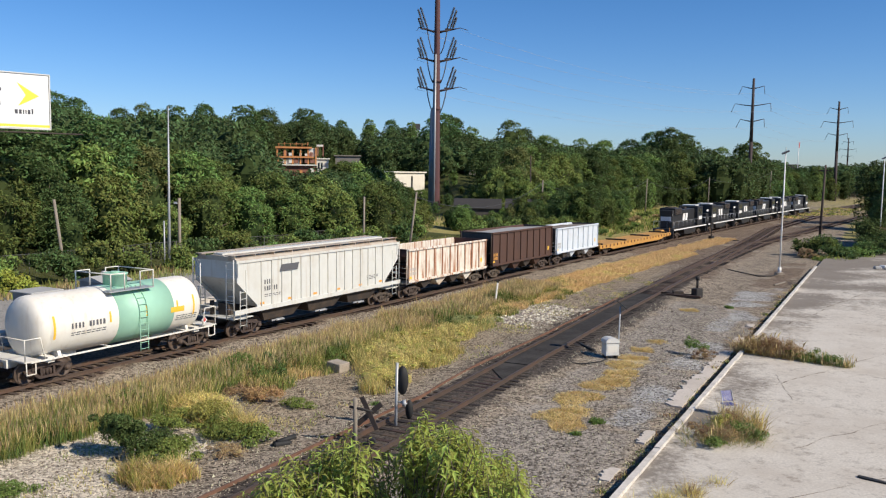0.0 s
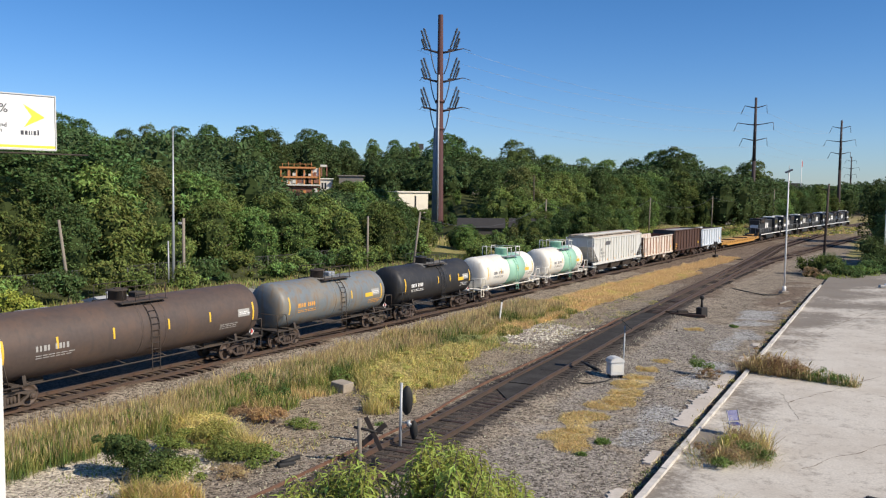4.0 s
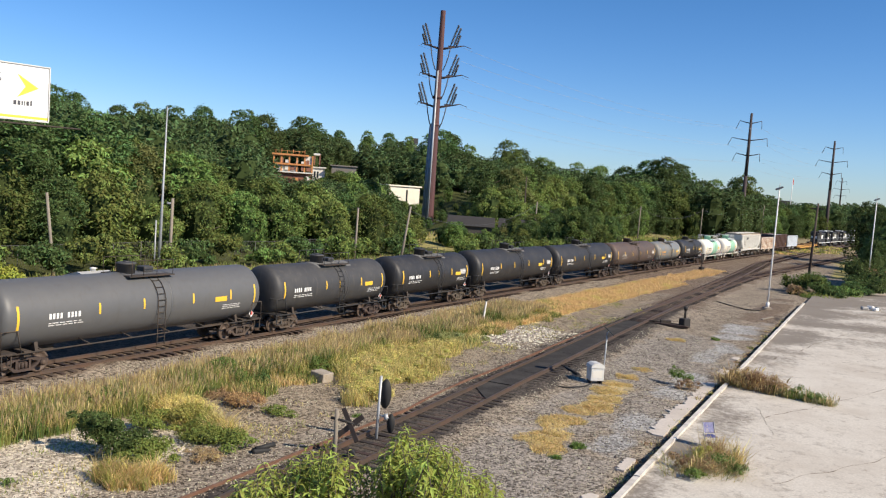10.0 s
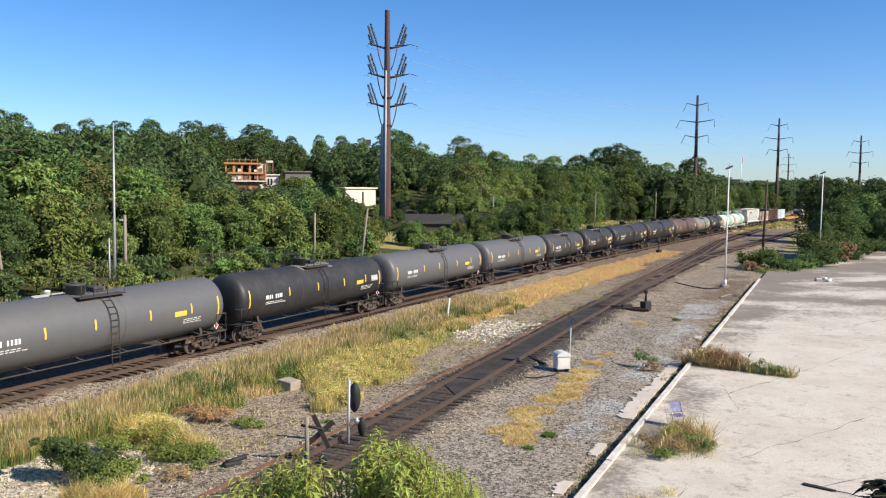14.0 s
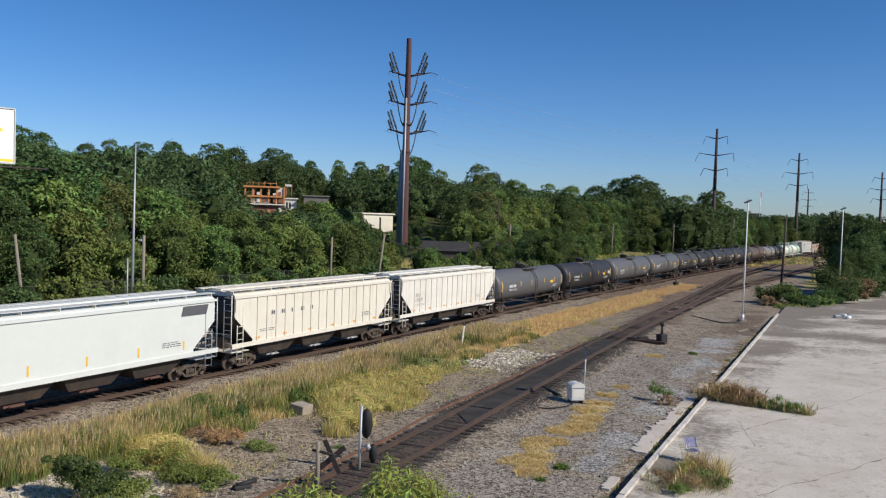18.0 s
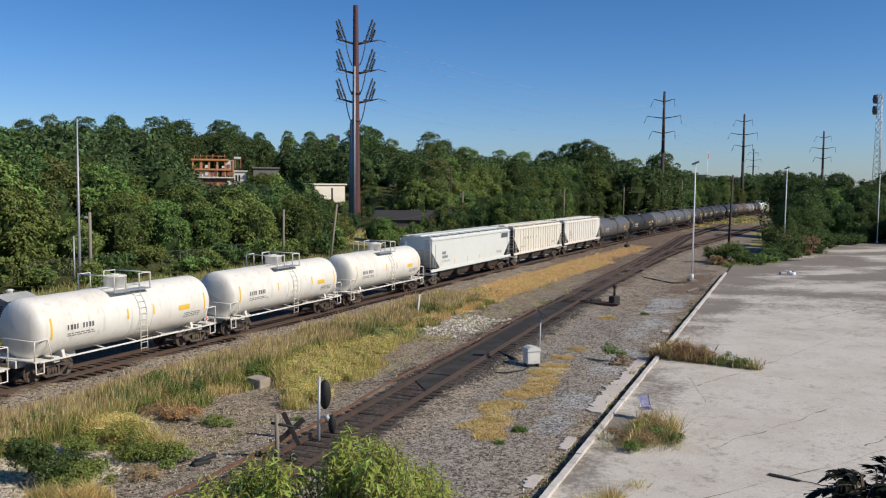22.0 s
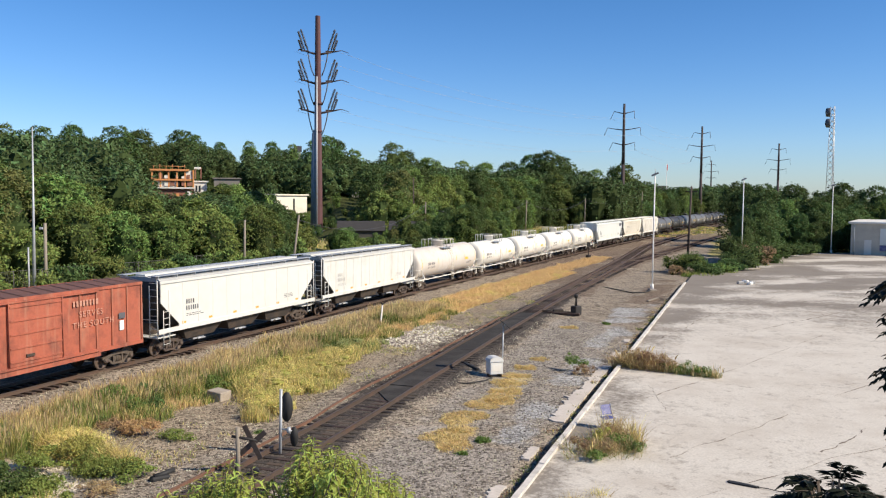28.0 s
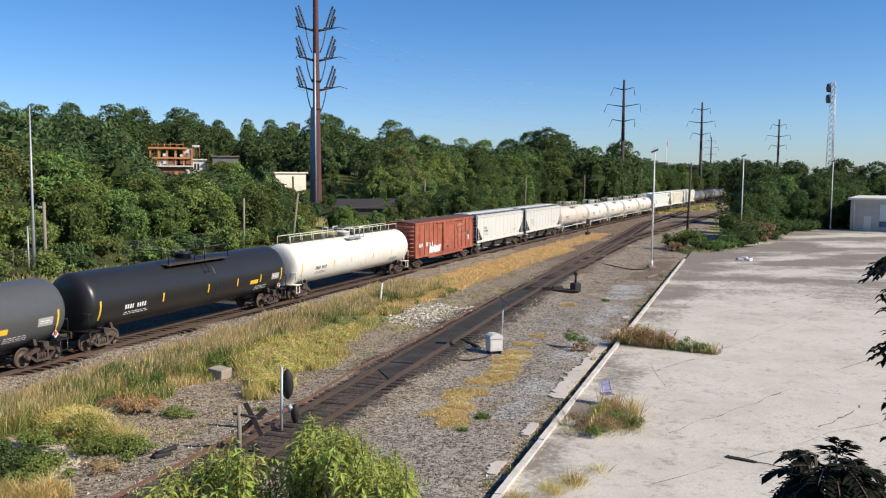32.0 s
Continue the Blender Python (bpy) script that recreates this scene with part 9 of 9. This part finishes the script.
def blobs(n, places, seed):
    """Places strewn in round patches (x, y, radius)."""
    rs = np.random.RandomState(seed)
    w = np.array([r * r for _, _, r in places])
    out = []
    for k in rs.choice(len(places), n, p=w / w.sum()):
        x, y, r = places[k]
        a, q = rs.uniform(0, 6.283), r * math.sqrt(rs.rand())
        q *= 0.8 + 0.45 * noise.noise((math.cos(a) * 1.5 + k, math.sin(a) * 1.5, seed))
        px, py = x + q * math.cos(a), y + q * math.sin(a)
        clump = noise.noise((px * 1.6, py * 1.6, seed)) + 0.6 * noise.noise((px * 4, py * 4, seed))
        if clump < rs.uniform(-0.9, 0.5) - 0.35 + 0.6 * (q / r) ** 2:
            continue
        out.append((px, py, max(0.25, 1.05 - 0.55 * q / r + 0.5 * clump)))
    return out


def reeds(name, label, pairs, spots, height, width, blades=5, lean=0.22, plume=0.35):
    """Plants of several blades from one foot: green below, ripe above, some with a plume. pairs: materials of the lower part and the upper part."""
    rs = np.random.RandomState(len(spots) + 5)
    groups = [([], [], []) for _ in pairs]
    for x, y, sz in spots:
        tone = 0.5 + 1.0 * noise.noise((x * 0.45, y * 0.45, 7)) + 0.4 * noise.noise((x * 1.3, y * 1.3, 3)) + 0.15 * rs.randn()
        v, f, mi = groups[min(len(pairs) - 1, max(0, int(tone * len(pairs))))]
        z = ground_z(x, y) - 0.03
        tilt, way = rs.uniform(0, 0.10), rs.uniform(0, 6.283)
        for i in range(blades):
            h = height * sz * (0.55 + 0.5 * rs.rand())
            a, b = rs.uniform(0, 6.283), rs.uniform(0, 6.283)
            l = h * lean * rs.uniform(0.2, 1.1)
            px, py = x + rs.normal() * 0.05, y + rs.normal() * 0.05
            wx, wy = math.cos(a) * width * 0.5, math.sin(a) * width * 0.5
            dx, dy = math.cos(b) * l + math.cos(way) * tilt * h, math.sin(b) * l + math.sin(way) * tilt * h
            o = len(v)
            for u, q in ((0.0, 0.9), (0.5, 1.0), (0.82, 0.7)):
                cx, cy = px + dx * u * u, py + dy * u * u
                v.extend([(cx - wx * q, cy - wy * q, z + h * u), (cx + wx * q, cy + wy * q, z + h * u)])
            v.append((px + dx, py + dy, z + h))
            f.extend([(o, o + 1, o + 3, o + 2), (o + 2, o + 3, o + 5, o + 4), (o + 4, o + 5, o + 6)])
            mi.extend([0, 1 if rs.rand() < 0.7 else 0, 1])
            if rs.rand() < plume:
                o, q = len(v), width * rs.uniform(0.7, 1.3)
                cx, cy, t = px + dx, py + dy, z + h
                v.extend([(cx, cy, t - 0.16), (cx + q, cy, t), (cx - q, cy + q * 0.5, t + 0.02), (cx + dx * 0.15, cy + dy * 0.15, t + 0.20)])
                f.extend([(o, o + 1, o + 3), (o, o + 3, o + 2)])
                mi.extend([2, 2])
    for (v, f, mi), (low, up) in zip(groups, pairs):
        me = cloud_data(name, v, f, mi, low, up)
        me.materials.append(M["grass_plume"])
        tagged(new(name, me), label, "grass", kind="stuff")


REED_TONES = (("bush_green", "grass_green"), ("bush_dark", "grass_dark"), ("grass_green", "grass_gold"), ("grass_dark", "grass_green"), ("grass_green", "grass_gold"), ("grass_dark", "grass_blush"), ("bush_green", "grass_gold"))
reeds("tall_grass", "tall reedy grass, green below and golden above", REED_TONES, band(7600, -46, 13, -8.0, -5.2, 1, -0.25, 0.5, 0.4), 1.12, 0.016, 8, 0.48, 0.2)
reeds("tall_grass", "thinner reddish and golden grass towards the ballast", (("grass_green", "grass_blush"), ("grass_dark", "grass_gold"), ("grass_green", "grass_blush")), band(3800, -46, 26, -5.8, -3.6, 61, -0.05, 0.6, 0.6), 0.62, 0.014, 7, 0.6, 0.25)
reeds("tall_grass", "tall mixed weeds and golden grass on the bank", REED_TONES[:5] + REED_TONES[1:3], band(5600, 6, 27, -8.4, -4.4, 62, -0.16, 0.35, 0.9), 0.95, 0.016, 7, 0.55, 0.25)
reeds("tall_stems", "dark green tall stems standing in clumps", (("bush_dark", "grass_dark"), ("bush_dark", "bush_green")), band(1500, -46, 24, -8.3, -5.6, 93, 0.42, 0.45, 0.5), 1.25, 0.022, 5, 0.35, 0.1)
grass("bank_weeds", "olive weeds and seeding grass on the bank", ("grass_green", "bush_green", "grass_gold", "grass_straw"), band(20000, -9, 26, -9.8, -6.2, 2, 0.08), 0.5, 0.024, 0.5)
grass("straw_grass", "straw-coloured dry grass beside the main line", ("grass_straw", "grass_straw", "grass_straw", "grass_straw", "grass_gold"), band(80000, 13, 66, -8.9, -4.5, 4, -1.4, 0.35, 1.2), 0.42, 0.03, 0.9)
grass("straw_grass", "thin straw-coloured grass on the ballast's edge", ("grass_straw",), band(12000, 54, 92, -7.6, -4.4, 5, -0.6, 0.3), 0.42, 0.06, 0.8)
grass("bank_weeds", "green undergrowth at the foot of the tall grass", ("grass_dark", "bush_green", "grass_green"), band(16000, -46, 34, -7.8, -4.6, 31, -0.1, 0.6), 0.45, 0.026, 0.4)
for k, (x, y, r) in enumerate(((-2.6, 38.2, 1.5), (-1.2, 40.4, 1.6), (-3.0, 41.4, 1.5), (-1.2, 43.2, 1.8), (-0.2, 45.8, 1.8), (-2.6, 44.6, 1.6), (-2.2, 36.4, 1.0), (0.6, 47.4, 1.1), (-9.6, 32.2, 1.0), (-8.8, 31.2, 1.0))):
    bush("goldenrod", "feathery yellow goldenrod in flower", x, y, r, 0.85, "goldenrod", 900, 0.06, 500 + k, B, core="bush_yellow", lobes=13)
grass("goldenrod", "yellow flowering goldenrod on the bank", ("grass_green", "goldenrod", "grass_gold", "goldenrod", "grass_green", "grass_ripe"),
      blobs(20000, [(-2.6, 38.2, 1.6), (-1.2, 40.4, 1.7), (-3.0, 41.4, 1.7), (-1.2, 43.2, 2.0), (-0.2, 45.8, 2.0), (-2.6, 44.6, 1.8), (0.2, 42.4, 1.2), (-3.6, 39.8, 1.2), (-2.0, 36.6, 1.0), (-2.9, 35.2, 0.9), (0.9, 47.2, 1.2), (1.6, 48.6, 0.9), (-1.6, 47.4, 1.4), (-4.4, 41.8, 1.0)], 6), 0.72, 0.022, 0.6, "flowers")
grass("yellow_weeds", "pale yellow feathery weeds in flower", ("goldenrod", "goldenrod", "grass_straw", "bush_yellow", "grass_green"), blobs(9000, [(-9.8, 32.4, 1.1), (-9.0, 31.5, 1.0), (-10.4, 33.4, 0.7), (-8.4, 30.6, 1.0), (-7.5, 29.8, 0.9), (-6.8, 29.2, 0.7)], 41), 0.72, 0.016, 1.0)
grass("weed_tufts", "tufts of pale yellow-green grass on gravel", ("goldenrod", "grass_straw", "bush_yellow", "grass_green"), blobs(5000, [(-8.6, 24.4, 0.9), (-8.0, 24.9, 0.7), (-9.4, 24.6, 0.5)], 7), 0.6, 0.018, 0.9)
grass("bank_weeds", "dusty grey-green weeds at the bank's foot", ("weed_grey", "grass_green", "weed_grey", "grass_gold"), blobs(7000, [(1.6, 49.6, 1.3), (2.6, 51.0, 1.2), (0.6, 51.4, 1.4), (3.2, 52.6, 0.9), (-0.8, 50.0, 1.3), (1.2, 53.2, 1.0)], 71), 0.5, 0.024, 0.7)
grass("dry_patches", "soft flat patches of yellow dry weeds on gravel", ("grass_gold", "grass_straw", "grass_gold", "grass_ripe"),
      blobs(28000, DRY, 8), 0.13, 0.024, 1.7)
grass("green_tufts", "small green tufts on gravel", ("bush_green",), blobs(1800, [(5.9, 31.0, 0.35), (4.9, 29.6, 0.3), (20.5, 59.0, 0.4), (-2.6, 33.0, 0.3)], 9), 0.18, 0.03, 0.8)
grass("field_grass", "rough pale field grass beyond the line", ("grass_green", "bush_green", "grass_green", "grass_gold"), band(16000, 84, 220, 9, 44, 10, -0.2, 0.12, 3.0), 0.7, 0.16)
grass("verge_grass", "dry grass on the verge by the fence", ("bush_dry", "grass_green", "weed_grey"), band(9000, -45, 75, 21.5, 25.5, 11, -0.2), 0.7, 0.06)
grass("lot_corner_grass", "grass below the shrubs at the lot's corner", ("grass_green", "bush_green"), blobs(4000, [(44, 94, 3.0), (48, 97, 3.0), (53, 102, 3.0), (58, 106, 2.5)], 12), 0.6, 0.08)
grass("corner_field", "yellowed grass between the tracks", ("grass_straw", "grass_green", "bush_yellow"), blobs(6000, [(88, 200, 6), (96, 208, 6), (104, 222, 6), (78, 186, 4), (112, 236, 6)], 13), 0.5, 0.2)


grass("lot_weeds", "brown dry weeds standing in a crack of the lot", ("bush_dry", "bush_dry", "grass_rust", "grass_gold"), blobs(3600, LOT_TUFTS, 21), 1.15, 0.012, 1.1)
reeds("lot_weeds", "feathery tan weeds standing in a crack of the lot", (("bush_dry", "grass_blush"), ("weed_grey", "bush_dry"), ("bush_dry", "bush_dry")), blobs(560, LOT_TUFTS[:6], 81), 1.1, 0.010, 7, 0.9, 0.06)
reeds("lot_weeds", "grey-green weeds with dry tips in a crack of the lot", (("weed_grey", "bush_dry"), ("bush_green", "weed_grey")), blobs(420, [(17.6 + 1.9 * k / 5, 41.6 - 1.7 * k / 5, 0.5) for k in range(6)], 82), 0.75, 0.014, 6, 0.6, 0.2)
reeds("kerb_weeds", "tall dry weeds with yellow heads beside the kerb", (("bush_green", "bush_dry"), ("bush_dry", "grass_blush"), ("weed_grey", "bush_dry")), blobs(340, [(10.2, 28.9, 0.7), (10.9, 29.6, 0.6), (9.5, 28.4, 0.6), (11.0, 28.5, 0.5)], 83), 1.05, 0.010, 7, 0.9, 0.05)
grass("lot_weeds", "grey-green weeds standing in a crack of the lot", ("grass_green", "bush_green", "bush_dry"), blobs(2000, [(17.6 + 1.9 * k / 5, 41.6 - 1.7 * k / 5, 0.55) for k in range(6)], 22), 0.8, 0.014, 0.8)
grass("kerb_weeds", "tangled dry and green weeds beside the kerb", ("bush_dry", "weed_grey", "bush_dry", "grass_dark", "bush_green"), blobs(1500, [(8.7, 27.9, 0.6), (9.4, 28.0, 0.7), (10.2, 28.1, 0.7), (10.7, 28.7, 0.7), (9.9, 29.2, 0.7), (9.0, 29.3, 0.6), (10.8, 27.9, 0.5)], 23), 0.9, 0.014, 1.3)
grass("kerb_weeds", "dry stalks and yellow flowers beside the kerb", ("bush_dry", "grass_gold", "goldenrod"), blobs(1600, [(10.9, 30.2, 0.6), (10.3, 29.6, 0.5), (11.4, 29.6, 0.45)], 24), 1.2, 0.016, 0.6)
grass("kerb_weeds", "low dry weeds at the kerb", ("bush_dry", "grass_gold"), blobs(4000, [(6.4, 22.9, 0.6), (7.3, 23.4, 0.6), (5.4, 22.2, 0.6), (8.2, 24.2, 0.4), (4.3, 21.0, 0.6)], 25), 0.62, 0.018, 0.8)
grass("gravel_weeds", "sparse dry weeds in the gravel", ("grass_gold", "grass_green"), band(5000, -24, 40, -14.0, -8.0, 28, 0.35, 0.35), 0.16, 0.025, 1.0)


grass("kerb_litter", "dry weeds and litter in the soil along the kerb", ("bush_dry", "grass_rust", "grass_gold", "bush_green"),
      blobs(2600, [(curb_x(y) - 0.45 + 0.25 * math.sin(y * 3.1), y, 0.28 + 0.2 * math.sin(y * 1.7) ** 2) for y in np.arange(24.0, 72.0, 1.15)], 52), 0.2, 0.028, 1.1)


# ---- near plants ----
def lance_tree():
    """The tree under the viewpoint: drooping shoots set with long narrow leaves."""
    rr = random.Random(5)
    t = thing("young_tree", "young tree with bright green drooping lance-shaped leaves", "tree")
    trunk = Mesh().rod((-0.5, 8.6, -0.8), (-0.45, 8.5, 4.0), 0.10, 8, 0.06)
    leaf_v, leaf_f = [], []
    tw = Mesh()
    heads = []
    outline = ((-16, -22), (-12, -20.2), (-9.7, -19.0), (-9.0, -19.4), (-8.1, -18.1), (-7.5, -18.5), (-6.8, -17.0), (-6.0, -17.9), (-5.3, -19.2), (-4.6, -20.2), (-3.9, -19.2), (-2.8, -16.8), (-2.1, -17.8), (-1.0, -16.1), (-0.3, -17.2), (0.6, -16.7), (1.8, -17.8), (3.1, -17.1), (3.7, -18.5), (5.1, -19.4), (6.2, -21.5))
    for k in range(170):
        az, d = rr.uniform(-15.3, 6.0), rr.uniform(7.3, 9.3)
        el = lerp_table(outline, az) - 0.45 - 5.0 * rr.random() ** 1.4
        for i in range(rr.randint(6, 9)):
            heads.append((az + rr.gauss(0, 0.5), d + rr.gauss(0, 0.14), el + rr.gauss(-0.1, 0.55)))
    root = Vector((-0.45, 8.5, 3.9))
    for az, d, el in heads:
        p = polar(az, d, 9.1 + d * math.tan(radians(el)))
        base = p - Vector((0, 0, rr.uniform(0.22, 0.36))) + Vector((rr.uniform(-0.12, 0.12), rr.uniform(-0.12, 0.12), 0))
        if rr.random() < 0.2:
            tw.rod(root.lerp(base, 0.3), base, 0.014, 4, 0.006)
        tw.rod(base, p, 0.005, 4, 0.003)
        n = rr.randint(13, 17)
        for i in range(n):
            u = (i + 0.5) / n
            c = base.lerp(p, u)
            a = i * 2.4 + rr.random()
            out = Vector((math.cos(a), math.sin(a), 0.25 * u - 0.1)).normalized()
            ln = rr.uniform(0.11, 0.175) * (1.1 - 0.25 * u)
            w = ln * rr.uniform(0.085, 0.13)
            drop = rr.uniform(0.2, 1.5)
            mid = c + out * ln * 0.48 - Vector((0, 0, ln * 0.10 * drop))
            tip = c + out * ln * 0.80 - Vector((0, 0, ln * 0.50 * drop))
            sd = out.cross(Vector((0, 0, 1)))
            sd = sd.normalized() if sd.length > 0.1 else Vector((1, 0, 0))
            o = len(leaf_v)
            leaf_v += [tuple(c), tuple(mid + sd * w), tuple(tip), tuple(mid - sd * w), tuple(mid - Vector((0, 0, 0.008)))]
            leaf_f += [(o, o + 1, o + 4), (o + 1, o + 2, o + 4), (o + 2, o + 3, o + 4), (o + 3, o, o + 4)]
    for k in range(8):
        a = k * 0.8
        trunk.rod((-0.47, 8.5, 2.5 + 0.17 * k), (-0.45 + 1.0 * math.cos(a), 8.5 + 0.9 * math.sin(a), 4.9 + 0.1 * k), 0.035, 5, 0.012)
    trunk.part("trunk", M["bark"], t)
    tw.part("branchwork", M["bark"], t)
    tagged(Mesh().add(leaf_v, leaf_f).part("foliage", M["leaf_near"], t), kind="stuff")


lance_tree()


def pinnate_tree(name, label, root, leaves, seed, size=1.0):
    """Compound leaves: each a midrib with pairs of leaflets."""
    rr = random.Random(seed)
    t = thing(name, label, "tree")
    ribs, v, f = Mesh(), [], []
    root = Vector(root)
    for base, tip in leaves:
        base, tip = Vector(base), Vector(tip)
        ribs.rod(root, base, 0.012, 4, 0.006)
        n = 10
        for i in range(n):
            u = (i + 0.6) / n
            c = base.lerp(tip, u) - Vector((0, 0, 0.10 * u * u)) * size
            nx = base.lerp(tip, min(1, u + 0.1)) - Vector((0, 0, 0.10 * (u + 0.1) ** 2)) * size
            ribs.rod(c, nx, 0.004, 3, None, False)
            dr = (tip - base).normalized()
            sd = dr.cross(Vector((0, 0, 1))).normalized()
            for q in (-1, 1):
                ln = 0.115 * size * (1.1 - 0.55 * abs(u - 0.4)) * rr.uniform(0.85, 1.15)
                out = (sd * q + dr * 0.45 + Vector((0, 0, rr.uniform(-0.45, 0.0)))).normalized()
                up = Vector((0, 0, 1)).cross(out).normalized() * ln * 0.2
                m, e = c + out * ln * 0.45, c + out * ln - Vector((0, 0, ln * 0.18))
                o = len(v)
                v += [tuple(c), tuple(m + up), tuple(e), tuple(m - up)]
                f += [(o, o + 1, o + 2, o + 3)]
    ribs.part("stem", M["bark"], t)
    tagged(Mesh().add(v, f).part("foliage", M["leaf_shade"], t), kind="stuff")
    Mesh().rod((root.x, root.y, -0.8), root, 0.07, 7, 0.03).part("trunk", M["bark"], t)


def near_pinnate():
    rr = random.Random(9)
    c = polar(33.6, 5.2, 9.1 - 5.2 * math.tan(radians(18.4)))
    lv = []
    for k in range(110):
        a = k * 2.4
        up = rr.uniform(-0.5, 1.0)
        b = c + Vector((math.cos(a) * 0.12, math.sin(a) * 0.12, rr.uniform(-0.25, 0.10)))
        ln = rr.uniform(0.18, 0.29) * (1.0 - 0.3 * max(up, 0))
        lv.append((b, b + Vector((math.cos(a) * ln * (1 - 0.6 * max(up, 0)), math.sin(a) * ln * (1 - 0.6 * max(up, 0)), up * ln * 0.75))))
    pinnate_tree("sumac", "feathery-leaved sapling top close to the viewpoint, coloured dark as in shade", c - Vector((0, 0, 0.5)), lv, 3, 0.8)
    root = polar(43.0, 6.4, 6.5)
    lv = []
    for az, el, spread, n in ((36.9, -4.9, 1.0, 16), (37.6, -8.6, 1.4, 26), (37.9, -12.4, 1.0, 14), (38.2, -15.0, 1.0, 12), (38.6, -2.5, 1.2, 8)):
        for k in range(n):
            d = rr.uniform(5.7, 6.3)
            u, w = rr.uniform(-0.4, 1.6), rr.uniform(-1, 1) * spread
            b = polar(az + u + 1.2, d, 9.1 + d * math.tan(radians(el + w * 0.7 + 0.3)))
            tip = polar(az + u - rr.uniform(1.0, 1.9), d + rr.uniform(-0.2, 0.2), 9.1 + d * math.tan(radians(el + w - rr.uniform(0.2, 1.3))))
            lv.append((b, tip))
    pinnate_tree("ailanthus", "drooping feathery branches close to the viewpoint, coloured dark as in shade", root, lv, 5, 0.8)


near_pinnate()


motions()
